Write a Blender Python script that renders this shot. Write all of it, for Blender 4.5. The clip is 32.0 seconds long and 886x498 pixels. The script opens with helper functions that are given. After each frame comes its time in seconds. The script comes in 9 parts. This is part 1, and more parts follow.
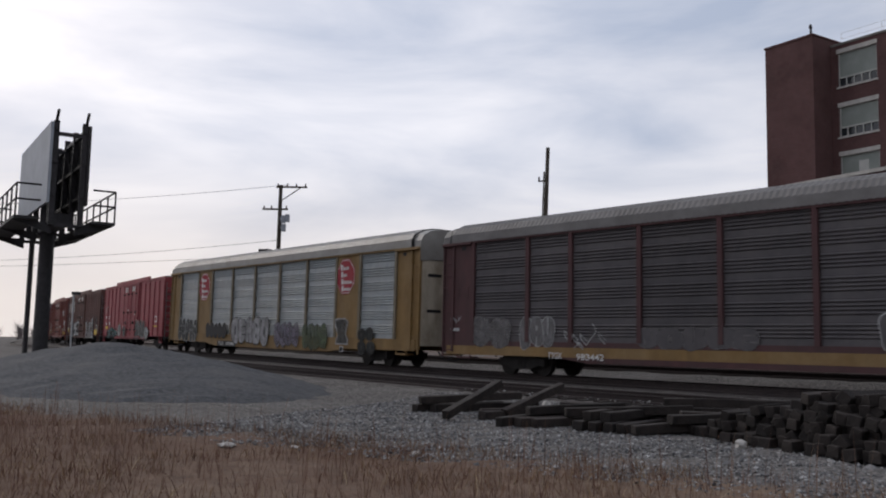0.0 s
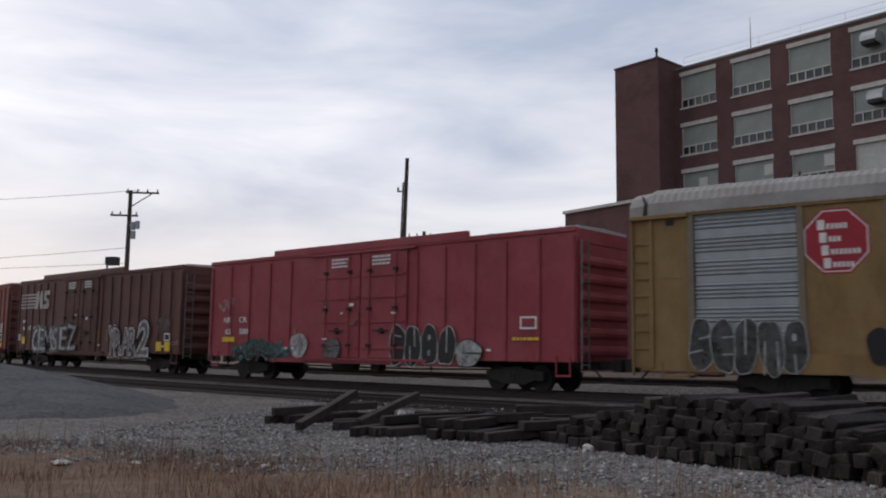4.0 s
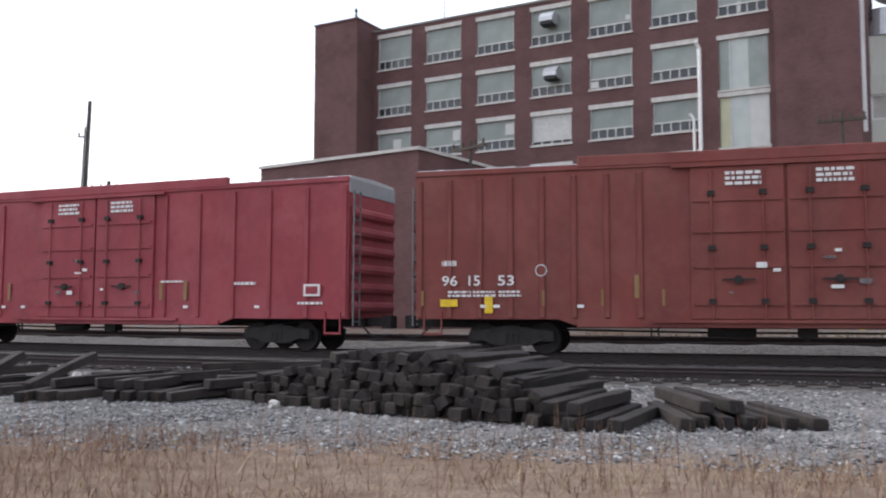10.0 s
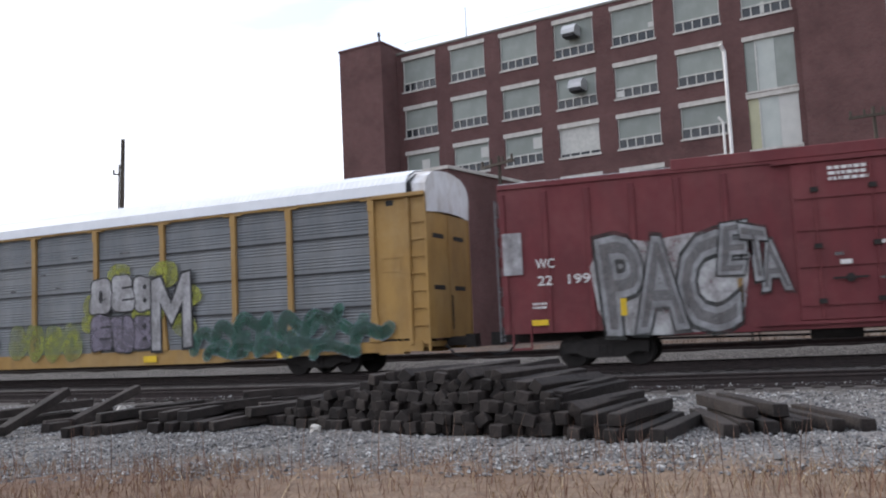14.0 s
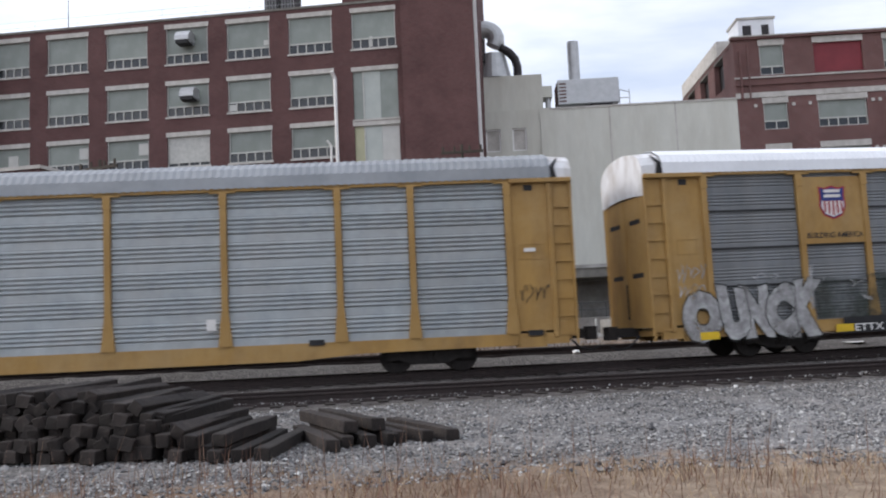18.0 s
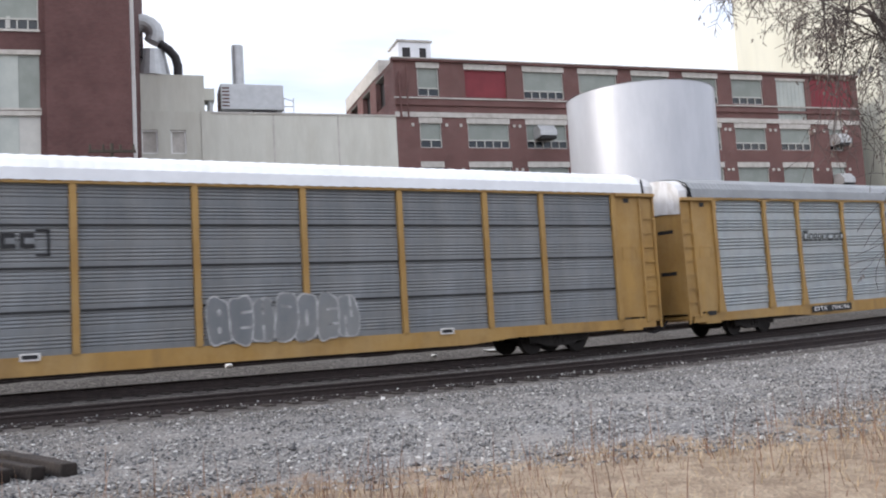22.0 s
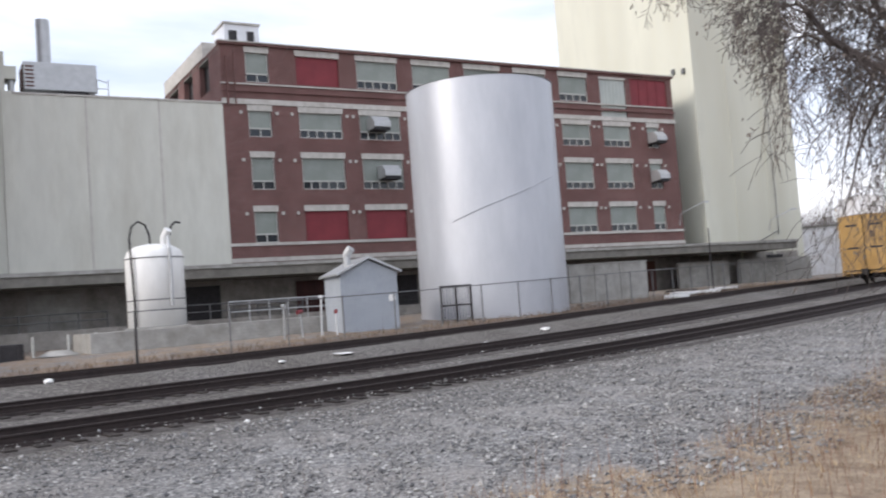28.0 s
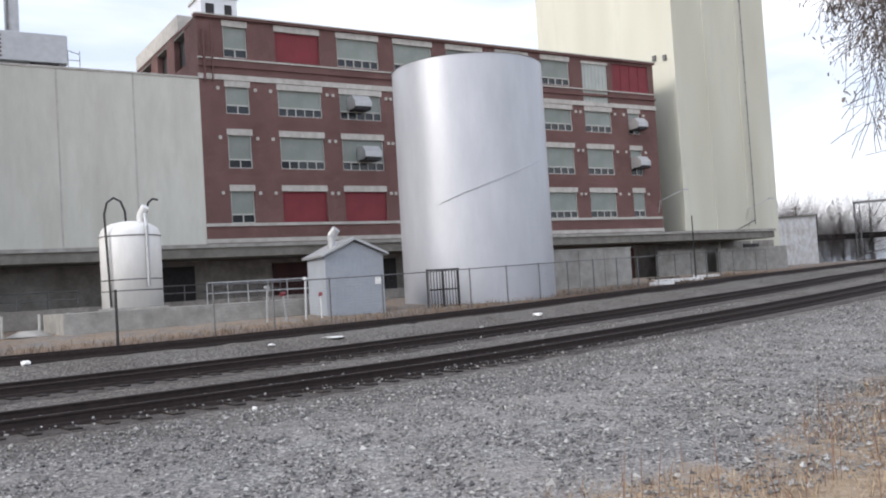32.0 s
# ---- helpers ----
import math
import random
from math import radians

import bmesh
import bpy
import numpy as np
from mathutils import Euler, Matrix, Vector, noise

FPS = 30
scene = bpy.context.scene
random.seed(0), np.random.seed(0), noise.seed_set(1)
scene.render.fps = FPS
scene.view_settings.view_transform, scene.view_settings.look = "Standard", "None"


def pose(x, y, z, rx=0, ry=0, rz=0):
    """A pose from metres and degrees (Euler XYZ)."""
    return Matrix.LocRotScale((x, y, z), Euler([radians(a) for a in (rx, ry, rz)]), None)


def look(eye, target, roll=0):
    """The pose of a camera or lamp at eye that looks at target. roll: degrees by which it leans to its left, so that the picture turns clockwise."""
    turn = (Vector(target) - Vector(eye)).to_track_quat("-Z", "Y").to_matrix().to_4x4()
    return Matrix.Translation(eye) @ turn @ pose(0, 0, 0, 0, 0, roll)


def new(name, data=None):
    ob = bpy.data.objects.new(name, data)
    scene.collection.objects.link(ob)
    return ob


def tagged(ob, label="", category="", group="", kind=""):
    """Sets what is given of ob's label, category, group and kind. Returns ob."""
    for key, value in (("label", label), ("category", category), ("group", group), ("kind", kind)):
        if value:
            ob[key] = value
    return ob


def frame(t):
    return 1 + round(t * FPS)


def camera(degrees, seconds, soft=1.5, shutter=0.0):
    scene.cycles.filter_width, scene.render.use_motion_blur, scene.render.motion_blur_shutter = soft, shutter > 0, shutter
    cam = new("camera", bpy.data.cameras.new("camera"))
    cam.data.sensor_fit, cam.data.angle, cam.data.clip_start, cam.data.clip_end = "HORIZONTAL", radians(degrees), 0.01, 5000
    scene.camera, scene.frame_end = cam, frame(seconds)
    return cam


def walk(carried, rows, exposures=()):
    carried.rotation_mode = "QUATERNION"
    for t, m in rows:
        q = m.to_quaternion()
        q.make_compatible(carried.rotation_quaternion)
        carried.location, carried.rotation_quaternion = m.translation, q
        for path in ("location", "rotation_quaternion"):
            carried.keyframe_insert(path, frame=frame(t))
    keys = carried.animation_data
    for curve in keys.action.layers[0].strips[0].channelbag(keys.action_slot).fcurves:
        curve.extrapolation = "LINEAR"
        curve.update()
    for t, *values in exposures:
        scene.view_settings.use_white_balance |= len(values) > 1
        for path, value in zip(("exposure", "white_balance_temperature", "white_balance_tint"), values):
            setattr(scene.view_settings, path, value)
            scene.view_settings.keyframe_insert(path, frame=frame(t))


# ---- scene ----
EXPO = [(0.0, -0.32, 6650, 13), (6.0, -0.25, 6700, 13), (7.7, -0.4, 6700, 14), (8.6, 0.5, 6550, 12), (9.0, 0.69, 6500, 12), (10.0, 1.02, 6500, 12), (11.0, 1.3, 6450, 12), (12.0, 0.85, 6450, 12), (13.0, 0.82, 6500, 12), (14.5, 0.8, 6500, 12), (17.0, 0.75, 6500, 12), (18.0, 0.72, 6600, 12), (19.0, 1.02, 6550, 12), (20.0, 1.12, 6600, 12), (21.0, 0.98, 6650, 12), (22.0, 1.05, 6700, 12), (23.0, 1.12, 6650, 12), (24.0, 0.82, 6650, 12), (25.0, 0.82, 6600, 11), (28.0, 0.92, 6650, 12), (29.0, 0.98, 6650, 12), (30.0, 0.9, 6650, 12), (32.0, 0.9, 6650, 11)]

# The photographer stands by the tracks, pans after the train and later steps up towards the rails.
cam = camera(52.43, 32.0, soft=2.0, shutter=0.2)
# seconds, eye, aim, roll
PATH = [
    (0, (-0.142, -0.100, 1.534), (-8.074, 18.135, 3.666), 1.17),
    (0.5, (-0.125, -0.044, 1.485), (-7.806, 18.302, 3.589), 1.51),
    (1, (-0.114, -0.082, 1.512), (-7.230, 18.493, 3.595), 1.14),
    (1.5, (-0.114, -0.108, 1.529), (-6.476, 18.729, 3.691), 1.43),
    (2, (-0.103, -0.044, 1.532), (-5.963, 18.934, 3.880), 1.43),
    (2.5, (-0.098, 0.013, 1.516), (-5.641, 19.072, 3.965), 0.24),
    (3, (-0.071, -0.020, 1.514), (-5.341, 19.115, 3.975), 0.15),
    (3.5, (-0.097, 0.014, 1.508), (-5.178, 19.206, 3.926), 0.33),
    (5.5, (-0.106, -0.020, 1.527), (-5.000, 19.220, 3.956), 1.41),
    (6, (-0.100, -0.104, 1.570), (-5.293, 19.062, 3.955), 0.94),
    (6.5, (-0.105, -0.054, 1.538), (-6.622, 18.705, 3.907), 0.53),
    (7, (-0.100, -0.078, 1.530), (-7.499, 18.368, 3.769), 1.16),
    (7.5, (-0.086, 0.006, 1.483), (-7.340, 18.515, 3.672), 1.11),
    (8, (-0.051, 0.127, 1.453), (-4.925, 19.410, 3.549), 1.36),
    (8.5, (-0.048, 0.055, 1.497), (-0.910, 19.943, 3.430), 1.24),
    (9, (-0.030, -0.049, 1.496), (-0.061, 19.878, 3.208), 0.40),
    (9.5, (-0.033, 0.005, 1.481), (-0.465, 19.943, 2.998), 0.69),
    (10, (0.004, 0.052, 1.508), (1.628, 19.930, 3.007), 0.10),
    (10.5, (0.000, -0.049, 1.470), (3.115, 19.644, 3.044), -1.68),
    (11, (0.007, -0.069, 1.489), (1.908, 19.752, 3.366), -1.78),
    (11.5, (0.009, 0.004, 1.483), (0.645, 19.902, 3.395), -0.97),
    (12, (0.015, -0.032, 1.494), (0.233, 19.874, 3.414), -1.07),
    (12.5, (0.000, 0.037, 1.480), (0.193, 19.950, 3.333), -0.79),
    (13, (0.024, -0.023, 1.497), (0.398, 19.888, 3.339), -1.97),
    (13.5, (0.023, 0.025, 1.502), (0.686, 19.918, 3.452), -1.98),
    (14, (0.042, 0.013, 1.496), (0.912, 19.902, 3.415), -2.69),
    (14.5, (0.026, 0.026, 1.497), (1.123, 19.910, 3.351), -2.25),
    (16.5, (0.092, -0.139, 1.548), (2.597, 19.547, 4.041), -1.97),
    (17, (0.044, -0.048, 1.556), (4.857, 19.147, 4.455), -0.76),
    (17.5, (0.078, 0.191, 1.554), (8.278, 18.209, 4.399), -0.88),
    (18, (-0.040, 0.090, 1.542), (9.123, 17.771, 3.389), -2.59),
    (18.5, (0.083, 0.202, 1.625), (6.872, 18.820, 4.318), -3.75),
    (19, (-0.004, 0.251, 1.604), (7.496, 18.629, 4.052), -2.03),
    (19.5, (0.130, 0.245, 1.570), (11.227, 16.712, 3.954), -0.76),
    (20, (0.178, 0.280, 1.576), (10.766, 17.054, 4.133), -4.42),
    (20.5, (0.268, 0.327, 1.590), (11.154, 16.948, 3.881), -2.31),
    (21, (0.340, 0.294, 1.656), (16.330, 12.214, 3.154), -2.15),
    (21.5, (0.372, 0.315, 1.614), (16.255, 12.316, 3.538), -1.40),
    (22, (0.575, 0.400, 1.644), (15.512, 13.596, 3.299), -3.29),
    (22.5, (0.630, 0.506, 1.699), (17.834, 10.436, 4.029), -3.50),
    (23, (0.686, 0.634, 1.678), (19.199, 7.944, 3.636), -2.77),
    (23.5, (0.806, 0.790, 1.671), (17.757, 10.953, 4.735), -2.49),
    (24, (0.935, 0.863, 1.719), (17.936, 11.261, 3.405), -1.70),
    (24.5, (1.006, 1.036, 1.795), (17.220, 12.485, 4.254), -6.24),
    (25, (1.191, 1.276, 2.025), (16.479, 13.991, 4.169), -2.65),
    (25.5, (1.201, 1.381, 2.116), (17.208, 13.308, 3.346), -5.14),
    (27.5, (1.083, 2.138, 2.083), (17.614, 13.367, 2.869), -5.96),
    (28, (1.161, 2.321, 2.105), (18.475, 12.263, 3.278), -4.27),
    (28.5, (1.279, 2.575, 2.072), (20.466, 8.218, 1.896), -2.80),
    (29, (1.331, 2.723, 2.074), (20.292, 9.005, 3.099), -7.07),
    (29.5, (1.496, 2.894, 2.087), (20.384, 9.360, 3.279), -2.48),
    (30, (1.563, 3.146, 2.107), (20.838, 8.429, 2.876), -2.24),
    (30.5, (1.674, 3.346, 2.088), (20.133, 10.920, 3.462), -9.11),
    (31, (1.794, 3.528, 2.019), (19.556, 12.622, 3.369), -4.66),
    (31.5, (1.749, 3.708, 2.080), (19.459, 12.944, 3.092), -5.27),
    (32, (1.675, 3.839, 2.077), (19.364, 13.136, 2.890), -3.51),
]
walk(cam, [(t, look(eye, aim, roll)) for t, eye, aim, roll in PATH], exposures=EXPO)

# ---- world and light: a bright, thinly overcast late-winter day ----
world = bpy.data.worlds.new("sky")
scene.world = world
world.use_nodes = True
wn, wl = world.node_tree.nodes, world.node_tree.links
wn.clear()
w_out = wn.new("ShaderNodeOutputWorld")
w_bg = wn.new("ShaderNodeBackground")
w_sky = wn.new("ShaderNodeTexSky")
w_sky.sky_type = "NISHITA"
w_sky.sun_disc = False
w_sky.sun_elevation = radians(30)
w_sky.sun_rotation = radians(-62)
w_sky.dust_density = 3.0
w_sky.ozone_density = 1.0
w_co = wn.new("ShaderNodeTexCoord")
w_map = wn.new("ShaderNodeMapping")
w_map.inputs["Scale"].default_value = (1.0, 1.0, 4.4)
w_noise = wn.new("ShaderNodeTexNoise")
w_noise.inputs["Scale"].default_value = 2.3
w_noise.inputs["Detail"].default_value = 6.0
w_noise.inputs["Roughness"].default_value = 0.52
w_noise.inputs["Distortion"].default_value = 0.4
w_ramp = wn.new("ShaderNodeValToRGB")
w_ramp.color_ramp.elements[0].position = 0.33
w_ramp.color_ramp.elements[0].color = (4.1, 4.85, 6.2, 1)
w_ramp.color_ramp.elements[1].position = 0.70
w_ramp.color_ramp.elements[1].color = (8.7, 8.9, 9.45, 1)
w_mix = wn.new("ShaderNodeMix")
w_mix.data_type = "RGBA"
w_mix.inputs["Factor"].default_value = 0.9
wl.new(w_co.outputs["Generated"], w_map.inputs["Vector"])
wl.new(w_map.outputs["Vector"], w_noise.inputs["Vector"])
wl.new(w_noise.outputs["Fac"], w_ramp.inputs["Fac"])
wl.new(w_sky.outputs["Color"], w_mix.inputs["A"])
wl.new(w_ramp.outputs["Color"], w_mix.inputs["B"])
# thin cloud is brighter round the hidden sun, low over the far end of the train
SUN_AZ, SUN_EL = radians(-62), radians(27)
w_dot = wn.new("ShaderNodeVectorMath")
w_dot.operation = "DOT_PRODUCT"
w_dot.inputs[1].default_value = (math.sin(SUN_AZ) * math.cos(SUN_EL), math.cos(SUN_AZ) * math.cos(SUN_EL), math.sin(SUN_EL))
w_norm = wn.new("ShaderNodeVectorMath")
w_norm.operation = "NORMALIZE"
wl.new(w_co.outputs["Generated"], w_norm.inputs[0])
wl.new(w_norm.outputs["Vector"], w_dot.inputs[0])
w_glow = wn.new("ShaderNodeMapRange")
w_glow.interpolation_type = "SMOOTHSTEP"
w_glow.inputs["From Min"].default_value = -0.2
w_glow.inputs["From Max"].default_value = 1.0
w_glow.inputs["To Min"].default_value = 0.98
w_glow.inputs["To Max"].default_value = 1.42
wl.new(w_dot.outputs["Value"], w_glow.inputs["Value"])
w_mul = wn.new("ShaderNodeVectorMath")
w_mul.operation = "SCALE"
# paler and warmer haze low towards the sun
w_sep = wn.new("ShaderNodeSeparateXYZ")
wl.new(w_norm.outputs["Vector"], w_sep.inputs["Vector"])
w_low = wn.new("ShaderNodeMapRange")
w_low.interpolation_type = "SMOOTHSTEP"
w_low.inputs["From Min"].default_value = 0.24
w_low.inputs["From Max"].default_value = 0.0
w_low.inputs["To Max"].default_value = 0.8
wl.new(w_sep.outputs["Z"], w_low.inputs["Value"])
w_side = wn.new("ShaderNodeMapRange")
w_side.interpolation_type = "SMOOTHSTEP"
w_side.inputs["From Min"].default_value = 0.35
w_side.inputs["From Max"].default_value = 0.9
wl.new(w_dot.outputs["Value"], w_side.inputs["Value"])
w_haze = wn.new("ShaderNodeMath")
w_haze.operation = "MULTIPLY"
wl.new(w_low.outputs["Result"], w_haze.inputs[0])
wl.new(w_side.outputs["Result"], w_haze.inputs[1])
w_warm = wn.new("ShaderNodeMix")
w_warm.data_type = "RGBA"
wl.new(w_haze.outputs[0], w_warm.inputs["Factor"])
wl.new(w_mix.outputs["Result"], w_warm.inputs["A"])
w_warm.inputs["B"].default_value = (7.6, 7.05, 6.6, 1)
wl.new(w_warm.outputs["Result"], w_mul.inputs[0])
wl.new(w_glow.outputs["Result"], w_mul.inputs["Scale"])
wl.new(w_mul.outputs["Vector"], w_bg.inputs["Color"])
w_bg.inputs["Strength"].default_value = 0.1
wl.new(w_bg.outputs["Background"], w_out.inputs["Surface"])

sun = new("sun", bpy.data.lights.new("sun", "SUN"))
sun.data.energy = 1.0
sun.data.angle = radians(16)
sun.data.color = (1.0, 0.95, 0.88)
sun.matrix_world = look((0, 0, 0), (-math.sin(SUN_AZ) * math.cos(SUN_EL), -math.cos(SUN_AZ) * math.cos(SUN_EL), -math.sin(SUN_EL)))

# ---- materials ----
def mat(name, col, col2=None, scale=3.0, rough=0.8, metal=0.0, bump=0.0, bscale=None, stain=None, sscale=0.4, samount=0.4, vary=0.0, stretch=(1, 1, 1), spec=0.3, fade=None):
    """A surface with grain (col to col2 by fine noise), broad stains, relief and a random shade per piece."""
    m = bpy.data.materials.new(name)
    m.use_nodes = True
    nt = m.node_tree
    b = nt.nodes["Principled BSDF"]
    b.inputs["Roughness"].default_value = rough
    b.inputs["Metallic"].default_value = metal
    b.inputs["Specular IOR Level"].default_value = spec
    co = nt.nodes.new("ShaderNodeTexCoord")
    mp = nt.nodes.new("ShaderNodeMapping")
    mp.inputs["Scale"].default_value = stretch
    nt.links.new(co.outputs["Object"], mp.inputs["Vector"])
    n1 = nt.nodes.new("ShaderNodeTexNoise")
    n1.inputs["Scale"].default_value = scale
    n1.inputs["Detail"].default_value = 5
    n1.inputs["Roughness"].default_value = 0.65
    nt.links.new(mp.outputs["Vector"], n1.inputs["Vector"])
    r1 = nt.nodes.new("ShaderNodeValToRGB")
    c2 = col2 or tuple(c * 0.75 for c in col)
    r1.color_ramp.elements[0].position = 0.35
    r1.color_ramp.elements[1].position = 0.68
    r1.color_ramp.elements[0].color = (*c2, 1)
    r1.color_ramp.elements[1].color = (*col, 1)
    nt.links.new(n1.outputs["Fac"], r1.inputs["Fac"])
    last = r1.outputs["Color"]
    if stain:
        n2 = nt.nodes.new("ShaderNodeTexNoise")
        n2.inputs["Scale"].default_value = sscale
        n2.inputs["Detail"].default_value = 7
        n2.inputs["Roughness"].default_value = 0.7
        nt.links.new(mp.outputs["Vector"], n2.inputs["Vector"])
        r2 = nt.nodes.new("ShaderNodeValToRGB")
        r2.color_ramp.elements[0].position = 0.45
        r2.color_ramp.elements[1].position = 0.7
        r2.color_ramp.elements[0].color = (0, 0, 0, 1)
        r2.color_ramp.elements[1].color = (samount, samount, samount, 1)
        nt.links.new(n2.outputs["Fac"], r2.inputs["Fac"])
        mx = nt.nodes.new("ShaderNodeMix")
        mx.data_type = "RGBA"
        nt.links.new(r2.outputs["Color"], mx.inputs["Factor"])
        nt.links.new(last, mx.inputs["A"])
        mx.inputs["B"].default_value = (*stain, 1)
        last = mx.outputs["Result"]
    if fade:
        # sun-bleached and dusty areas, metres across, with streaks at their edges
        n4 = nt.nodes.new("ShaderNodeTexNoise")
        n4.inputs["Scale"].default_value = 0.45
        n4.inputs["Detail"].default_value = 9
        n4.inputs["Roughness"].default_value = 0.75
        nt.links.new(co.outputs["Object"], n4.inputs["Vector"])
        r4 = nt.nodes.new("ShaderNodeValToRGB")
        r4.color_ramp.elements[0].position = 0.44
        r4.color_ramp.elements[1].position = 0.66
        r4.color_ramp.elements[0].color = (0, 0, 0, 1)
        r4.color_ramp.elements[1].color = (0.6, 0.6, 0.6, 1)
        nt.links.new(n4.outputs["Fac"], r4.inputs["Fac"])
        m4 = nt.nodes.new("ShaderNodeMix")
        m4.data_type = "RGBA"
        nt.links.new(r4.outputs["Color"], m4.inputs["Factor"])
        nt.links.new(last, m4.inputs["A"])
        m4.inputs["B"].default_value = (*fade, 1)
        last = m4.outputs["Result"]
    if vary:
        oi = nt.nodes.new("ShaderNodeObjectInfo")
        mr = nt.nodes.new("ShaderNodeMapRange")
        mr.inputs["To Min"].default_value = 1 - vary
        mr.inputs["To Max"].default_value = 1 + vary
        nt.links.new(oi.outputs["Random"], mr.inputs["Value"])
        hs = nt.nodes.new("ShaderNodeHueSaturation")
        nt.links.new(mr.outputs["Result"], hs.inputs["Value"])
        nt.links.new(last, hs.inputs["Color"])
        last = hs.outputs["Color"]
    nt.links.new(last, b.inputs["Base Color"])
    if bump:
        n3 = nt.nodes.new("ShaderNodeTexNoise")
        n3.inputs["Scale"].default_value = bscale or scale * 4
        n3.inputs["Detail"].default_value = 4
        nt.links.new(mp.outputs["Vector"], n3.inputs["Vector"])
        bp = nt.nodes.new("ShaderNodeBump")
        bp.inputs["Strength"].default_value = bump
        bp.inputs["Distance"].default_value = 0.03
        nt.links.new(n3.outputs["Fac"], bp.inputs["Height"])
        nt.links.new(bp.outputs["Normal"], b.inputs["Normal"])
    return m


def brick_mat(name, c1, c2, mortar, scale=1.0):
    """Brickwork too far off to pick apart: courses of 75 mm."""
    m = bpy.data.materials.new(name)
    m.use_nodes = True
    nt = m.node_tree
    b = nt.nodes["Principled BSDF"]
    b.inputs["Roughness"].default_value = 0.9
    b.inputs["Specular IOR Level"].default_value = 0.15
    co = nt.nodes.new("ShaderNodeTexCoord")
    sep = nt.nodes.new("ShaderNodeSeparateXYZ")
    nt.links.new(co.outputs["Object"], sep.inputs["Vector"])
    ad = nt.nodes.new("ShaderNodeMath")
    nt.links.new(sep.outputs["X"], ad.inputs[0])
    nt.links.new(sep.outputs["Y"], ad.inputs[1])
    cb = nt.nodes.new("ShaderNodeCombineXYZ")
    nt.links.new(ad.outputs[0], cb.inputs["X"])
    nt.links.new(sep.outputs["Z"], cb.inputs["Y"])
    br = nt.nodes.new("ShaderNodeTexBrick")
    br.inputs["Scale"].default_value = 1.0
    br.inputs["Brick Width"].default_value = 0.22
    br.inputs["Row Height"].default_value = 0.075
    br.inputs["Mortar Size"].default_value = 0.008
    br.inputs["Color1"].default_value = (*c1, 1)
    br.inputs["Color2"].default_value = (*c2, 1)
    br.inputs["Mortar"].default_value = (*mortar, 1)
    nt.links.new(cb.outputs["Vector"], br.inputs["Vector"])
    n = nt.nodes.new("ShaderNodeTexNoise")
    n.inputs["Scale"].default_value = 0.35
    n.inputs["Detail"].default_value = 8
    n.inputs["Roughness"].default_value = 0.7
    nt.links.new(co.outputs["Object"], n.inputs["Vector"])
    mr = nt.nodes.new("ShaderNodeMapRange")
    mr.inputs["From Min"].default_value = 0.3
    mr.inputs["From Max"].default_value = 0.7
    mr.inputs["To Min"].default_value = 0.72
    mr.inputs["To Max"].default_value = 1.2
    nt.links.new(n.outputs["Fac"], mr.inputs["Value"])
    hs = nt.nodes.new("ShaderNodeHueSaturation")
    nt.links.new(mr.outputs["Result"], hs.inputs["Value"])
    nt.links.new(br.outputs["Color"], hs.inputs["Color"])
    nt.links.new(hs.outputs["Color"], b.inputs["Base Color"])
    bp = nt.nodes.new("ShaderNodeBump")
    bp.inputs["Strength"].default_value = 0.4
    bp.inputs["Distance"].default_value = 0.01
    nt.links.new(br.outputs["Fac"], bp.inputs["Height"])
    bp.invert = True
    nt.links.new(bp.outputs["Normal"], b.inputs["Normal"])
    return m


M_CONCDARK = mat("dirty_dock_concrete", (0.33, 0.31, 0.285), (0.23, 0.215, 0.2), 1.6, 0.92, bump=0.4, stain=(0.1, 0.092, 0.08), sscale=0.7, samount=0.7)
M_POSTYEL = mat("faded_yellow_post_paint", (0.56, 0.48, 0.1), (0.45, 0.38, 0.08), 3, 0.6, stain=(0.25, 0.2, 0.08), samount=0.4)
M_BRICK_A = brick_mat("brick_dark_red", (0.125, 0.062, 0.06), (0.1, 0.051, 0.05), (0.13, 0.09, 0.085))
M_BRICK_E = brick_mat("brick_red", (0.160, 0.079, 0.073), (0.129, 0.065, 0.060), (0.22, 0.16, 0.15))
M_STONE = mat("limestone_trim", (0.55, 0.53, 0.5), (0.42, 0.4, 0.37), 2.5, 0.9, stain=(0.25, 0.23, 0.2), samount=0.5)
M_CREAM = mat("cream_painted_concrete", (0.6, 0.6, 0.545), (0.53, 0.53, 0.48), 1.2, 0.85, bump=0.15, stain=(0.38, 0.36, 0.3), sscale=0.35, samount=0.45, stretch=(1, 1, 0.25))
M_CREAM2 = mat("yellowed_cream_concrete", (0.6, 0.595, 0.505), (0.53, 0.525, 0.45), 1.0, 0.85, bump=0.15, stain=(0.4, 0.38, 0.3), sscale=0.25, samount=0.6, stretch=(1, 1, 0.2))
M_CONC = mat("weathered_concrete", (0.38, 0.37, 0.35), (0.27, 0.265, 0.25), 1.6, 0.92, bump=0.4, stain=(0.15, 0.14, 0.12), sscale=0.6, samount=0.6)
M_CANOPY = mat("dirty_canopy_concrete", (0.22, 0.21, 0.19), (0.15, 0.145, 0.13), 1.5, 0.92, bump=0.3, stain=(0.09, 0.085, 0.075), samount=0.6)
M_BLIND = mat("grey_green_window_infill", (0.245, 0.27, 0.245), (0.21, 0.235, 0.215), 0.8, 0.45, stain=(0.29, 0.32, 0.315), samount=0.4, vary=0.1)
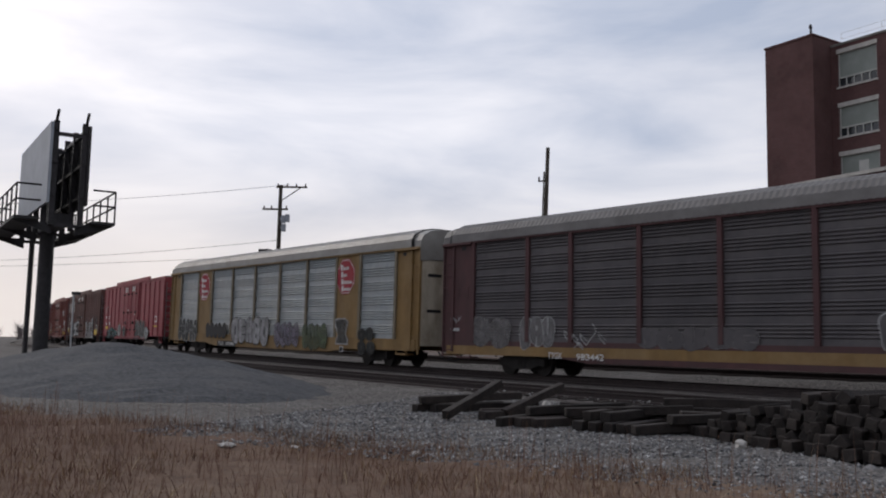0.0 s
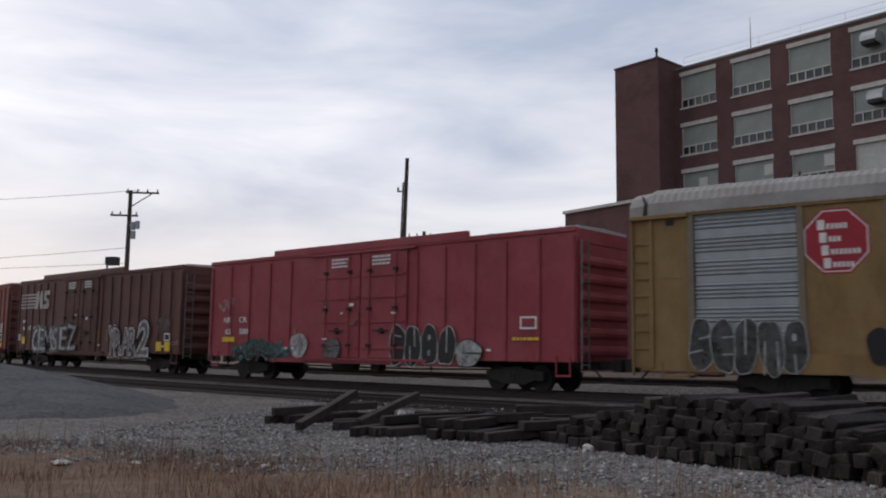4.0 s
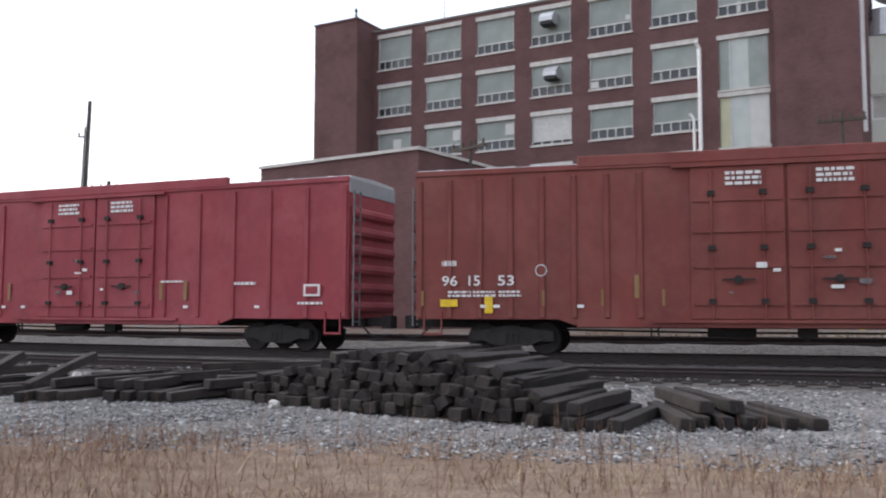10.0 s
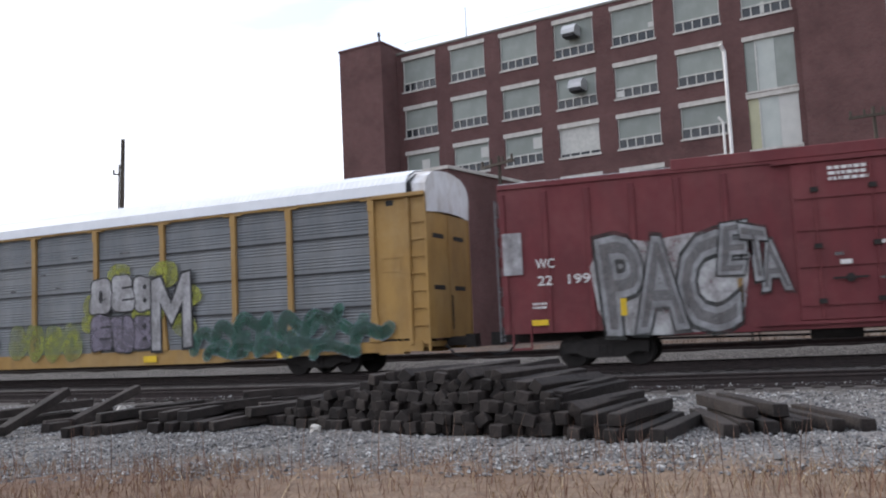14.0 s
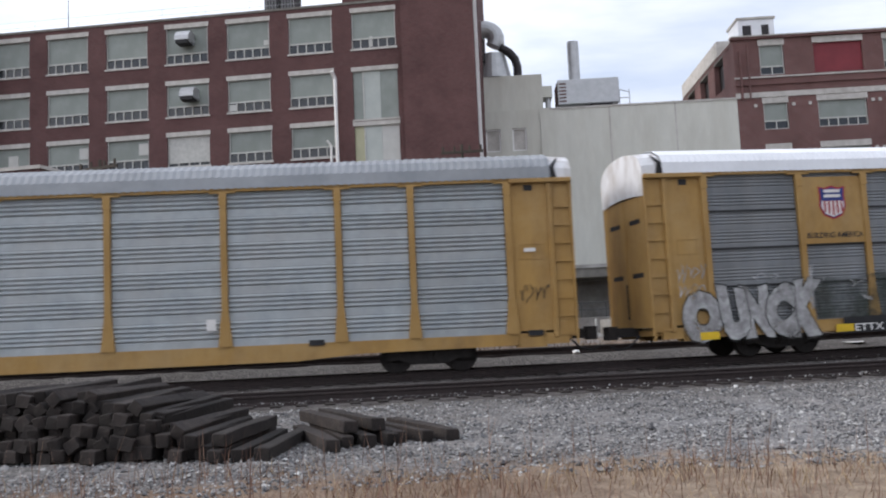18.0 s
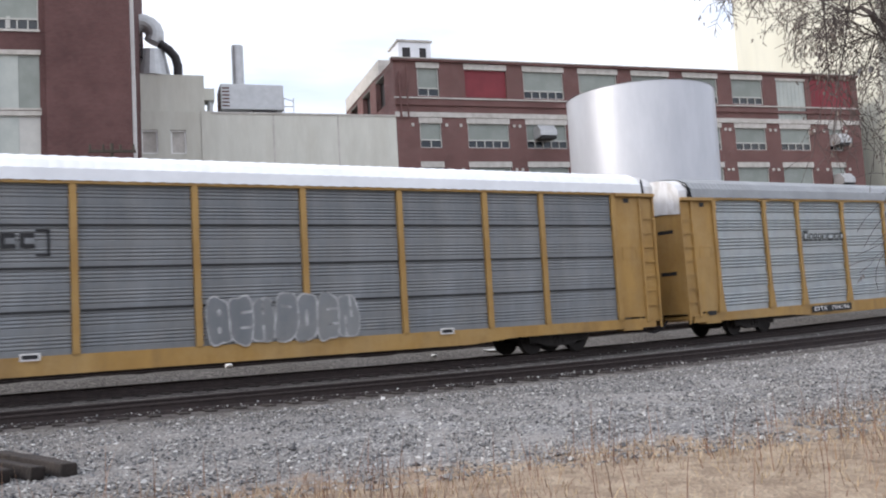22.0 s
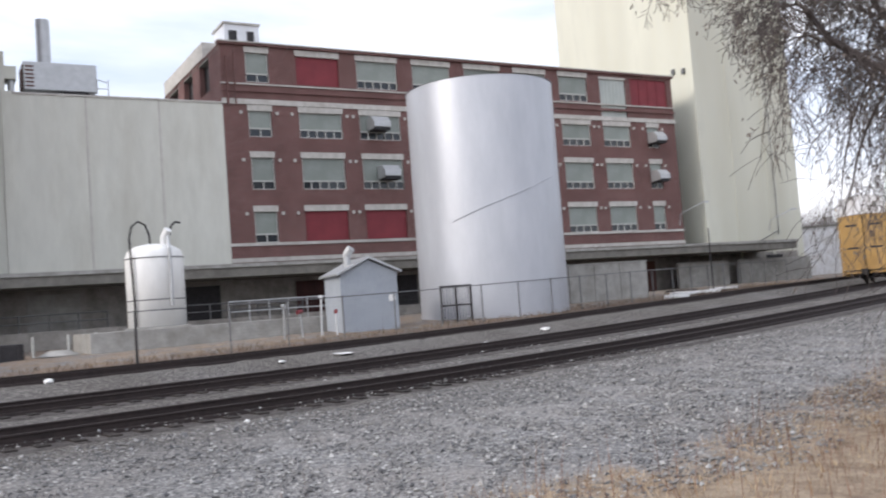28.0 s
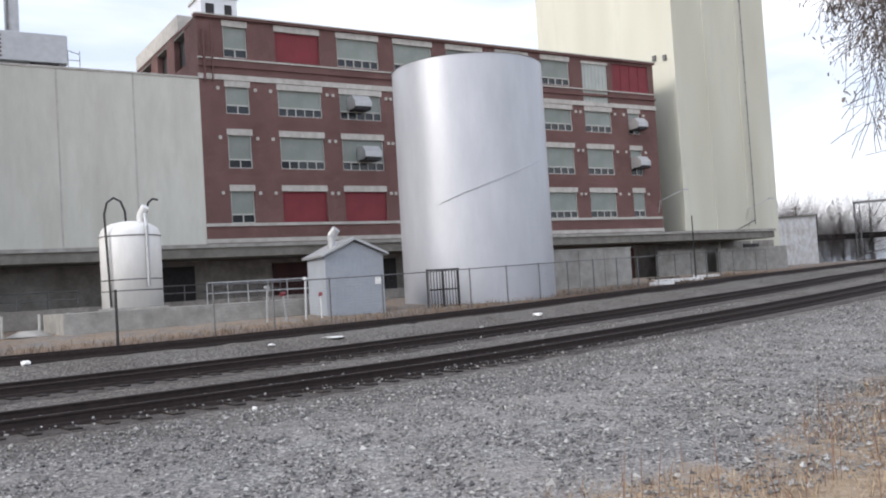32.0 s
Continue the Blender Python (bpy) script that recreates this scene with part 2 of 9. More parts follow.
M_PALEPANE = mat("pale_grey_green_pane", (0.44, 0.47, 0.44), (0.38, 0.41, 0.39), 1.0, 0.5, stain=(0.3, 0.33, 0.31), samount=0.4)
M_YELPANE = mat("yellowed_pane", (0.47, 0.46, 0.3), (0.4, 0.39, 0.26), 1.0, 0.5, stain=(0.33, 0.33, 0.25), samount=0.4)
M_GREYPANE = mat("dull_white_pane", (0.52, 0.52, 0.49), (0.45, 0.45, 0.43), 1.0, 0.5, stain=(0.36, 0.36, 0.34), samount=0.4)
M_MAROON = mat("dull_maroon_door_paint", (0.075, 0.03, 0.03), (0.05, 0.023, 0.022), 1.5, 0.7)
M_REDPANEL = mat("red_painted_infill_panel", (0.21, 0.036, 0.045), (0.17, 0.03, 0.038), 1.0, 0.6)
M_DARKGLASS = mat("dark_glass", (0.03, 0.035, 0.04), None, 1.0, 0.08, spec=0.5)
M_FRAME = mat("window_frame_pale", (0.5, 0.5, 0.47), (0.4, 0.4, 0.38), 4, 0.6)
M_TANK = mat("aluminium_tank_paint", (0.5, 0.515, 0.55), (0.43, 0.445, 0.48), 0.7, 0.4, metal=0.35, stain=(0.36, 0.375, 0.42), sscale=0.3, samount=0.35, stretch=(1, 1, 0.3))
M_WHITE = mat("white_tank_paint", (0.8, 0.8, 0.79), (0.7, 0.7, 0.69), 1.5, 0.5, stain=(0.5, 0.48, 0.43), samount=0.35, stretch=(1, 1, 0.3))
M_SHED = mat("grey_metal_siding", (0.36, 0.39, 0.43), (0.31, 0.34, 0.38), 1.5, 0.55, stain=(0.22, 0.23, 0.25), samount=0.4)
M_GALV = mat("galvanised_steel", (0.48, 0.49, 0.5), (0.41, 0.42, 0.43), 2.5, 0.45, metal=0.6)
M_DARKMETAL = mat("dark_steel", (0.05, 0.045, 0.05), (0.03, 0.03, 0.03), 5, 0.6, metal=0.3)
M_POLE = mat("weathered_pole_wood", (0.09, 0.075, 0.06), (0.05, 0.042, 0.035), 6, 0.9, bump=0.4, stretch=(4, 4, 0.3))
M_RAIL = mat("rusty_rail_steel", (0.05, 0.037, 0.035), (0.03, 0.024, 0.023), 8, 0.75, metal=0.2, bump=0.2)
M_TIE = mat("creosoted_tie_wood", (0.031, 0.0235, 0.0205), (0.015, 0.0125, 0.0115), 5, 0.85, bump=0.6, vary=0.4, stain=(0.062, 0.05, 0.044), sscale=1.5, samount=0.5, stretch=(1, 1, 1))
M_YELLOW = mat("autorack_yellow_paint", (0.38, 0.225, 0.068), (0.31, 0.18, 0.055), 1.5, 0.6, stain=(0.17, 0.105, 0.05), sscale=0.8, samount=0.7, stretch=(1, 1, 0.35), fade=(0.4, 0.27, 0.12))
M_OCHRE = mat("faded_ochre_paint", (0.25, 0.15, 0.055), (0.19, 0.115, 0.042), 1.5, 0.65, stain=(0.12, 0.07, 0.03), sscale=0.8, samount=0.6, stretch=(1, 1, 0.35), fade=(0.28, 0.19, 0.095))
M_GALVPANEL = mat("galvanised_corrugated_panel", (0.39, 0.42, 0.43), (0.28, 0.31, 0.325), 2.2, 0.5, metal=0.2, stain=(0.26, 0.27, 0.275), sscale=0.9, samount=0.6, stretch=(0.6, 1, 0.5), vary=0.08, fade=(0.4, 0.4, 0.385))
M_GREYPANEL = mat("dull_grey_panel", (0.175, 0.186, 0.195), (0.14, 0.15, 0.16), 1.2, 0.6, metal=0.15, stain=(0.24, 0.255, 0.27), sscale=1.1, samount=0.5, stretch=(1, 1, 0.2), vary=0.08, fade=(0.24, 0.235, 0.225))
M_DARKPANEL = mat("sooty_grey_panel", (0.1, 0.092, 0.096), (0.074, 0.068, 0.072), 1.2, 0.7, stain=(0.14, 0.125, 0.122), sscale=0.8, samount=0.5, vary=0.1)
M_ROOFGALV = mat("galvanised_roof_sheet", (0.3, 0.315, 0.33), (0.23, 0.245, 0.26), 1.0, 0.45, metal=0.3, stain=(0.2, 0.2, 0.2), samount=0.5)
M_ROOFWHITE = mat("white_roof_sheet", (0.78, 0.8, 0.83), (0.7, 0.72, 0.75), 1.0, 0.45, stain=(0.55, 0.56, 0.58), samount=0.4)
M_CAPWHITE = mat("dirty_white_cap_paint", (0.7, 0.71, 0.73), (0.56, 0.56, 0.57), 2.5, 0.55, stain=(0.3, 0.25, 0.2), sscale=2.2, samount=0.7, stretch=(1, 1, 0.4))
M_CARRED = mat("bright_red_car_paint", (0.27, 0.04, 0.052), (0.225, 0.034, 0.044), 1.0, 0.6, stain=(0.17, 0.04, 0.045), sscale=0.7, samount=0.6, stretch=(1, 1, 0.4), fade=(0.34, 0.085, 0.095))
M_CARBROWN = mat("oxide_brown_car_paint", (0.12, 0.045, 0.036), (0.09, 0.036, 0.03), 1.0, 0.65, stain=(0.055, 0.032, 0.028), sscale=0.7, samount=0.6, stretch=(1, 1, 0.4), fade=(0.155, 0.075, 0.062))
M_CAROXIDE = mat("oxide_red_car_paint", (0.19, 0.042, 0.033), (0.155, 0.036, 0.03), 1.0, 0.6, stain=(0.1, 0.034, 0.03), sscale=0.7, samount=0.6, stretch=(1, 1, 0.4), fade=(0.23, 0.08, 0.064))
M_CARMAROON = mat("maroon_car_paint", (0.155, 0.03, 0.034), (0.125, 0.025, 0.03), 1.0, 0.6, stain=(0.075, 0.026, 0.026), sscale=0.7, samount=0.6, stretch=(1, 1, 0.4), fade=(0.19, 0.062, 0.062))
M_TRUCK = mat("grimy_truck_steel", (0.034, 0.03, 0.028), (0.02, 0.018, 0.017), 6, 0.85)
M_WHEEL = mat("wheel_steel", (0.03, 0.025, 0.023), (0.016, 0.014, 0.013), 6, 0.7, metal=0.2)
M_LETTER = mat("white_stencil_paint", (0.7, 0.69, 0.67), (0.6, 0.58, 0.56), 6, 0.7)
M_OLDWHITE = mat("rubbed_white_paint", (0.48, 0.45, 0.42), (0.36, 0.33, 0.31), 5, 0.75, stain=(0.16, 0.09, 0.075), sscale=1.5, samount=0.8, stretch=(1, 1, 0.4))
M_BLACK = mat("black_paint", (0.02, 0.02, 0.022), None, 4, 0.6)
M_LOGORED = mat("red_logo_paint", (0.34, 0.025, 0.04), (0.28, 0.022, 0.034), 3, 0.6)
M_YTAG = mat("yellow_tag_paint", (0.75, 0.5, 0.03), None, 3, 0.6)
M_BLUE = mat("navy_logo_paint", (0.03, 0.05, 0.2), None, 3, 0.6)
M_BARK = mat("grey_brown_bark", (0.1, 0.084, 0.08), (0.055, 0.046, 0.044), 8, 0.95, bump=0.6)
M_SEED = mat("dry_seed_clusters", (0.2, 0.172, 0.15), (0.12, 0.102, 0.09), 3, 0.95)
M_FENCE = mat("dull_fence_steel", (0.2, 0.2, 0.205), (0.12, 0.12, 0.125), 6, 0.6, metal=0.4)

# ---- building helpers ----
def bx(bm, x0, x1, y0, y1, z0, z1):
    vs = [bm.verts.new((x, y, z)) for z in (z0, z1) for y in (y0, y1) for x in (x0, x1)]
    for f in ((0, 2, 3, 1), (4, 5, 7, 6), (0, 1, 5, 4), (2, 6, 7, 3), (0, 4, 6, 2), (1, 3, 7, 5)):
        bm.faces.new([vs[i] for i in f])
    return vs


def cyl(bm, p0, p1, r0, r1=None, n=12, caps=True):
    r1 = r0 if r1 is None else r1
    p0, p1 = Vector(p0), Vector(p1)
    d = (p1 - p0).normalized()
    a = d.orthogonal().normalized()
    b = d.cross(a)
    ring = []
    for p, r in ((p0, r0), (p1, r1)):
        ring.append([bm.verts.new(p + (a * math.cos(2 * math.pi * i / n) + b * math.sin(2 * math.pi * i / n)) * r) for i in range(n)])
    for i in range(n):
        bm.faces.new((ring[0][i], ring[0][(i + 1) % n], ring[1][(i + 1) % n], ring[1][i]))
    if caps:
        bm.faces.new(ring[0][::-1])
        bm.faces.new(ring[1])


def sweep(bm, pts, r, n=6):
    """One round tube along a row of points."""
    pts = [Vector(p) for p in pts]
    rings = []
    a = None
    for i, p in enumerate(pts):
        d = (pts[min(i + 1, len(pts) - 1)] - pts[max(i - 1, 0)]).normalized()
        a = d.orthogonal().normalized() if a is None else (a - d * a.dot(d)).normalized()
        b = d.cross(a)
        rings.append([bm.verts.new(p + (a * math.cos(2 * math.pi * k / n) + b * math.sin(2 * math.pi * k / n)) * r) for k in range(n)])
    for u, v in zip(rings, rings[1:]):
        for k in range(n):
            bm.faces.new((u[k], u[(k + 1) % n], v[(k + 1) % n], v[k]))
    bm.faces.new(rings[0][::-1])
    bm.faces.new(rings[-1])


def extrude_xz(bm, pts, y0, y1):
    """A prism from a closed outline in x and z, from y0 to y1."""
    a = [bm.verts.new((x, y0, z)) for x, z in pts]
    b = [bm.verts.new((x, y1, z)) for x, z in pts]
    n = len(pts)
    bm.faces.new(a)
    bm.faces.new(b[::-1])
    for i in range(n):
        bm.faces.new((a[i], b[i], b[(i + 1) % n], a[(i + 1) % n]))


def extrude_yz(bm, pts, x0, x1):
    a = [bm.verts.new((x0, y, z)) for y, z in pts]
    b = [bm.verts.new((x1, y, z)) for y, z in pts]
    n = len(pts)
    bm.faces.new(a)
    bm.faces.new(b[::-1])
    for i in range(n):
        bm.faces.new((a[i], b[i], b[(i + 1) % n], a[(i + 1) % n]))


def mesh_of(name, bm, material, smooth=False):
    bmesh.ops.recalc_face_normals(bm, faces=bm.faces[:])
    me = bpy.data.meshes.new(name)
    bm.to_mesh(me)
    bm.free()
    if smooth:
        for p in me.polygons:
            p.use_smooth = True
    for m in material if isinstance(material, (list, tuple)) else [material]:
        me.materials.append(m)
    return me


def part(name, bm, material, parent, label="", smooth=False, at=None):
    me = bm if isinstance(bm, bpy.types.Mesh) else mesh_of(name, bm, material, smooth)
    ob = new(name, me)
    ob.parent = parent
    if at is not None:
        ob.location = at
    if label:
        ob["label"] = label
    return ob


def box_part(name, material, parent, x0, x1, y0, y1, z0, z1, label="", bevel=0.0):
    bm = bmesh.new()
    bx(bm, x0, x1, y0, y1, z0, z1)
    if bevel:
        bmesh.ops.bevel(bm, geom=bm.edges[:], offset=bevel, segments=1, affect="EDGES")
    return part(name, bm, material, parent, label)


def thing(name, m=None, label="", category="", group="", kind=""):
    ob = new(name)
    if m is not None:
        ob.matrix_world = m
    return tagged(ob, label, category, group, kind)


def solid(name, bm, material, label="", category="", group="", kind="", m=None, smooth=False):
    ob = new(name, mesh_of(name, bm, material, smooth))
    if m is not None:
        ob.matrix_world = m
    return tagged(ob, label, category, group, kind)


# ---- the line of the rails: near rail of the train's track ----
TRK_X = [-400, -260, -150, -90, -60, -40, -25, -12, 0, 10, 20, 30, 45, 70, 110, 160, 260, 420]
TRK_Y = [364, 238, 139.2, 85.19, 62.22, 48.4, 39.57, 32.91, 26.64, 22.62, 18.78, 15.94, 11.55, 6.58, 2.1, 0.5, -2, -4]
_tx, _ty = np.array(TRK_X, float), np.array(TRK_Y, float)
_m = np.gradient(_ty, _tx)


def trk_y(x):
    x = np.asarray(x, float)
    j = np.clip(np.searchsorted(_tx, x) - 1, 0, len(_tx) - 2)
    h = _tx[j + 1] - _tx[j]
    t = (x - _tx[j]) / h
    return (2 * t**3 - 3 * t**2 + 1) * _ty[j] + (t**3 - 2 * t**2 + t) * h * _m[j] + (3 * t**2 - 2 * t**3) * _ty[j + 1] + (t**3 - t**2) * h * _m[j + 1]


CX = np.arange(-390.0, 420.0, 0.25)
CY = trk_y(CX)
_dx, _dy = np.gradient(CX), np.gradient(CY)
_l = np.hypot(_dx, _dy)
NX, NY = -_dy / _l, _dx / _l


def line_at(off):
    """The curve at a sideways distance from the near rail, positive away from the camera."""
    return CX + NX * off, CY + NY * off


MX, MY = line_at(0.72)
MS = np.concatenate([[0], np.cumsum(np.hypot(np.diff(MX), np.diff(MY)))])
MS -= np.interp(0, CX, MS)


def on_track(s):
    return np.interp(s, MS, MX), np.interp(s, MS, MY)


RAIL_Z, NEAR_Z, SIDE_Z = 0.50, 0.38, 0.86


def lift_at(x):
    """The line climbs gently towards both far bends."""
    x = np.asarray(x, float)
    t = np.clip((-6 - x) / 40, 0, 1)
    return 0.32 * t * t * (3 - 2 * t) + np.interp(x, [22, 30, 36, 45, 64, 92, 140], [0, 0.05, 0.14, 0.34, 0.68, 0.95, 1.15])


def offset_of(x, y):
    """About how far a place lies beyond the near rail."""
    yy = np.interp(x, CX, CY)
    sl = np.interp(x, CX, _dy / _dx)
    return (np.asarray(y, float) - yy) / np.sqrt(1 + sl**2)


G_O = [-60, -11, -9.2, -7.2, -2.6, -1.4, 2.9, 4.4, 7.5, 14, 400]
G_Z = [0, 0, 0.02, 0.12, 0.12, 0.24, 0.24, 0.6, 0.72, 0.92, 0.95]


def ground_z(x, y):
    o = offset_of(x, y)
    return np.interp(o, G_O, G_Z) + lift_at(x) * np.interp(o, [-30, -9], [0, 1])


def edge_y(x):
    """Where the dry grass gives way to gravel."""
    return np.interp(x, [-60, -30, -20, -8, -4, 1, 5.5, 12, 22, 45, 120], [25, 17, 14.5, 12.4, 11.9, 10.8, 9.3, 5.2, 3.6, 0.8, -6])


def ground_mat():
    m = bpy.data.materials.new("gravel_and_dry_soil")
    m.use_nodes = True
    nt = m.node_tree
    b = nt.nodes["Principled BSDF"]
    b.inputs["Roughness"].default_value = 0.95
    b.inputs["Specular IOR Level"].default_value = 0.15
    co = nt.nodes.new("ShaderNodeTexCoord")

    def nz(scale, detail=6, rough=0.65):
        n = nt.nodes.new("ShaderNodeTexNoise")
        n.inputs["Scale"].default_value = scale
        n.inputs["Detail"].default_value = detail
        n.inputs["Roughness"].default_value = rough
        nt.links.new(co.outputs["Object"], n.inputs["Vector"])
        return n.outputs["Fac"]

    def ramp(fac, *stops):
        r = nt.nodes.new("ShaderNodeValToRGB")
        while len(r.color_ramp.elements) < len(stops):
            r.color_ramp.elements.new(0.5)
        for e, (p, c) in zip(r.color_ramp.elements, stops):
            e.position, e.color = p, (*c, 1)
        nt.links.new(fac, r.inputs["Fac"])
        return r.outputs["Color"]

    def mix(f, a, bb):
        x = nt.nodes.new("ShaderNodeMix")
        x.data_type = "RGBA"
        nt.links.new(f, x.inputs["Factor"])
        nt.links.new(a, x.inputs["A"])
        nt.links.new(bb, x.inputs["B"])
        return x.outputs["Result"]

    v = nt.nodes.new("ShaderNodeTexVoronoi")
    v.inputs["Scale"].default_value = 22
    nt.links.new(co.outputs["Object"], v.inputs["Vector"])
    stones = ramp(v.outputs["Color"], (0.1, (0.06, 0.06, 0.063)), (0.5, (0.178, 0.174, 0.174)), (0.9, (0.45, 0.44, 0.43)))
    dust = ramp(nz(1.1), (0.3, (0.21, 0.193, 0.18)), (0.7, (0.35, 0.32, 0.295)))
    clump = ramp(nz(7.0, 3, 0.7), (0.3, (0.1, 0.1, 0.105)), (0.7, (0.31, 0.305, 0.3)))
    stones = mix(ramp(nz(3.0, 2), (0.4, (0.2, 0.2, 0.2)), (0.6, (0.6, 0.6, 0.6))), stones, clump)
    gravel = mix(ramp(nz(0.22, 8, 0.7), (0.45, (0.0, 0.0, 0.0)), (0.66, (0.7, 0.7, 0.7))), stones, dust)
    soil = ramp(nz(2.5, 8, 0.75), (0.3, (0.15, 0.108, 0.08)), (0.5, (0.29, 0.225, 0.165)), (0.72, (0.42, 0.345, 0.26)))
    at = nt.nodes.new("ShaderNodeAttribute")
    at.attribute_name = "cover"
    ad = nt.nodes.new("ShaderNodeMath")
    ad.operation = "ADD"
    nt.links.new(at.outputs["Fac"], ad.inputs[0])
    sc = nt.nodes.new("ShaderNodeMath")
    sc.operation = "MULTIPLY_ADD"
    nt.links.new(nz(0.9, 7, 0.7), sc.inputs[0])
    sc.inputs[1].default_value = 1.6
    sc.inputs[2].default_value = -0.8
    nt.links.new(sc.outputs[0], ad.inputs[1])
    zone = ramp(ad.outputs[0], (0.35, (0, 0, 0)), (0.65, (1, 1, 1)))
    # second, darker colours for soil and gravel, blended in by the mask
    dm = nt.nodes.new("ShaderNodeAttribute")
    dm.attribute_name = "darken"
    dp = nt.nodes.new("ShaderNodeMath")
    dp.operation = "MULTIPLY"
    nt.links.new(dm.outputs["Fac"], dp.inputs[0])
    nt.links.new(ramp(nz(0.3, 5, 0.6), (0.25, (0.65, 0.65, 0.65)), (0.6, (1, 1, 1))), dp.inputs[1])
    dark_soil = ramp(nz(3.0, 8, 0.75), (0.3, (0.055, 0.032, 0.026)), (0.55, (0.12, 0.068, 0.048)), (0.75, (0.2, 0.135, 0.085)))
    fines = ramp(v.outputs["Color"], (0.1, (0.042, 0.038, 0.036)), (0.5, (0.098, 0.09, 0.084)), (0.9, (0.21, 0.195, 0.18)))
    nt.links.new(mix(zone, mix(dp.outputs[0], gravel, fines), mix(dp.outputs[0], soil, dark_soil)), b.inputs["Base Color"])
    bp = nt.nodes.new("ShaderNodeBump")
    bp.inputs["Strength"].default_value = 0.7
    bp.inputs["Distance"].default_value = 0.04
    nt.links.new(v.outputs["Distance"], bp.inputs["Height"])
    nt.links.new(bp.outputs["Normal"], b.inputs["Normal"])
    return m


def make_ground():
    gx = np.concatenate([[-2600, -1500, -800, -400, -250, -160, -120, -95], np.arange(-80, -20, 2.0), np.arange(-20, 32, 0.6), np.arange(32, 130, 2.5), [140, 170, 220, 300, 450, 800, 1500, 2600]])
    gy = np.concatenate([[-2600, -1500, -700, -300, -150, -80, -50, -35], np.arange(-25, 0, 2.5), np.arange(0, 32, 0.6), np.arange(32, 110, 2.0), [120, 150, 200, 300, 500, 900, 1600, 2600]])
    X, Y = np.meshgrid(gx, gy)
    Z = ground_z(X, Y)
    rng = np.random.RandomState(3)
    near = (np.abs(X) < 90) & (Y < 100) & (Y > -30)
    Z = Z + near * (rng.rand(*Z.shape) - 0.5) * 0.05
    nx, ny = len(gx), len(gy)
    verts = np.stack([X.ravel(), Y.ravel(), Z.ravel()], 1)
    i = np.arange(nx * ny).reshape(ny, nx)
    faces = np.stack([i[:-1, :-1].ravel(), i[:-1, 1:].ravel(), i[1:, 1:].ravel(), i[1:, :-1].ravel()], 1)
    me = bpy.data.meshes.new("ground")
    me.from_pydata(verts.tolist(), [], faces.tolist())
    for p in me.polygons:
        p.use_smooth = True
    a = me.attributes.new("cover", "FLOAT", "POINT")
    d = edge_y(X.ravel()) - Y.ravel()
    cover = 1 / (1 + np.exp(np.clip(-d * 1.3, -30, 30)))
    off = offset_of(X.ravel(), Y.ravel())
    cover = np.maximum(cover, np.clip((off - 4.0) / 4.0, 0, 1) * 0.52)
    a.data.foreach_set("value", cover.astype(np.float32))
    # mask: grows towards the left and is full along the tracks
    dmp = me.attributes.new("darken", "FLOAT", "POINT")
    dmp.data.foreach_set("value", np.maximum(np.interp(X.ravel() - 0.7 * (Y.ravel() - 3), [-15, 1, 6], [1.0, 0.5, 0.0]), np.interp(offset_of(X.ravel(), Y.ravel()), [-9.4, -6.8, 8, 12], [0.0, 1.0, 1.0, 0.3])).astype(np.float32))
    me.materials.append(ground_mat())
    return tagged(new("ground", me), "grey gravel ground with dry grassy soil along its edge", "ground", kind="structure")


make_ground()


def strip(name, profile, material, s0, s1, step, z, label, category, kind=""):
    """A ribbon with a constant section (offset, height) along the curve from x = s0 to s1."""
    xs = np.arange(s0, s1 + 0.01, step)
    px = np.interp(xs, CX, CX)
    py = np.interp(xs, CX, CY)
    nx, ny = np.interp(xs, CX, NX), np.interp(xs, CX, NY)
    n = len(profile)
    verts, faces = [], []
    for k in range(len(xs)):
        for o, h in profile:
            verts.append((px[k] + nx[k] * o, py[k] + ny[k] * o, z + h + lift_at(px[k])))
    for k in range(len(xs) - 1):
        for i in range(n):
            a, b2 = k * n + i, k * n + (i + 1) % n
            faces.append((a, b2, b2 + n, a + n))
    me = bpy.data.meshes.new(name)
    me.from_pydata(verts, [], faces)
    me.materials.append(material)
    return tagged(new(name, me), label, category, kind=kind)


M_BALLAST = mat("crushed_ballast", (0.1, 0.088, 0.083), (0.03, 0.026, 0.025), 14, 0.95, bump=1.0, bscale=22, stain=(0.2, 0.19, 0.18), sscale=1.2, samount=0.35)


def rail_profile(o):
    """Foot, web and head of a rail 0.18 m high, its head's top at height 0."""
    return [(o - 0.09, -0.28), (o - 0.07, -0.165), (o - 0.012, -0.145), (o - 0.012, -0.05), (o - 0.036, -0.035), (o - 0.036, -0.003), (o - 0.03, 0), (o + 0.03, 0), (o + 0.036, -0.003), (o + 0.036, -0.035), (o + 0.012, -0.05), (o + 0.012, -0.145), (o + 0.07, -0.165), (o + 0.09, -0.28)]


NEAR_OFF = -4.4   # centre of the empty nearer track
SIDE_OFF = 6.2     # centre of the siding by the dock
for zz, off, lab in ((RAIL_Z, 0.7175, "main track"), (NEAR_Z, NEAR_OFF, "nearer track"), (SIDE_Z, SIDE_OFF, "siding")):
    for side in (-0.7175, 0.7175):
        strip("rail", rail_profile(off + side), M_RAIL, -150, 240, 1.0, zz, "long rusty steel rail of the " + lab, "rail", "structure")
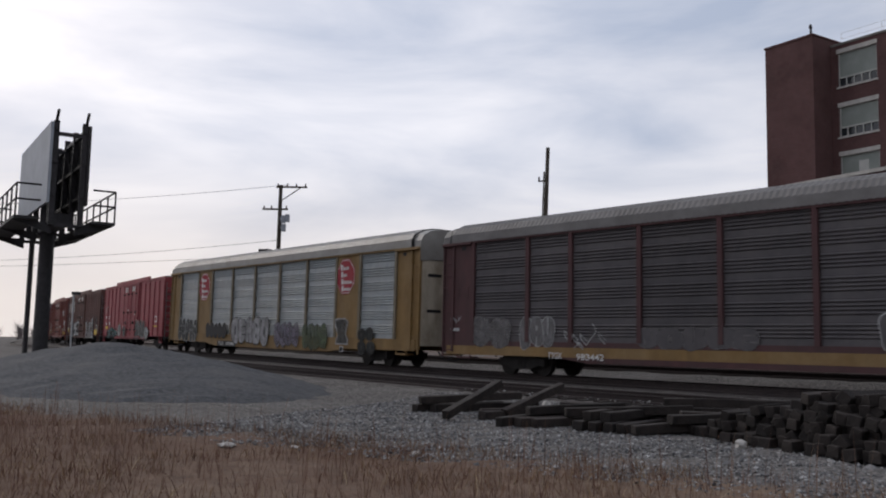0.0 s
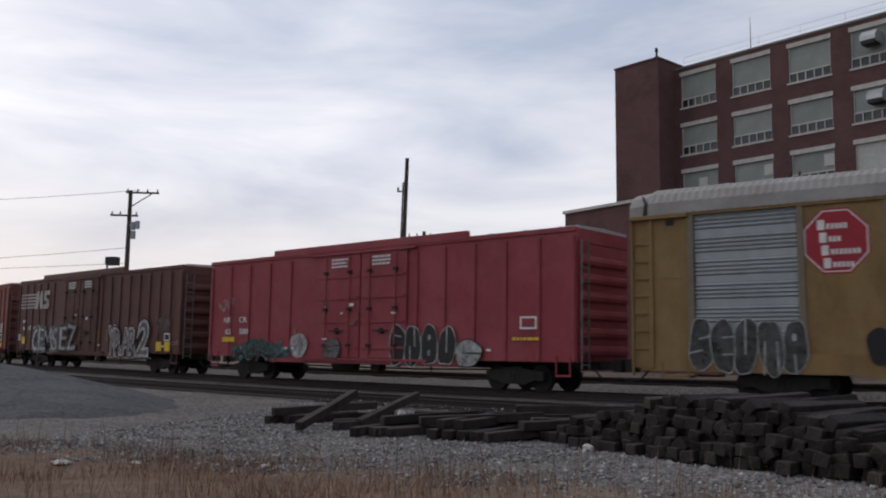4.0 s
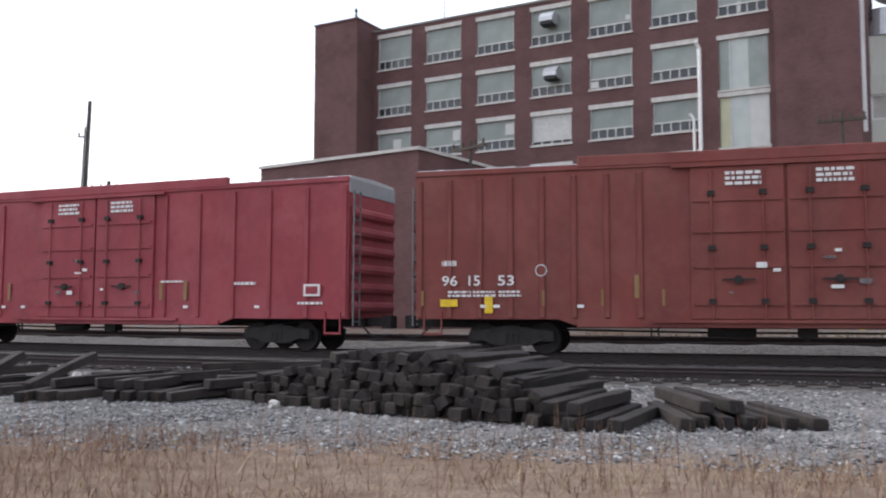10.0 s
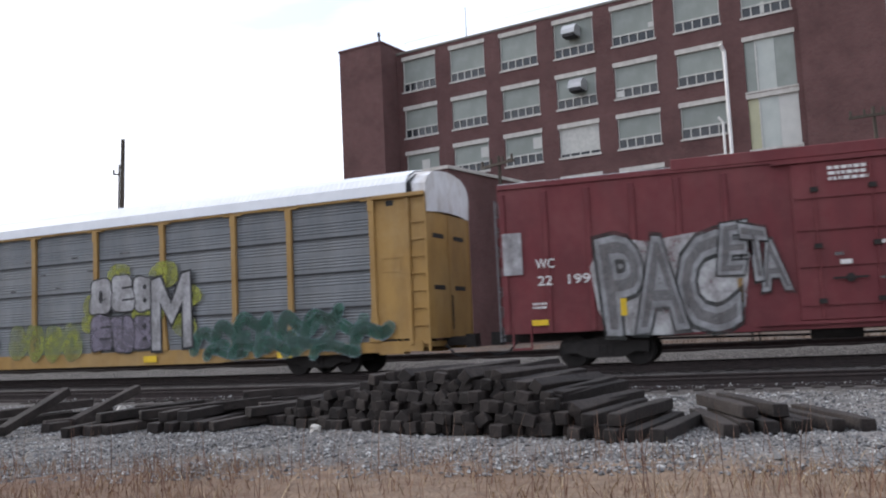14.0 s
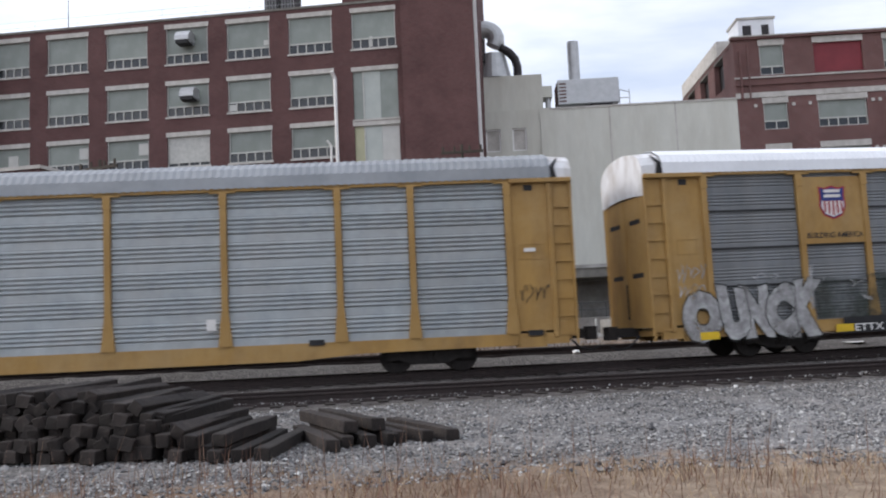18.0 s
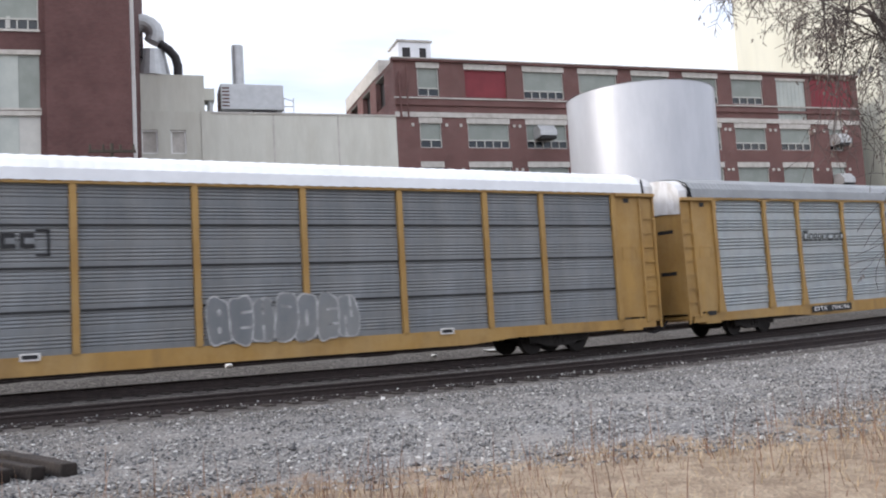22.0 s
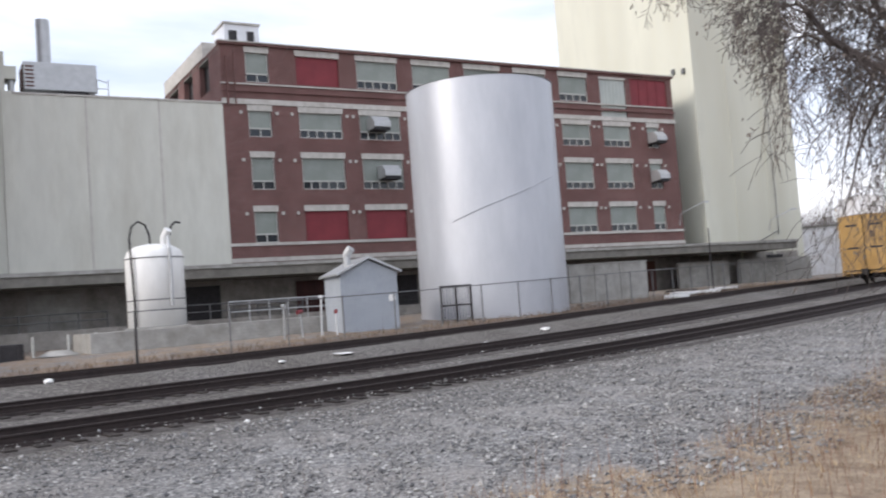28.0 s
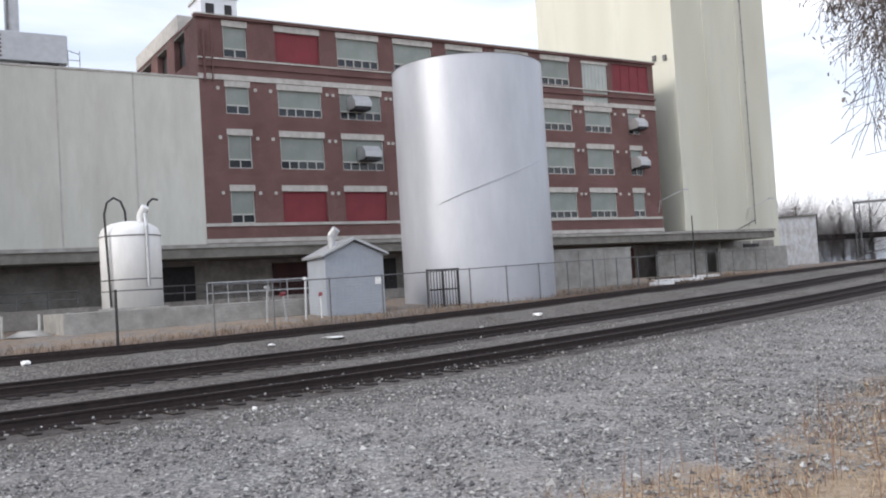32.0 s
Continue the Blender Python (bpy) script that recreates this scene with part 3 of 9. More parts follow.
for zz, off, w in ((RAIL_Z, 0.7175, 1.5), (NEAR_Z, NEAR_OFF, 1.35)):
    strip("ballast", [(off - w - 0.3, -0.4), (off - w, -0.23), (off + w, -0.23), (off + w + 0.5, -0.5)], M_BALLAST, -150, 240, 1.0, zz, "bed of grey crushed ballast under the rails", "ballast", "structure")


def make_sleepers():
    bm = bmesh.new()
    bx(bm, -0.11, 0.11, -1.3, 1.3, -0.1, 0.05)
    me = mesh_of("sleeper", bm, M_TIE)
    for zz, off, x0, x1 in ((NEAR_Z, NEAR_OFF, -8, 50), (RAIL_Z, 0.7175, 2, 45)):
        bed = thing("sleeper_row", label="row of dark creosoted wooden sleepers under the rails", category="sleepers", kind="structure")
        x = x0
        while x < x1:
            nx, ny = np.interp(x, CX, NX), np.interp(x, CX, NY)
            ob = new("sleeper", me)
            ob.parent = bed
            ob.matrix_basis = pose(x + nx * off, np.interp(x, CX, CY) + ny * off, zz - 0.25, 0, 0, math.degrees(math.atan2(-nx, ny)) + random.uniform(-1.5, 1.5))
            x += 0.53


# ---- the brick factory by the tracks, seen beyond the train ----
def window_meshes(w, h, blind, cells, low=0.85, lint=0.3):
    """Shared meshes for a window w wide and h high, its lower left front corner at the origin; y runs inwards."""
    out = {}
    bm = bmesh.new()
    bx(bm, 0, w, 0.16, 0.22, low, h - lint + 0.04)
    out["infill_panel"] = mesh_of("infill_panel", bm, blind)
    bm = bmesh.new()
    bx(bm, -0.06, w + 0.06, -0.03, 0.2, h - lint, h)
    out["lintel"] = mesh_of("lintel", bm, M_STONE)
    bm = bmesh.new()
    bx(bm, -0.08, w + 0.08, -0.07, 0.2, -0.12, 0.0)
    out["sill"] = mesh_of("sill", bm, M_STONE)
    bm = bmesh.new()
    bx(bm, 0, w, 0.17, 0.21, 0.02, low)
    out["pane"] = mesh_of("pane", bm, M_DARKGLASS)
    bm = bmesh.new()
    for i in range(cells + 1):
        x = min(max(w * i / cells, 0.035), w - 0.035)
        bx(bm, x - 0.035, x + 0.035, 0.08, 0.15, 0.0, low)
    bx(bm, 0, w, 0.085, 0.145, low - 0.05, low + 0.05)
    bx(bm, 0, w, 0.085, 0.145, 0, 0.07)
    bx(bm, 0.02, 0.08, 0.085, 0.145, low, h - 0.3)
    bx(bm, w - 0.08, w - 0.02, 0.085, 0.145, low, h - 0.3)
    out["window_frame"] = mesh_of("window_frame", bm, M_FRAME)
    return out


def put_window(bld, kit, u, z, label=""):
    head = part("window", kit["infill_panel"], None, bld, label, at=(u, 0, z))
    for n in ("lintel", "sill", "pane", "window_frame"):
        if n in kit:
            part(n, kit[n], None, head)
    return head


def wall_with_holes(bm, u0, u1, z0, z1, holes, thick=0.4):
    """A wall in x and z, its face at y = 0, cut by rectangular holes (x0, x1, z0, z1)."""
    us = sorted({u0, u1, *[h[0] for h in holes], *[h[1] for h in holes]})
    zs = sorted({z0, z1, *[h[2] for h in holes], *[h[3] for h in holes]})
    us = [u for u in us if u0 <= u <= u1]
    zs = [z for z in zs if z0 <= z <= z1]
    for j in range(len(zs) - 1):
        for i in range(len(us) - 1):
            cu, cz = (us[i] + us[i + 1]) / 2, (zs[j] + zs[j + 1]) / 2
            if not any(h[0] < cu < h[1] and h[2] < cz < h[3] for h in holes):
                bx(bm, us[i], us[i + 1], 0, thick, zs[j], zs[j + 1])
    bmesh.ops.remove_doubles(bm, verts=bm.verts[:], dist=0.001)


A_POSE = pose(0.3, 66.6, 0, 0, 0, -34.2)
E_POSE = pose(47.5, 43.9, 0, 0, 0, -30.2)


def hood(parent, u, z, w=1.3, k=1.0):
    """A sloping sheet-metal ventilation hood that stands out of a window."""
    bm = bmesh.new()
    extrude_yz(bm, [(0.1, 0.0), (0.1, 1.15 * k), (-0.9 * k, 1.15 * k), (-1.45 * k, 0.6 * k), (-1.45 * k, 0.12), (-1.2 * k, 0.0)], u, u + w)
    h = part("vent_hood", bm, M_GALV, parent, "pale sheet-metal ventilation hood", at=(0, 0, z))
    bm = bmesh.new()
    bx(bm, u + 0.06, u + w - 0.06, -1.42 * k, -0.15, -0.12, 0.08)
    part("hood_mouth", bm, M_BLACK, h)
    return h


def building_a():
    b = thing("factory_building", A_POSE, "six-storey dark red brick factory with boarded grey windows", "building")
    rows = [(22.55, 2.7), (18.73, 2.4), (15.3, 2.3), (11.75, 2.3), (8.2, 2.3)]
    U0, PITCH, WIDE = 0.28, 4.155, 2.88
    holes = []
    for i in range(7):
        for r, (top, h) in enumerate(rows):
            if i == 6 and r > 0:
                continue
            holes.append((U0 + PITCH * i, U0 + PITCH * i + WIDE, top - h, top))
    tall = ((15.25, 18.66), (11.72, 15.1), (8.2, 11.57))
    holes += [(25.2, 28.1, z0, z1) for z0, z1 in tall]
    bm = bmesh.new()
    wall_with_holes(bm, -0.25, 28.45, 0.9, 22.82, holes)
    part("wall", bm, M_BRICK_A, b)
    box_part("core", M_DARKMETAL, b, 0, 28.4, 0.45, 15, 0.9, 22.7)
    box_part("roof", M_CANOPY, b, -0.2, 28.4, 0.42, 16, 22.72, 22.84)
    box_part("parapet_coping", M_CANOPY, b, -0.25, 28.45, -0.06, 0.42, 22.82, 22.97)
    kit = {}
    for r, (top, h) in enumerate(rows):
        kit[r] = window_meshes(WIDE, h, M_BLIND, 5, 0.66)
    pale = window_meshes(WIDE, 2.3, M_FRAME, 4, 0.3)
    for i in range(7):
        for r, (top, h) in enumerate(rows):
            if i == 6 and r > 0:
                continue
            k = pale if (i == 3 and r == 2) else kit[r]
            put_window(b, k, U0 + PITCH * i, top - h)
    for i, r, u0, u1, z0, z1 in ((0, 2, 0.46, 0.7, 0.35, 0.66), (1, 2, 0.76, 0.97, 0.42, 0.74), (2, 2, 0.75, 0.97, 0.42, 0.76), (4, 0, 0.86, 0.97, 0.3, 0.42), (6, 0, 0.4, 0.47, 0.05, 0.3), (4, 1, 0.02, 0.2, 0.05, 0.22)):
        z, hh = rows[r][0] - rows[r][1], rows[r][1]
        box_part("odd_pane", M_GREYPANE, b, U0 + PITCH * i + u0 * WIDE, U0 + PITCH * i + u1 * WIDE, 0.1, 0.16, z + z0 * hh, z + z1 * hh, "single paler replacement pane")
    for z0, z1 in tall:
        tint = (M_BLIND, M_PALEPANE, M_BLIND) if z0 > 15 else (M_YELPANE, M_PALEPANE, M_GREYPANE)
        hd = box_part("tall_window", tint[0], b, 25.2, 25.85, 0.14, 0.2, z0, z1 - 0.28)
        box_part("infill_panel", tint[1], hd, 25.85, 26.95, 0.12, 0.2, z0, z1 - 0.28)
        box_part("infill_panel", tint[2], hd, 26.95, 28.1, 0.14, 0.2, z0, z1 - 0.28)
        box_part("lintel", M_STONE, hd, 25.12, 28.18, -0.03, 0.2, z1 - 0.28, z1)
        box_part("sill", M_STONE, hd, 25.12, 28.18, -0.06, 0.2, z0 - 0.12, z0)
        box_part("mullion", M_FRAME, hd, 25.82, 25.9, 0.06, 0.19, z0, z1 - 0.28)
    # left tower, which stands 2 m forward
    t = box_part("corner_tower", M_BRICK_A, b, -4.14, -0.25, -2.0, 9, 0.9, 23.34)
    box_part("coping", M_BRICK_A, t, -4.2, -0.19, -2.06, 9.1, 23.34, 23.47)
    bm = bmesh.new()
    cyl(bm, (-0.5, -1.8, 23.47), (-0.5, -1.8, 23.95), 0.09, 0.07, 8)
    cyl(bm, (-0.5, -1.8, 23.95), (-0.42, -1.95, 24.15), 0.13, 0.09, 8)
    part("roof_vent", bm, M_DARKMETAL, t)
    # stair tower on the other side, taller than the roof
    t = box_part("stair_tower", M_BRICK_A, b, 28.5, 33.1, -0.35, 11, 0.9, 31.5)
    box_part("stair_tower_head", M_BRICK_A, b, 24.55, 28.5, 0.6, 11, 22.84, 31.5)
    bm = bmesh.new()
    bx(bm, 33.1, 33.3, 0.2, 0.4, 12, 31)
    part("downpipe", bm, M_WHITE, b)
    for u in (29.6, 31.2):
        box_part("wall_vent", M_FRAME, b, u, u + 0.35, -0.42, -0.35, 25.2 - (u - 29.6) * 0.6, 25.6 - (u - 29.6) * 0.6)
    # roof rail, aerial, air handler
    bm = bmesh.new()
    for i in range(9):
        cyl(bm, (0.4 + i * 3.0, 0.3, 22.9), (0.4 + i * 3.0, 0.3, 23.75), 0.012, n=5)
    for z in (23.35, 23.75):
        cyl(bm, (0.4, 0.3, z), (24.4, 0.3, z), 0.01, n=5)
    part("roof_railing", bm, M_GALV, b)
    bm = bmesh.new()
    cyl(bm, (5.4, 1.0, 22.8), (5.4, 1.0, 25.6), 0.035, 0.018, 6)
    part("aerial", bm, M_DARKMETAL, b)
    for u, y0, y1, top in ((19.2, 1.0, 3.2, 24.75), (20.2, 1.2, 3.0, 24.7)):
        unit = box_part("air_handler", M_DARKMETAL, b, u, u + 0.97, y0, y1, 22.84, top, bevel=0.02)
        for k in range(4):
            box_part("louvre", M_FENCE, unit, u + 0.1 + 0.2 * k, u + 0.2 + 0.2 * k, y0 - 0.03, y0, 23.2, 24.5)
    hood(b, 13.75, 21.05, 0.95, 0.66)
    hood(b, 14.0, 17.3, 0.95, 0.66)
    # white flue that climbs the wall
    bm = bmesh.new()
    cyl(bm, (24.15, -0.45, 5.7), (24.15, -0.45, 17.9), 0.11, n=10)
    cyl(bm, (24.15, -0.45, 17.9), (24.0, -0.75, 18.3), 0.11, n=10)
    part("flue", bm, M_WHITE, b)
    bm = bmesh.new()
    cyl(bm, (23.75, -0.4, 5.6), (23.75, -0.4, 13.6), 0.08, n=8)
    cyl(bm, (23.75, -0.4, 13.6), (23.55, -0.6, 13.9), 0.08, n=8)
    part("flue", bm, M_WHITE, b)
    return b


def building_low():
    """A low brick annexe in front of the corner tower."""
    b = thing("brick_annexe", pose(-5.94, 49.3, 0, 0, 0, -38.6), "low dark red brick annexe with a pale coping", "building")
    box_part("wall", M_BRICK_A, b, 0, 10.55, 0, 8, 0.9, 9.5)
    box_part("coping", M_STONE, b, -0.1, 10.65, -0.1, 8.1, 9.5, 9.66)
    return b


def building_e():
    b = thing("brick_mill", E_POSE, "four-storey red brick mill with pale stone bands", "building")
    cols = [(0.38, 1.66), (4.06, 3.3), (8.75, 3.35), (13.4, 3.35), (18.05, 3.35), (22.75, 3.2), (27.3, 3.02), (31.74, 3.02), (36.7, 1.42)]
    rows = [(20.7, 2.5), (16.62, 2.24), (13.37, 2.65), (9.61, 2.57)]
    red = {(0, 1), (3, 1), (3, 2)}
    holes = []
    for r, (top, h) in enumerate(rows):
        for c, (u, w) in enumerate(cols):
            if r or c < 7:
                holes.append((u, u + w, top - h, top))
    holes += [(31.7, 34.6, 17.0, 20.5), (35.15, 39.45, 18.12, 20.5)]
    bm = bmesh.new()
    wall_with_holes(bm, -1.35, 40.1, 4.6, 20.85, holes)
    part("wall", bm, M_BRICK_E, b)
    bm = bmesh.new()
    wall_with_holes(bm, 0, 16, 0.9, 20.85, [(2 + 4.5 * i, 4.6 + 4.5 * i, t - h, t) for i in range(3) for t, h in rows[:2]])
    e = part("end_wall", bm, M_BRICK_E, b)
    e.matrix_basis = pose(-1.35, 16.4, 0, 0, 0, -90)
    box_part("core", M_DARKMETAL, b, -0.9, 40.0, 0.45, 16, 0.95, 20.4)
    box_part("roof", M_CANOPY, b, -1.35, 40.1, 0.3, 16.4, 20.5, 20.62)
    box_part("cornice", M_BRICK_E, b, -1.5, 40.2, -0.2, 0.3, 20.74, 20.9)
    box_part("coping", M_STONE, b, -1.55, 40.25, -0.26, 0.4, 20.9, 20.98)
    for z, hgt in ((16.63, 0.36), (6.85, 0.2), (5.75, 0.28), (18.0, 0.1)):
        box_part("stone_band", M_STONE, b, -1.4, 40.15, -0.08, 0.05, z, z + hgt)
    box_part("brick_band", M_BRICK_E, b, -1.42, 40.17, -0.12, 0.05, 17.5, 17.7)
    kits = {}
    for r, (top, h) in enumerate(rows):
        for c, (u, w) in enumerate(cols):
            if r == 0 and c > 6:
                continue
            is_red = (r, c) in red
            key = (round(w, 2), h, is_red)
            if key not in kits:
                kits[key] = window_meshes(w, h, M_REDPANEL if is_red else M_BLIND, max(2, int(w / 0.62)), 0.6 if not is_red else 0.05, 0.42)
                if is_red:
                    kits[key] = {n: kits[key][n] for n in ("infill_panel", "lintel")}
                else:
                    kits[key].pop("sill")
            put_window(b, kits[key], u, top - h)
    p = box_part("tall_panel", M_PALEPANE, b, 31.7, 34.6, 0.1, 0.16, 17.0, 20.3, "tall pale ribbed infill panel")
    for k in range(7):
        box_part("batten", M_PALEPANE, p, 32.05 + 0.4 * k, 32.1 + 0.4 * k, 0.07, 0.1, 17.0, 20.3)
    box_part("lintel", M_STONE, p, 31.64, 34.66, -0.03, 0.2, 20.3, 20.5)
    p = box_part("infill_panel", M_REDPANEL, b, 35.15, 39.45, 0.1, 0.16, 18.12, 20.5, "wide red painted infill panel")
    for k in range(3):
        box_part("batten", M_REDPANEL, p, 36.2 + 1.05 * k, 36.28 + 1.05 * k, 0.06, 0.1, 18.12, 20.5)
    # piers and the small stone blocks on them
    bmk = bmesh.new()
    bx(bmk, 0, 0.2, -0.08, 0.02, 0, 0.22)
    blk = mesh_of("stone_block", bmk, M_STONE)
    for u, w in cols:
        for z in (15.95, 12.65, 8.95):
            part("stone_block", blk, None, b, at=(u - 0.62, 0, z))
            part("stone_block", blk, None, b, at=(u + w + 0.3, 0, z))
    hood(b, 9.35, 15.05, 1.35, 0.82)
    hood(b, 9.95, 11.45, 1.35, 0.82)
    hood(b, 36.75, 14.75, 1.15, 0.82)
    hood(b, 36.75, 11.35, 1.15, 0.82)
    # white lift hut and pale return on the roof
    h = box_part("roof_hut", M_ROOFWHITE, b, -0.25, 2.3, 2.3, 4.9, 20.62, 22.95)
    box_part("hut_roof", M_STONE, h, -0.35, 2.4, 2.2, 5.0, 22.95, 23.1)
    box_part("louvre", M_DARKMETAL, h, 1.4, 1.9, 2.24, 2.3, 21.4, 22.5)
    box_part("louvre", M_DARKMETAL, h, 0.05, 0.65, 2.24, 2.3, 21.4, 22.5)
    box_part("side_parapet", M_STONE, b, -1.42, -0.3, 4.0, 16, 20.86, 22.0, "pale parapet along the end wall")
    bm = bmesh.new()
    cyl(bm, (-0.45, -0.15, 16.5), (-0.45, -0.15, 20.4), 0.06, n=8)
    cyl(bm, (-1.0, -0.15, 16.5), (-1.0, -0.15, 19.9), 0.09, n=8)
    part("downpipe", bm, M_BRICK_E, b)
    return b


def building_beige():
    b = thing("cream_annexe", E_POSE, "cream painted concrete annexe with panel joints", "building")
    holes = [(-18.75, -17.7, 13.85, 15.45), (-16.9, -15.9, 13.85, 15.45), (-18.7, -17.6, 11.85, 12.4), (-16.7, -15.6, 11.85, 12.4), (-18.4, -15.5, 8.2, 11.0), (-18.4, -17.7, 6.15, 7.05), (-16.4, -15.7, 6.15, 6.75)]
    bm = bmesh.new()
    wall_with_holes(bm, -19.8, -14.6, 4.6, 16.7, holes)
    wall_with_holes(bm, -14.6, -1.36, 4.6, 16.62, [])
    part("wall", bm, M_CREAM, b)
    for h in holes:
        big = h[1] - h[0] > 2
        dark = h[3] - h[2] < 1
        w = box_part("window", M_BLACK if dark else M_BLIND if big else M_STONE, b, h[0], h[1], 0.2, 0.26, h[2], h[3])
        if not dark:
            bm = bmesh.new()
            for x in ([h[0] + 0.06, (h[0] + h[1]) / 2, h[1] - 0.06] if big else [h[0] + 0.05, h[1] - 0.05]):
                bx(bm, x - 0.06, x + 0.06, 0.1, 0.19, h[2], h[3])
            bx(bm, h[0], h[1], 0.11, 0.185, h[2], h[2] + 0.1)
            bx(bm, h[0], h[1], 0.11, 0.185, h[3] - 0.1, h[3])
            if big:
                bx(bm, h[0], h[1], 0.12, 0.18, 9.6, 9.72)
            part("window_frame", bm, M_WHITE, w)
    for u in (-10.1, -5.6):
        box_part("panel_joint", M_STONE, b, u - 0.05, u + 0.05, -0.025, 0.01, 4.7, 16.62)
    box_part("pier", M_CREAM, b, -14.9, -14.3, -0.1, 0.02, 4.7, 16.75)
    box_part("upper_block", M_CREAM, b, -19.8, -14.62, 0.4, 8, 16.7, 19.32)
    box_part("core", M_CONC, b, -19.7, -1.4, 0.45, 12, 0.95, 16.5)
    box_part("roof_edge", M_STONE, b, -14.6, -1.36, -0.06, 0.4, 16.62, 16.74)
    # rooftop plant
    h = box_part("roof_plant", M_GALV, b, -13.45, -9.11, 1.5, 4.0, 17.3, 19.12, bevel=0.05)
    box_part("plant_base", M_DARKMETAL, h, -11.2, -9.6, 1.6, 3.8, 16.5, 17.3)
    bm = bmesh.new()
    for i in range(6):
        bx(bm, -13.51, -13.45, 1.7, 3.8, 17.5 + i * 0.26, 17.63 + i * 0.26)
        bx(bm, -13.35, -12.85, 1.47, 1.5, 17.5 + i * 0.25, 17.6 + i * 0.25)
    part("louvre", bm, M_CARBROWN, h)
    bm = bmesh.new()
    cyl(bm, (-12.1, 2.6, 19.12), (-12.1, 2.6, 22.15), 0.42, n=20)
    part("chimney", bm, M_GALV, h)
    bm = bmesh.new()
    cyl(bm, (-9.1, 1.6, 17.0), (-9.1, 1.6, 18.2), 0.03, n=6)
    cyl(bm, (-8.4, 1.6, 17.0), (-8.4, 1.6, 18.2), 0.03, n=6)
    cyl(bm, (-9.1, 1.6, 18.2), (-8.4, 1.6, 18.0), 0.03, n=6)
    cyl(bm, (-9.1, 1.6, 17.6), (-8.4, 1.6, 17.6), 0.03, n=6)
    part("roof_ladder", bm, M_GALV, h)
    # big sheet-metal duct and cyclone against the stair tower
    def arc(cx, cz, r, a0, a1, y, n=9):
        return [(cx + r * math.cos(math.radians(a0 + (a1 - a0) * k / n)), y, cz + r * math.sin(math.radians(a0 + (a1 - a0) * k / n))) for k in range(n + 1)]

    def pipe(name, pts, r, m, parent):
        bm = bmesh.new()
        sweep(bm, pts, r, 16)
        return part(name, bm, m, parent)
    bm = bmesh.new()
    cyl(bm, (-17.9, 1.5, 19.32), (-17.9, 1.5, 21.2), 1.25, 0.85, 20)
    cy = part("cyclone", bm, M_GALV, b, "dull sheet-metal cyclone with curved ducts")
    pipe("duct", arc(-18.5, 22.3, 0.85, 170, -35, 1.5), 0.62, M_GALV, cy)
    pipe("outlet", [(-17.4, 1.0, 21.6), (-16.8, 1.0, 21.2), (-16.4, 1.0, 20.7), (-16.25, 1.0, 20.1), (-16.25, 1.0, 19.3)], 0.3, M_DARKMETAL, cy)
    for x in (-19.3, -18.6):
        box_part("stay", M_DARKMETAL, cy, x, x + 0.1, 0.7, 0.8, 19.32, 22.3)
    for z in (20.5, 21.3, 22.0):
        box_part("stay", M_DARKMETAL, cy, -19.3, -18.5, 0.7, 0.78, z, z + 0.08)
    box_part("duct_support", M_DARKMETAL, b, -19.3, -18.9, 1.0, 1.4, 19.32, 21.5)
    box_part("vent_box", M_CREAM, b, -14.7, -13.9, 1.0, 2.5, 17.8, 18.6)
    bm = bmesh.new()
    cyl(bm, (-14.2, 1.4, 17.0), (-14.2, 1.4, 17.9), 0.2, n=10)
    part("vent_pipe", bm, M_GALV, b)
    return b


def building_silo():
    b = thing("grain_elevator", E_POSE, "tall cream concrete elevator tower with rust streaks", "building")
    c = box_part("tower", M_CREAM2, b, 43.0, 56.0, 0.0, 19.6, 0.9, 36.2)
    for u in (47.2, 51.7):
        box_part("wall_joint", M_CREAM2, b, u - 0.09, u + 0.09, -0.06, 0.02, 1, 36.1)
    bm = bmesh.new()
    cyl(bm, (52.45, -0.12, 6.2), (52.45, -0.12, 34), 0.04, n=6)
    cyl(bm, (52.45, -0.12, 6.6), (49.9, -0.12, 5.7), 0.05, n=6)
    for i in range(11):
        bx(bm, 52.38, 52.52, -0.16, 0.0, 8 + 2 * i, 8.06 + 2 * i)
    part("conduit", bm, M_FENCE, b)
    for u, z in ((51.2, 7.6), (39.6, 8.4)):
        bm = bmesh.new()
        cyl(bm, (u, -0.05, z - 1.0), (u, -0.3, z), 0.05, n=6)
        cyl(bm, (u, -0.3, z), (u + 1.6, -1.6, z + 0.9), 0.045, n=6)
        arm = part("lamp_arm", bm, M_GALV, b, "thin swan-neck wall lamp")
        box_part("lamp_head", M_GALV, arm, u + 1.5, u + 2.1, -1.75, -1.5, z + 0.82, z + 0.96)
    box_part("roof_edge", M_CANOPY, b, 42.8, 56.2, -0.2, 19.8, 36.2, 36.55)
    for i in range(3):
        box_part("wall_vent", M_FENCE, b, 42.8, 43.01, 0.9 + i * 1.3, 1.25 + i * 1.3, 21.7 + 0.25 * (i % 2), 22.2 + 0.25 * (i % 2))
    return b


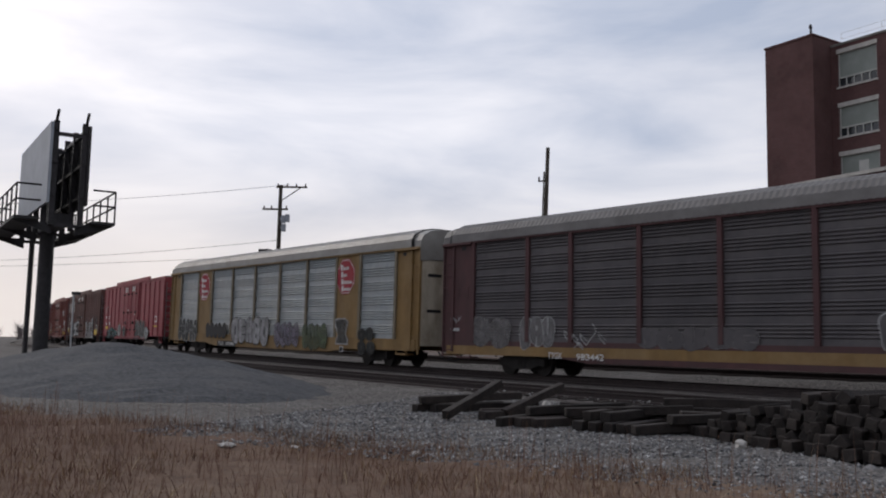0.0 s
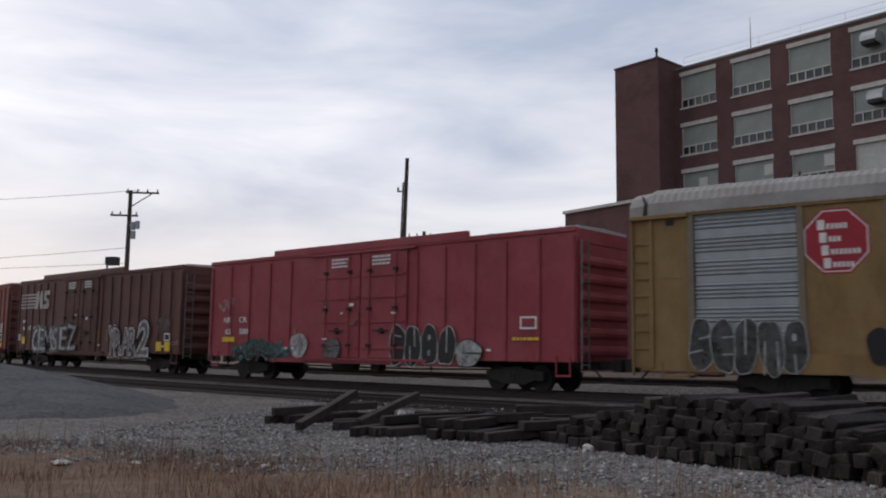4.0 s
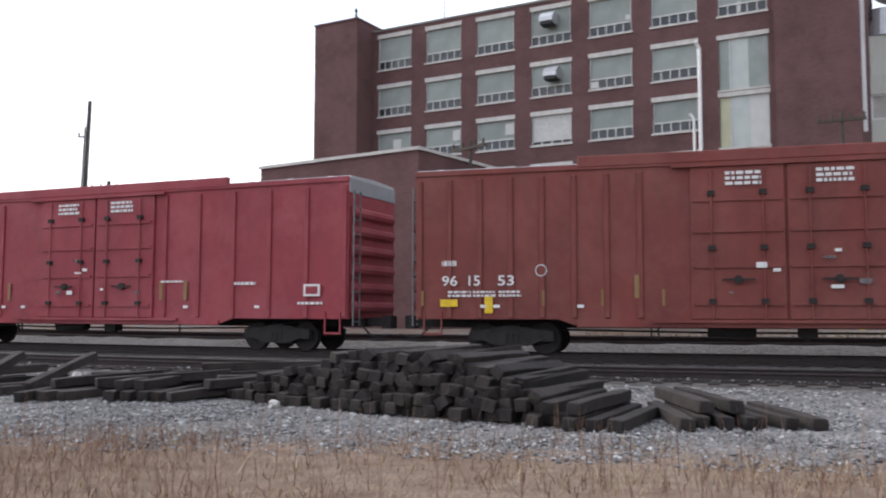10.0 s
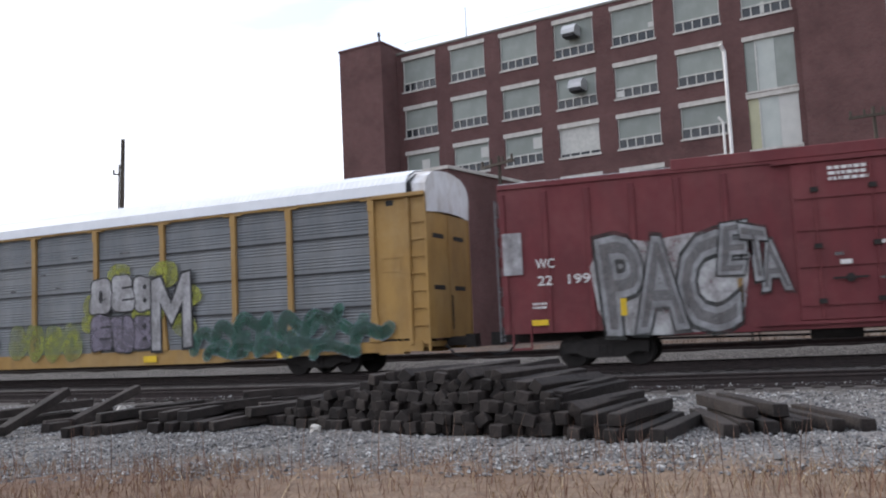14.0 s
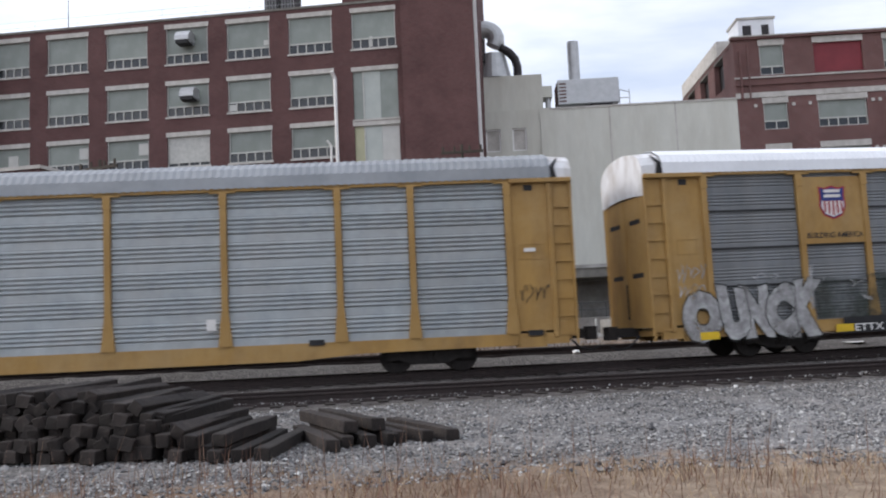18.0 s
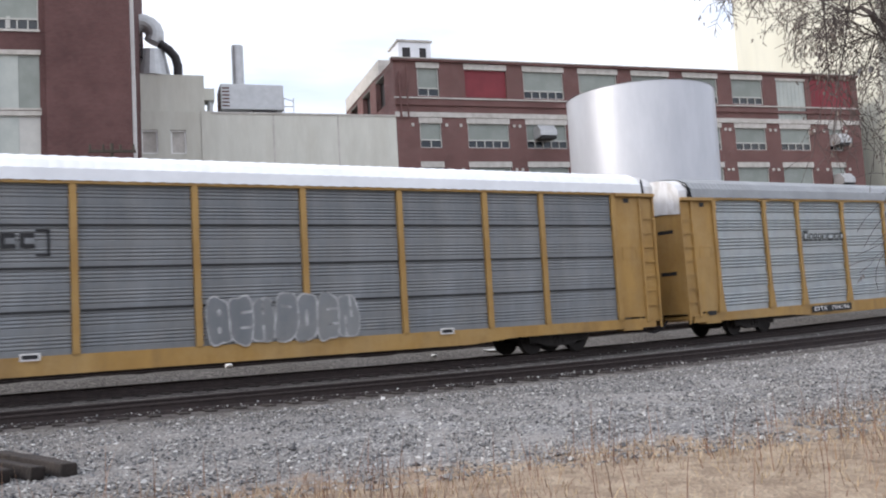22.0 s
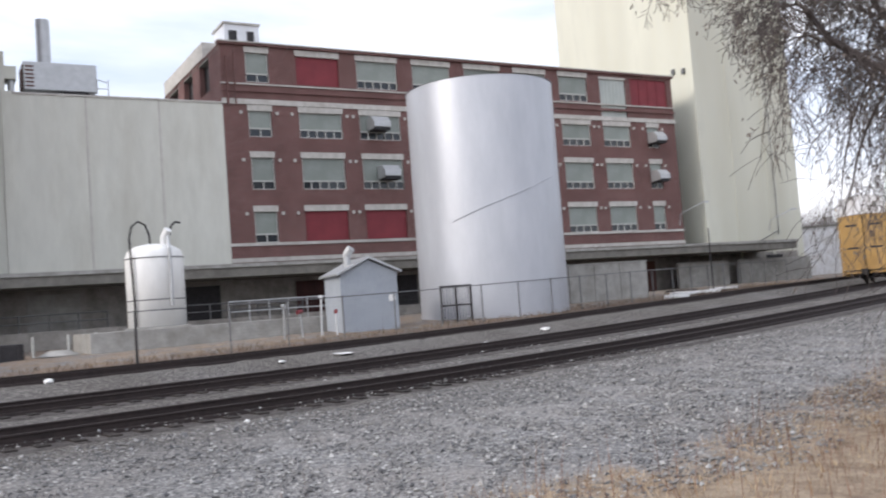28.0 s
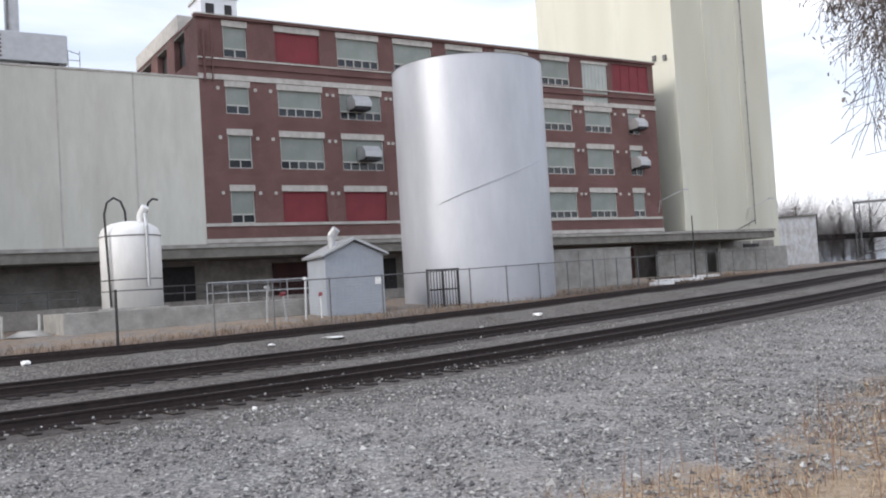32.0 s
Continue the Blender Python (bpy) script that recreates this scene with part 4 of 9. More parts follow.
def make_dock():
    b = thing("loading_dock", E_POSE, "long concrete loading dock under a dirty flat canopy", "loading dock")
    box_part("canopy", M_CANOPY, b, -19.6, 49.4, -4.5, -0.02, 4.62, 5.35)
    box_part("canopy_lip", M_CONC, b, -19.6, 49.5, -4.62, -4.3, 5.2, 5.42)
    box_part("back_wall", M_CONCDARK, b, -19.6, 55.0, -0.02, 0.4, 0.9, 4.6)
    box_part("platform", M_CONCDARK, b, -19.6, 24, -3.4, -0.03, 0.85, 2.1)
    for u, w, m in ((-18, 2.2, M_DARKMETAL), (-14, 3, M_CONC), (-5.5, 3.2, M_DARKMETAL), (3.0, 5.5, M_MAROON), (9.5, 3, M_DARKMETAL), (26, 3.4, M_DARKMETAL), (31.0, 5.2, M_CARBROWN), (44.5, 2.6, M_CONC), (50.5, 2.2, M_DARKMETAL)):
        box_part("dock_door", m, b, u, u + w, -0.09, 0.0, 2.1 if u < 24 else 0.95, 4.3)
    # two faded notices beside the maroon door
    for u, z, w in ((6.9, 3.1, 0.75), (8.0, 3.05, 0.95)):
        o = box_part("notice", M_OLDWHITE, b, u, u + w, -0.16, -0.1, z, z + 0.6, "faded white notice with red bars")
        for k in range(3):
            box_part("notice_bar", M_LOGORED, o, u + 0.08, u + w - 0.08 - 0.1 * (k % 2), -0.166, -0.16, z + 0.1 + 0.16 * k, z + 0.18 + 0.16 * k)
    # the same dock goes on along the factory's front
    f = thing("loading_dock", A_POSE, "concrete loading dock with a flat canopy along the factory", "loading dock")
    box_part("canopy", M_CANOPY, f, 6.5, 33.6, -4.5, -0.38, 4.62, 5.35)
    box_part("canopy_lip", M_CONC, f, 6.5, 33.7, -4.62, -4.4, 5.2, 5.42)
    box_part("platform", M_CONCDARK, f, 7.0, 33.6, -3.4, -0.38, 0.85, 2.1)
    for u, w in ((9.0, 3.0), (15.5, 3.0), (22.0, 1.6), (24.2, 3.0)):
        box_part("dock_door", M_CARBROWN if u > 23 else M_DARKMETAL, f, u, u + w, -0.12, -0.02, 2.1, 4.4)
    box_part("pale_door", M_FRAME, f, 20.2, 21.4, -0.12, -0.02, 2.1, 4.2)
    for k in range(18):
        bm = bmesh.new()
        cyl(bm, (7.2 + k * 1.55, -3.3, 2.1), (7.2 + k * 1.55, -3.3, 3.1), 0.035, n=6)
        part("rail_post", bm, M_FRAME, f)
    for z in (2.6, 3.08):
        bm = bmesh.new()
        cyl(bm, (7.2, -3.3, z), (33.5, -3.3, z), 0.035, n=6)
        part("pipe_rail", bm, M_FRAME, f)
    for k, (u0, u1) in enumerate(((-19.5, -10), (-7, 2.2))):
        rail = None
        for z in (2.6, 3.05):
            bm = bmesh.new()
            cyl(bm, (u0, -3.3, z), (u1, -3.3, z), 0.035, n=6)
            rail = part("pipe_rail", bm, M_FENCE, b) if rail is None else part("middle_rail", bm, M_FENCE, rail)
        n = int((u1 - u0) / 1.5)
        for i in range(n + 1):
            bm = bmesh.new()
            cyl(bm, (u0 + (u1 - u0) * i / n, -3.3, 2.1), (u0 + (u1 - u0) * i / n, -3.3, 3.05), 0.035, n=6)
            part("rail_post", bm, M_FENCE, rail)
    for u, w in ((36.5, 6.0), (44.0, 9.5)):
        box_part("low_wall", M_CONC, b, u, u + w, -2.6, -2.3, 0.85, 3.9)
    return b


building_a()
building_low()
building_e()
building_beige()
building_silo()
make_dock()

# ---- the train ----
AUTO_L, BOX_L = 28.2, 19.4
PANELS = [(1.9, 4.6, 0), (4.8, 6.65, 1), (6.85, 9.55, 0), (9.75, 12.5, 0), (12.7, 15.45, 0), (15.65, 18.4, 0), (18.6, 21.3, 0), (21.5, 23.4, 1), (23.6, 26.3, 0)]
LONG_POSTS = [1.8, 4.7, 6.75, 9.77, 12.79, 15.81, 18.83, 21.85, 23.8, 26.4]
LONG_BAYS = [(round(a + 0.1, 2), round(b - 0.1, 2), int(b - a < 2.3)) for a, b in zip(LONG_POSTS, LONG_POSTS[1:])]


def corrugated(w, h, n, depth=0.04, y=0.0):
    """A sheet with n sets of pressed horizontal ribs, its lower corner at the origin, its face towards -y."""
    bm = bmesh.new()
    prof = []
    pitch = h / n
    for i in range(n):
        z = i * pitch
        # a flat, then four rounded pressed ribs
        prof += [(0, z), (0, z + pitch * 0.26)]
        for k in range(4):
            q = z + pitch * (0.28 + 0.175 * k)
            prof += [(0.012, q + pitch * 0.02), (-depth * 0.45, q + pitch * 0.05), (-depth, q + pitch * 0.09), (-depth * 0.5, q + pitch * 0.13), (0.006, q + pitch * 0.16)]
    prof.append((0, h))
    a = [bm.verts.new((0, yy, z)) for yy, z in prof]
    b = [bm.verts.new((w, yy, z)) for yy, z in prof]
    for i in range(len(prof) - 1):
        bm.faces.new((a[i], b[i], b[i + 1], a[i + 1]))
    c0, c1 = [bm.verts.new((0, 0.03, z)) for z in (0, h)], [bm.verts.new((w, 0.03, z)) for z in (0, h)]
    bm.faces.new((c0[0], c0[1], c1[1], c1[0]))
    bm.faces.new((a[0], c0[0], c1[0], b[0]))
    bm.faces.new((a[-1], b[-1], c1[1], c0[1]))
    return bm


def truck_meshes():
    side = bmesh.new()
    extrude_xz(side, [(-1.15, 0.34), (-1.15, 0.62), (-0.7, 0.66), (-0.35, 0.74), (0.35, 0.74), (0.7, 0.66), (1.15, 0.62), (1.15, 0.34), (0.8, 0.36), (0.45, 0.22), (-0.45, 0.22), (-0.8, 0.36)], -0.09, 0.09)
    sp = bmesh.new()
    for x in (-0.16, 0.0, 0.16):
        cyl(sp, (x, -0.06, 0.3), (x, -0.06, 0.55), 0.07, n=8)
    wheel = bmesh.new()
    cyl(wheel, (0, -0.065, 0), (0, 0.065, 0), 0.42, n=24)
    cyl(wheel, (0, 0.065, 0), (0, 0.09, 0), 0.45, n=24)
    cyl(wheel, (0, -0.1, 0), (0, -0.065, 0), 0.13, 0.15, n=12)
    bol = bmesh.new()
    bx(bol, -0.22, 0.22, -1.05, 1.05, 0.5, 0.78)
    axle = bmesh.new()
    cyl(axle, (0, -0.95, 0), (0, 0.95, 0), 0.08, n=10)
    return dict(side_frame=mesh_of("side_frame", side, M_TRUCK), spring=mesh_of("spring", sp, M_TRUCK), wheel=mesh_of("wheel", wheel, M_WHEEL), bolster=mesh_of("bolster", bol, M_TRUCK), axle=mesh_of("axle", axle, M_WHEEL))


TRUCK = truck_meshes()


def add_truck(car, x):
    t = part("truck", TRUCK["bolster"], None, car, "grimy black two-axle truck", at=(x, 0, 0))
    for y in (-1.02, 1.02):
        part("side_frame", TRUCK["side_frame"], None, t, at=(0, y, 0))
        part("spring", TRUCK["spring"], None, t, at=(0, y, 0))
    for ax in (-0.88, 0.88):
        part("axle", TRUCK["axle"], None, t, at=(ax, 0, 0.42))
        for y in (-0.78, 0.78):
            w = part("wheel", TRUCK["wheel"], None, t, at=(ax, y, 0.42))
            if y > 0:
                w.rotation_euler = (0, 0, math.pi)


def add_coupler(car, L):
    for s in (-1, 1):
        bm = bmesh.new()
        bx(bm, s * (L / 2 - 0.3), s * (L / 2 + 0.55), -0.12, 0.12, 0.72, 0.98)
        bx(bm, s * (L / 2 + 0.45), s * (L / 2 + 0.75), -0.2, 0.2, 0.66, 1.04)
        part("coupler", bm, M_TRUCK, car)
        bm = bmesh.new()
        pts = [(s * (L / 2 - 0.1), 0.75), (s * (L / 2 + 0.2), 0.45), (s * (L / 2 + 0.55), 0.38), (s * (L / 2 + 0.8), 0.5)]
        for p, q in zip(pts, pts[1:]):
            cyl(bm, (p[0], -0.4, p[1]), (q[0], -0.4, q[1]), 0.03, n=6)
        part("air_hose", bm, M_BLACK, car)


def autorack(name, label, frame_m, panel_m, roof_m, sign_m=None, ribs=9, bands=0, white_end=True, tall=1.0, flare=0.1, post_m=None, rib_lift=0.018, roof_n=76, z0=1.22, dz=0.0, bays=None, end_m=None):
    """An enclosed car carrier: deck sill, posts, ribbed side panels, end doors and a curved roof. x along the track, z from the rail's top."""
    L = AUTO_L
    bays = bays or PANELS
    low = (1.22 - z0) * 0.4
    car = thing(name, label=label, category="railway car", group="cars of the freight train")
    h = L / 2
    for y in (-10.05, 10.05):
        add_truck(car, y)
    add_coupler(car, L)
    bm = bmesh.new()
    for s in (-1, 1):
        extrude_xz(bm, [(-h + 0.3, 0.74 - low), (-8.2, 0.7 - low), (-6.6, 0.52 - low * 0.5), (6.6, 0.52 - low * 0.5), (8.2, 0.7 - low), (h - 0.3, 0.74 - low), (h - 0.3, z0), (-h + 0.3, z0)], s * 1.45 - 0.05, s * 1.45 + 0.05)
    bx(bm, -h + 0.2, h - 0.2, -1.4, 1.4, z0 - 0.2, z0 - 0.04)
    part("sill", bm, frame_m, car)
    bm = bmesh.new()
    bx(bm, -h + 1.2, h - 1.2, -1.32, 1.32, z0 - 0.04, 5.0 + dz)
    part("inner_shell", bm, M_DARKPANEL, car)
    kit = {}
    for s in (-1, 1):
        for x0, x1, k in bays:
            if k == 1 and sign_m is not None:
                bm = bmesh.new()
                bx(bm, x0 - 0.05 - h, x1 + 0.05 - h, -0.03, 0.03, z0, 4.95 + dz)
                p = part("sign_panel", bm, sign_m, car, at=(0, s * 1.47, 0))
                continue
            w = round(x1 - x0, 2)
            if w not in kit:
                kit[w] = mesh_of("side_panel", corrugated(w, (4.95 + dz - z0), 6 if bands == 0 else 8, 0.045 if bands == 0 else 0.012), panel_m)
            p = part("side_panel", kit[w], None, car, at=(x0 - h if s < 0 else x1 - h, s * 1.45, z0))
            if s > 0:
                p.rotation_euler = (0, 0, math.pi)
            if bands:
                for i in range(1, 4):
                    if (w, i) not in kit:
                        bm = bmesh.new()
                        bx(bm, 0.02, w - 0.02, -0.03, -0.016, (4.95 + dz - z0) * i / 4 - 0.03, (4.95 + dz - z0) * i / 4 + 0.03)
                        kit[w, i] = mesh_of("panel_seam", bm, M_BLACK)
                    part("panel_seam", kit[w, i], None, p)
    # posts with flared feet
    bm = bmesh.new()
    extrude_xz(bm, [(-0.085, 5.0 + dz), (-0.085, 1.9), (-0.085 - flare, z0), (0.085 + flare, z0), (0.085, 1.9), (0.085, 5.0 + dz)], -0.05, 0.05)
    post = mesh_of("post", bm, post_m or frame_m)
    bm = bmesh.new()
    bx(bm, -0.34, 0.34, -0.07, 0.03, 4.88 + dz, 4.97 + dz)
    bx(bm, -0.1, 0.1, -0.075, -0.05, 4.55 + dz, 4.88 + dz)
    head = mesh_of("bracket", bm, post_m or frame_m)
    edges = sorted({round((bays[i][1] + bays[i + 1][0]) / 2, 2) for i in range(len(bays) - 1)} | {1.8, 26.4})
    for s in (-1, 1):
        for e in edges:
            p = part("post", post, None, car, at=(e - h, s * 1.5, 0))
            if flare:
                b = part("bracket", head, None, p)
                if s > 0:
                    b.rotation_euler = (0, 0, math.pi)
        bm = bmesh.new()
        bx(bm, -h + 1.6, h - 1.6, s * 1.5 - 0.07, s * 1.5 + 0.07, 4.92 + dz, 5.06 + dz)
        part("top_rail", bm, frame_m, car)
    # end bays: recessed sheet with a small plate, eave beam, corner box with ladder rungs, doors
    top = 4.95 + dz
    for e in (-1, 1):
        for s in (-1, 1):
            bm = bmesh.new()
            x0, x1 = sorted((e * (h - 1.8), e * (h - 0.62)))
            bx(bm, x0, x1, s * 1.45 - 0.03, s * 1.45 + 0.03, 0.98, top)
            bay = part("end_bay", bm, frame_m, car)
            bm = bmesh.new()
            xm = (x0 + x1) / 2
            for a, b, c, d in ((xm - 0.3, xm + 0.3, 2.9, 2.93), (xm - 0.3, xm + 0.3, 3.3, 3.33), (xm - 0.3, xm - 0.27, 2.93, 3.3), (xm + 0.27, xm + 0.3, 2.93, 3.3)):
                bx(bm, a, b, s * 1.485 - 0.01, s * 1.485 + 0.01, c, d)
            part("plate_frame", bm, frame_m, bay)
            x2, x3 = sorted((e * (h - 1.75), e * (h - 0.04)))
            box_part("eave_beam", frame_m, bay, x2, x3, s * 1.53 - 0.09, s * 1.53 + 0.09, top - 0.08, top + 0.04, bevel=0.015)
            box_part("eave_slot", M_BLACK, bay, xm - 0.12, xm + 0.12, s * 1.48 - 0.008, s * 1.48 + 0.008, top - 0.28, top - 0.12)
            x2, x3 = sorted((e * (h - 0.7), e * (h - 0.58)))
            box_part("corner_post", frame_m, bay, x2, x3, s * 1.49 - 0.06, s * 1.49 + 0.06, 0.8, top - 0.08, bevel=0.012)
            x2, x3 = sorted((e * (h - 0.58), e * (h - 0.06)))
            box_part("corner_sheet", frame_m, car, x2, x3, s * 1.42 - 0.03, s * 1.42 + 0.03, 0.8, top - 0.08)
            lad = box_part("ladder", frame_m, car, *sorted((e * (h - 0.1), e * (h - 0.04))), s * 1.5 - 0.03, s * 1.5 + 0.03, 0.6, top - 0.08)
            for i in range(8):
                box_part("rung", frame_m, lad, *sorted((e * (h - 0.58), e * (h - 0.1))), s * 1.51 - 0.018, s * 1.51 + 0.018, 0.85 + i * 0.49, 0.885 + i * 0.49)
            bm = bmesh.new()
            x2, x3 = sorted((e * (h - 1.7), e * (h - 0.9)))
            bx(bm, x2, x3, s * 1.3 - 0.2, s * 1.3 + 0.2, 0.55, 0.62)
            for a in (x2 + 0.04, x3 - 0.04):
                bx(bm, a - 0.02, a + 0.02, s * 1.48 - 0.02, s * 1.48 + 0.02, 0.55, 0.98)
            part("stirrup_step", bm, frame_m, car)
        xe = e * (h - 0.06)
        for k in (-1, 1):
            y0, y1 = sorted((k * 0.025, k * 1.39))
            d = box_part("end_door", end_m or frame_m, car, *sorted((xe, xe - e * 0.08)), y0, y1, 0.95, 4.45 + dz, bevel=0.01)
            for z in (2.35, 3.85):
                box_part("door_slot", M_BLACK, d, xe + e * 0.004 - 0.006, xe + e * 0.004 + 0.006, k * 0.72 - 0.36, k * 0.72 + 0.36, z, z + 0.13)
            box_part("lock_rod", M_BLACK if k > 0 else frame_m, d, xe + e * 0.02 - 0.015, xe + e * 0.02 + 0.015, k * 0.09 - 0.02, k * 0.09 + 0.02, 1.2 if k > 0 else 3.3, 2.2 if k > 0 else 3.8)
    # roof: a curved sheet with transverse ribs, and a sloping cap at each end
    prof = [(y, 4.98 + dz + z * tall) for y, z in ((1.6, 0.0), (1.58, 0.32), (1.4, 0.57), (1.0, 0.76), (0.45, 0.85), (0, 0.87))]
    prof = prof + [(-y, z) for y, z in prof[-2::-1]]
    bm = bmesh.new()
    n = roof_n
    rows = []
    for i in range(n * 2 + 1):
        x = -h + 0.6 + (L - 1.2) * i / (n * 2)
        lift = rib_lift if i % 2 else 0.0
        rows.append([bm.verts.new((x, y, z + lift)) for y, z in prof])
    for r, q in zip(rows, rows[1:]):
        for i in range(len(prof) - 1):
            bm.faces.new((r[i], q[i], q[i + 1], r[i + 1]))
    part("roof", bm, roof_m, car)
    # a plain upright cap closes each end; a dark wedge shows where the roof sheets stop short of it
    for e in (-1, 1):
        bm = bmesh.new()
        tight = [(y * 0.955, 4.98 + dz + (z - 4.98 - dz) * 0.97) for y, z in prof]
        a = [bm.verts.new((e * (h - 0.62), y, z)) for y, z in tight]
        b2 = [bm.verts.new((e * (h - 0.02), y, z - 0.05)) for y, z in tight]
        for i in range(len(prof) - 1):
            bm.faces.new((a[i], b2[i], b2[i + 1], a[i + 1]))
        c = [bm.verts.new((e * (h - 0.02), y, 4.4 + dz)) for y in (1.5, 0.75, 0, -0.75, -1.5)]
        for k, v in enumerate(c):
            v.co.z += (0, 0.07, 0.1, 0.07, 0)[k]
        bm.faces.new((*b2, *reversed(c)))
        cap = part("end_cap", bm, M_CAPWHITE if white_end else roof_m, car, "dirty white end cap" if white_end else "")
        for s in (-1, 1):
            bm = bmesh.new()
            q = [(e * (h - 0.64), 5.0 + dz), (e * (h - 0.42), 5.0 + dz), (e * (h - 0.47), 5.0 + dz + 0.3 * tall), (e * (h - 0.6), 5.0 + dz + 0.33 * tall)]
            bm.faces.new([bm.verts.new((x, s * 1.535, z)) for x, z in q])
            bm.faces.new([bm.verts.new(p) for p in ((q[3][0], s * 1.535, q[3][1]), (q[2][0], s * 1.535, q[2][1]), (e * (h - 0.34), s * 1.35, 4.98 + dz + 0.585 * tall), (e * (h - 0.38), s * 1.35, 4.98 + dz + 0.595 * tall))])
            part("roof_gap", bm, M_BLACK, cap)
    return car


def boxcar(name, label, paint, ribs, door, roof=None, hi=5.15, sheet=None):
    """A steel boxcar with outside posts, a pair of plug doors, ribbed ends and a flat ridged roof."""
    L = BOX_L
    h = L / 2
    car = thing(name, label=label, category="railway car", group="cars of the freight train")
    for x in (-7.05, 7.05):
        add_truck(car, x)
    add_coupler(car, L)
    bm = bmesh.new()
    for s in (-1, 1):
        y0, y1 = sorted((s * 1.4, s * 1.46))
        # side sheet, stepped up over the trucks
        pts = [(-h, 0.94), (-h, hi - 0.12), (h, hi - 0.12), (h, 0.94), (5.7, 0.94), (5.3, 0.8), (-5.3, 0.8), (-5.7, 0.94)]
        extrude_xz(bm, pts, y0, y1)
    bx(bm, -h + 0.02, h - 0.02, -1.4, 1.4, 0.96, 1.12)
    part("side_wall", bm, paint, car)
    bm = bmesh.new()
    bx(bm, -h + 0.1, h - 0.1, -0.25, 0.25, 0.7, 1.0)
    part("centre_sill", bm, M_TRUCK, car)
    # brake gear and drain pipes under the floor
    bm = bmesh.new()
    cyl(bm, (-1.9, -0.85, 0.68), (-0.7, -0.85, 0.68), 0.2, n=14)
    part("air_reservoir", bm, M_TRUCK, car, smooth=True)
    bm = bmesh.new()
    bx(bm, 0.3, 0.75, -1.05, -0.7, 0.5, 0.85)
    cyl(bm, (0.52, -0.87, 0.42), (0.52, -0.87, 0.5), 0.12, n=10)
    part("brake_valve", bm, M_TRUCK, car)
    bm = bmesh.new()
    sweep(bm, [(-6.0, -0.5, 0.66), (-2.0, -0.55, 0.6), (2.4, -0.55, 0.6), (6.0, -0.5, 0.66)], 0.03, 6)
    part("brake_rod", bm, M_TRUCK, car)
    for x in (-3.3, -3.12, 3.6):
        bm = bmesh.new()
        cyl(bm, (x, -1.3, 0.42), (x, -1.3, 0.9), 0.025, n=6)
        part("drain_pipe", bm, M_TRUCK, car)
    # outside posts
    bm = bmesh.new()
    bx(bm, -0.07, 0.07, -0.06, 0.0, -0.18, hi - 1.5)
    bmesh.ops.bevel(bm, geom=[e for e in bm.edges], offset=0.018, segments=1, affect="EDGES")
    post = mesh_of("side_post", bm, paint)
    d0, d1 = door
    bm = bmesh.new()
    bx(bm, -0.09, 0.09, -0.05, 0.05, 0, 0.12)
    guide = mesh_of("bar_guide", bm, M_TRUCK)
    bm = bmesh.new()
    cyl(bm, (0, -0.04, 0), (0, 0.04, 0), 0.11, n=10)
    bx(bm, -0.4, 0.4, -0.05, -0.02, -0.025, 0.025)
    crank = mesh_of("door_crank", bm, M_TRUCK)
    for s in (-1, 1):
        for x in ribs:
            p = part("side_post", post, None, car, at=(x - h, s * 1.46, 1.15))
            if s > 0:
                p.rotation_euler = (0, 0, math.pi)
        bm = bmesh.new()
        bx(bm, -h, h, s * 1.47 - 0.04, s * 1.47 + 0.04, hi - 0.22, hi - 0.08)
        bx(bm, -5.2, 5.2, s * 1.47 - 0.04, s * 1.47 + 0.04, 0.74, 0.9)
        part("side_rail", bm, paint, car)
        # two doors
        mid = (d0 + d1) / 2
        for a, b2 in ((d0, mid), (mid, d1)):
            bm = bmesh.new()
            ya, yb = sorted((s * 1.46, s * 1.54))
            bx(bm, a + 0.03 - h, b2 - 0.03 - h, ya, yb, 0.95, hi - 0.3)
            bmesh.ops.bevel(bm, geom=bm.edges[:], offset=0.02, segments=1, affect="EDGES")
            dr = part("door", bm, paint, car)
            yo = s * 1.555
            for z in (1.3, 2.25, 3.15, 3.95):
                bm = bmesh.new()
                bx(bm, a + 0.12 - h, b2 - 0.12 - h, yo - 0.03, yo + 0.03, z, z + 0.09)
                part("door_rib", bm, paint, dr)
            for x in (a + 0.55, b2 - 0.55):
                bm = bmesh.new()
                cyl(bm, (x - h, s * 1.6, 0.95), (x - h, s * 1.6, hi - 0.4), 0.025, n=6)
                part("locking_bar", bm, paint, dr)
            for x, z in ((a + 0.55, 1.35), (a + 0.55, 2.7), (b2 - 0.55, 1.35), (b2 - 0.55, 2.7), (a + 0.55, 4.1), (b2 - 0.55, 4.1)):
                part("bar_guide", guide, None, dr, at=(x - h, s * 1.6, z))
            part("door_crank", crank, None, dr, at=((a + b2) / 2 - h, s * 1.6, 1.95))
        bm = bmesh.new()
        bx(bm, d0 - 1.0 - h, d1 + 1.0 - h, s * 1.56 - 0.05, s * 1.56 + 0.05, 0.86, 0.94)
        part("door_track", bm, paint, car)
        bm = bmesh.new()
        bx(bm, d0 - 0.4 - h, d1 + 0.4 - h, s * 1.56 - 0.05, s * 1.56 + 0.05, hi - 0.3, hi - 0.22)
        part("door_track", bm, paint, car)
    # ends pressed into broad ribs under a bare metal roof end sheet
    bm = bmesh.new()
    extrude_xz(bm, [(0, 0), (0.1, 0.06), (0.13, 0.17), (0.1, 0.28), (0, 0.34), (-0.1, 0.28), (-0.13, 0.17), (-0.1, 0.06)], -1.3, 1.3)
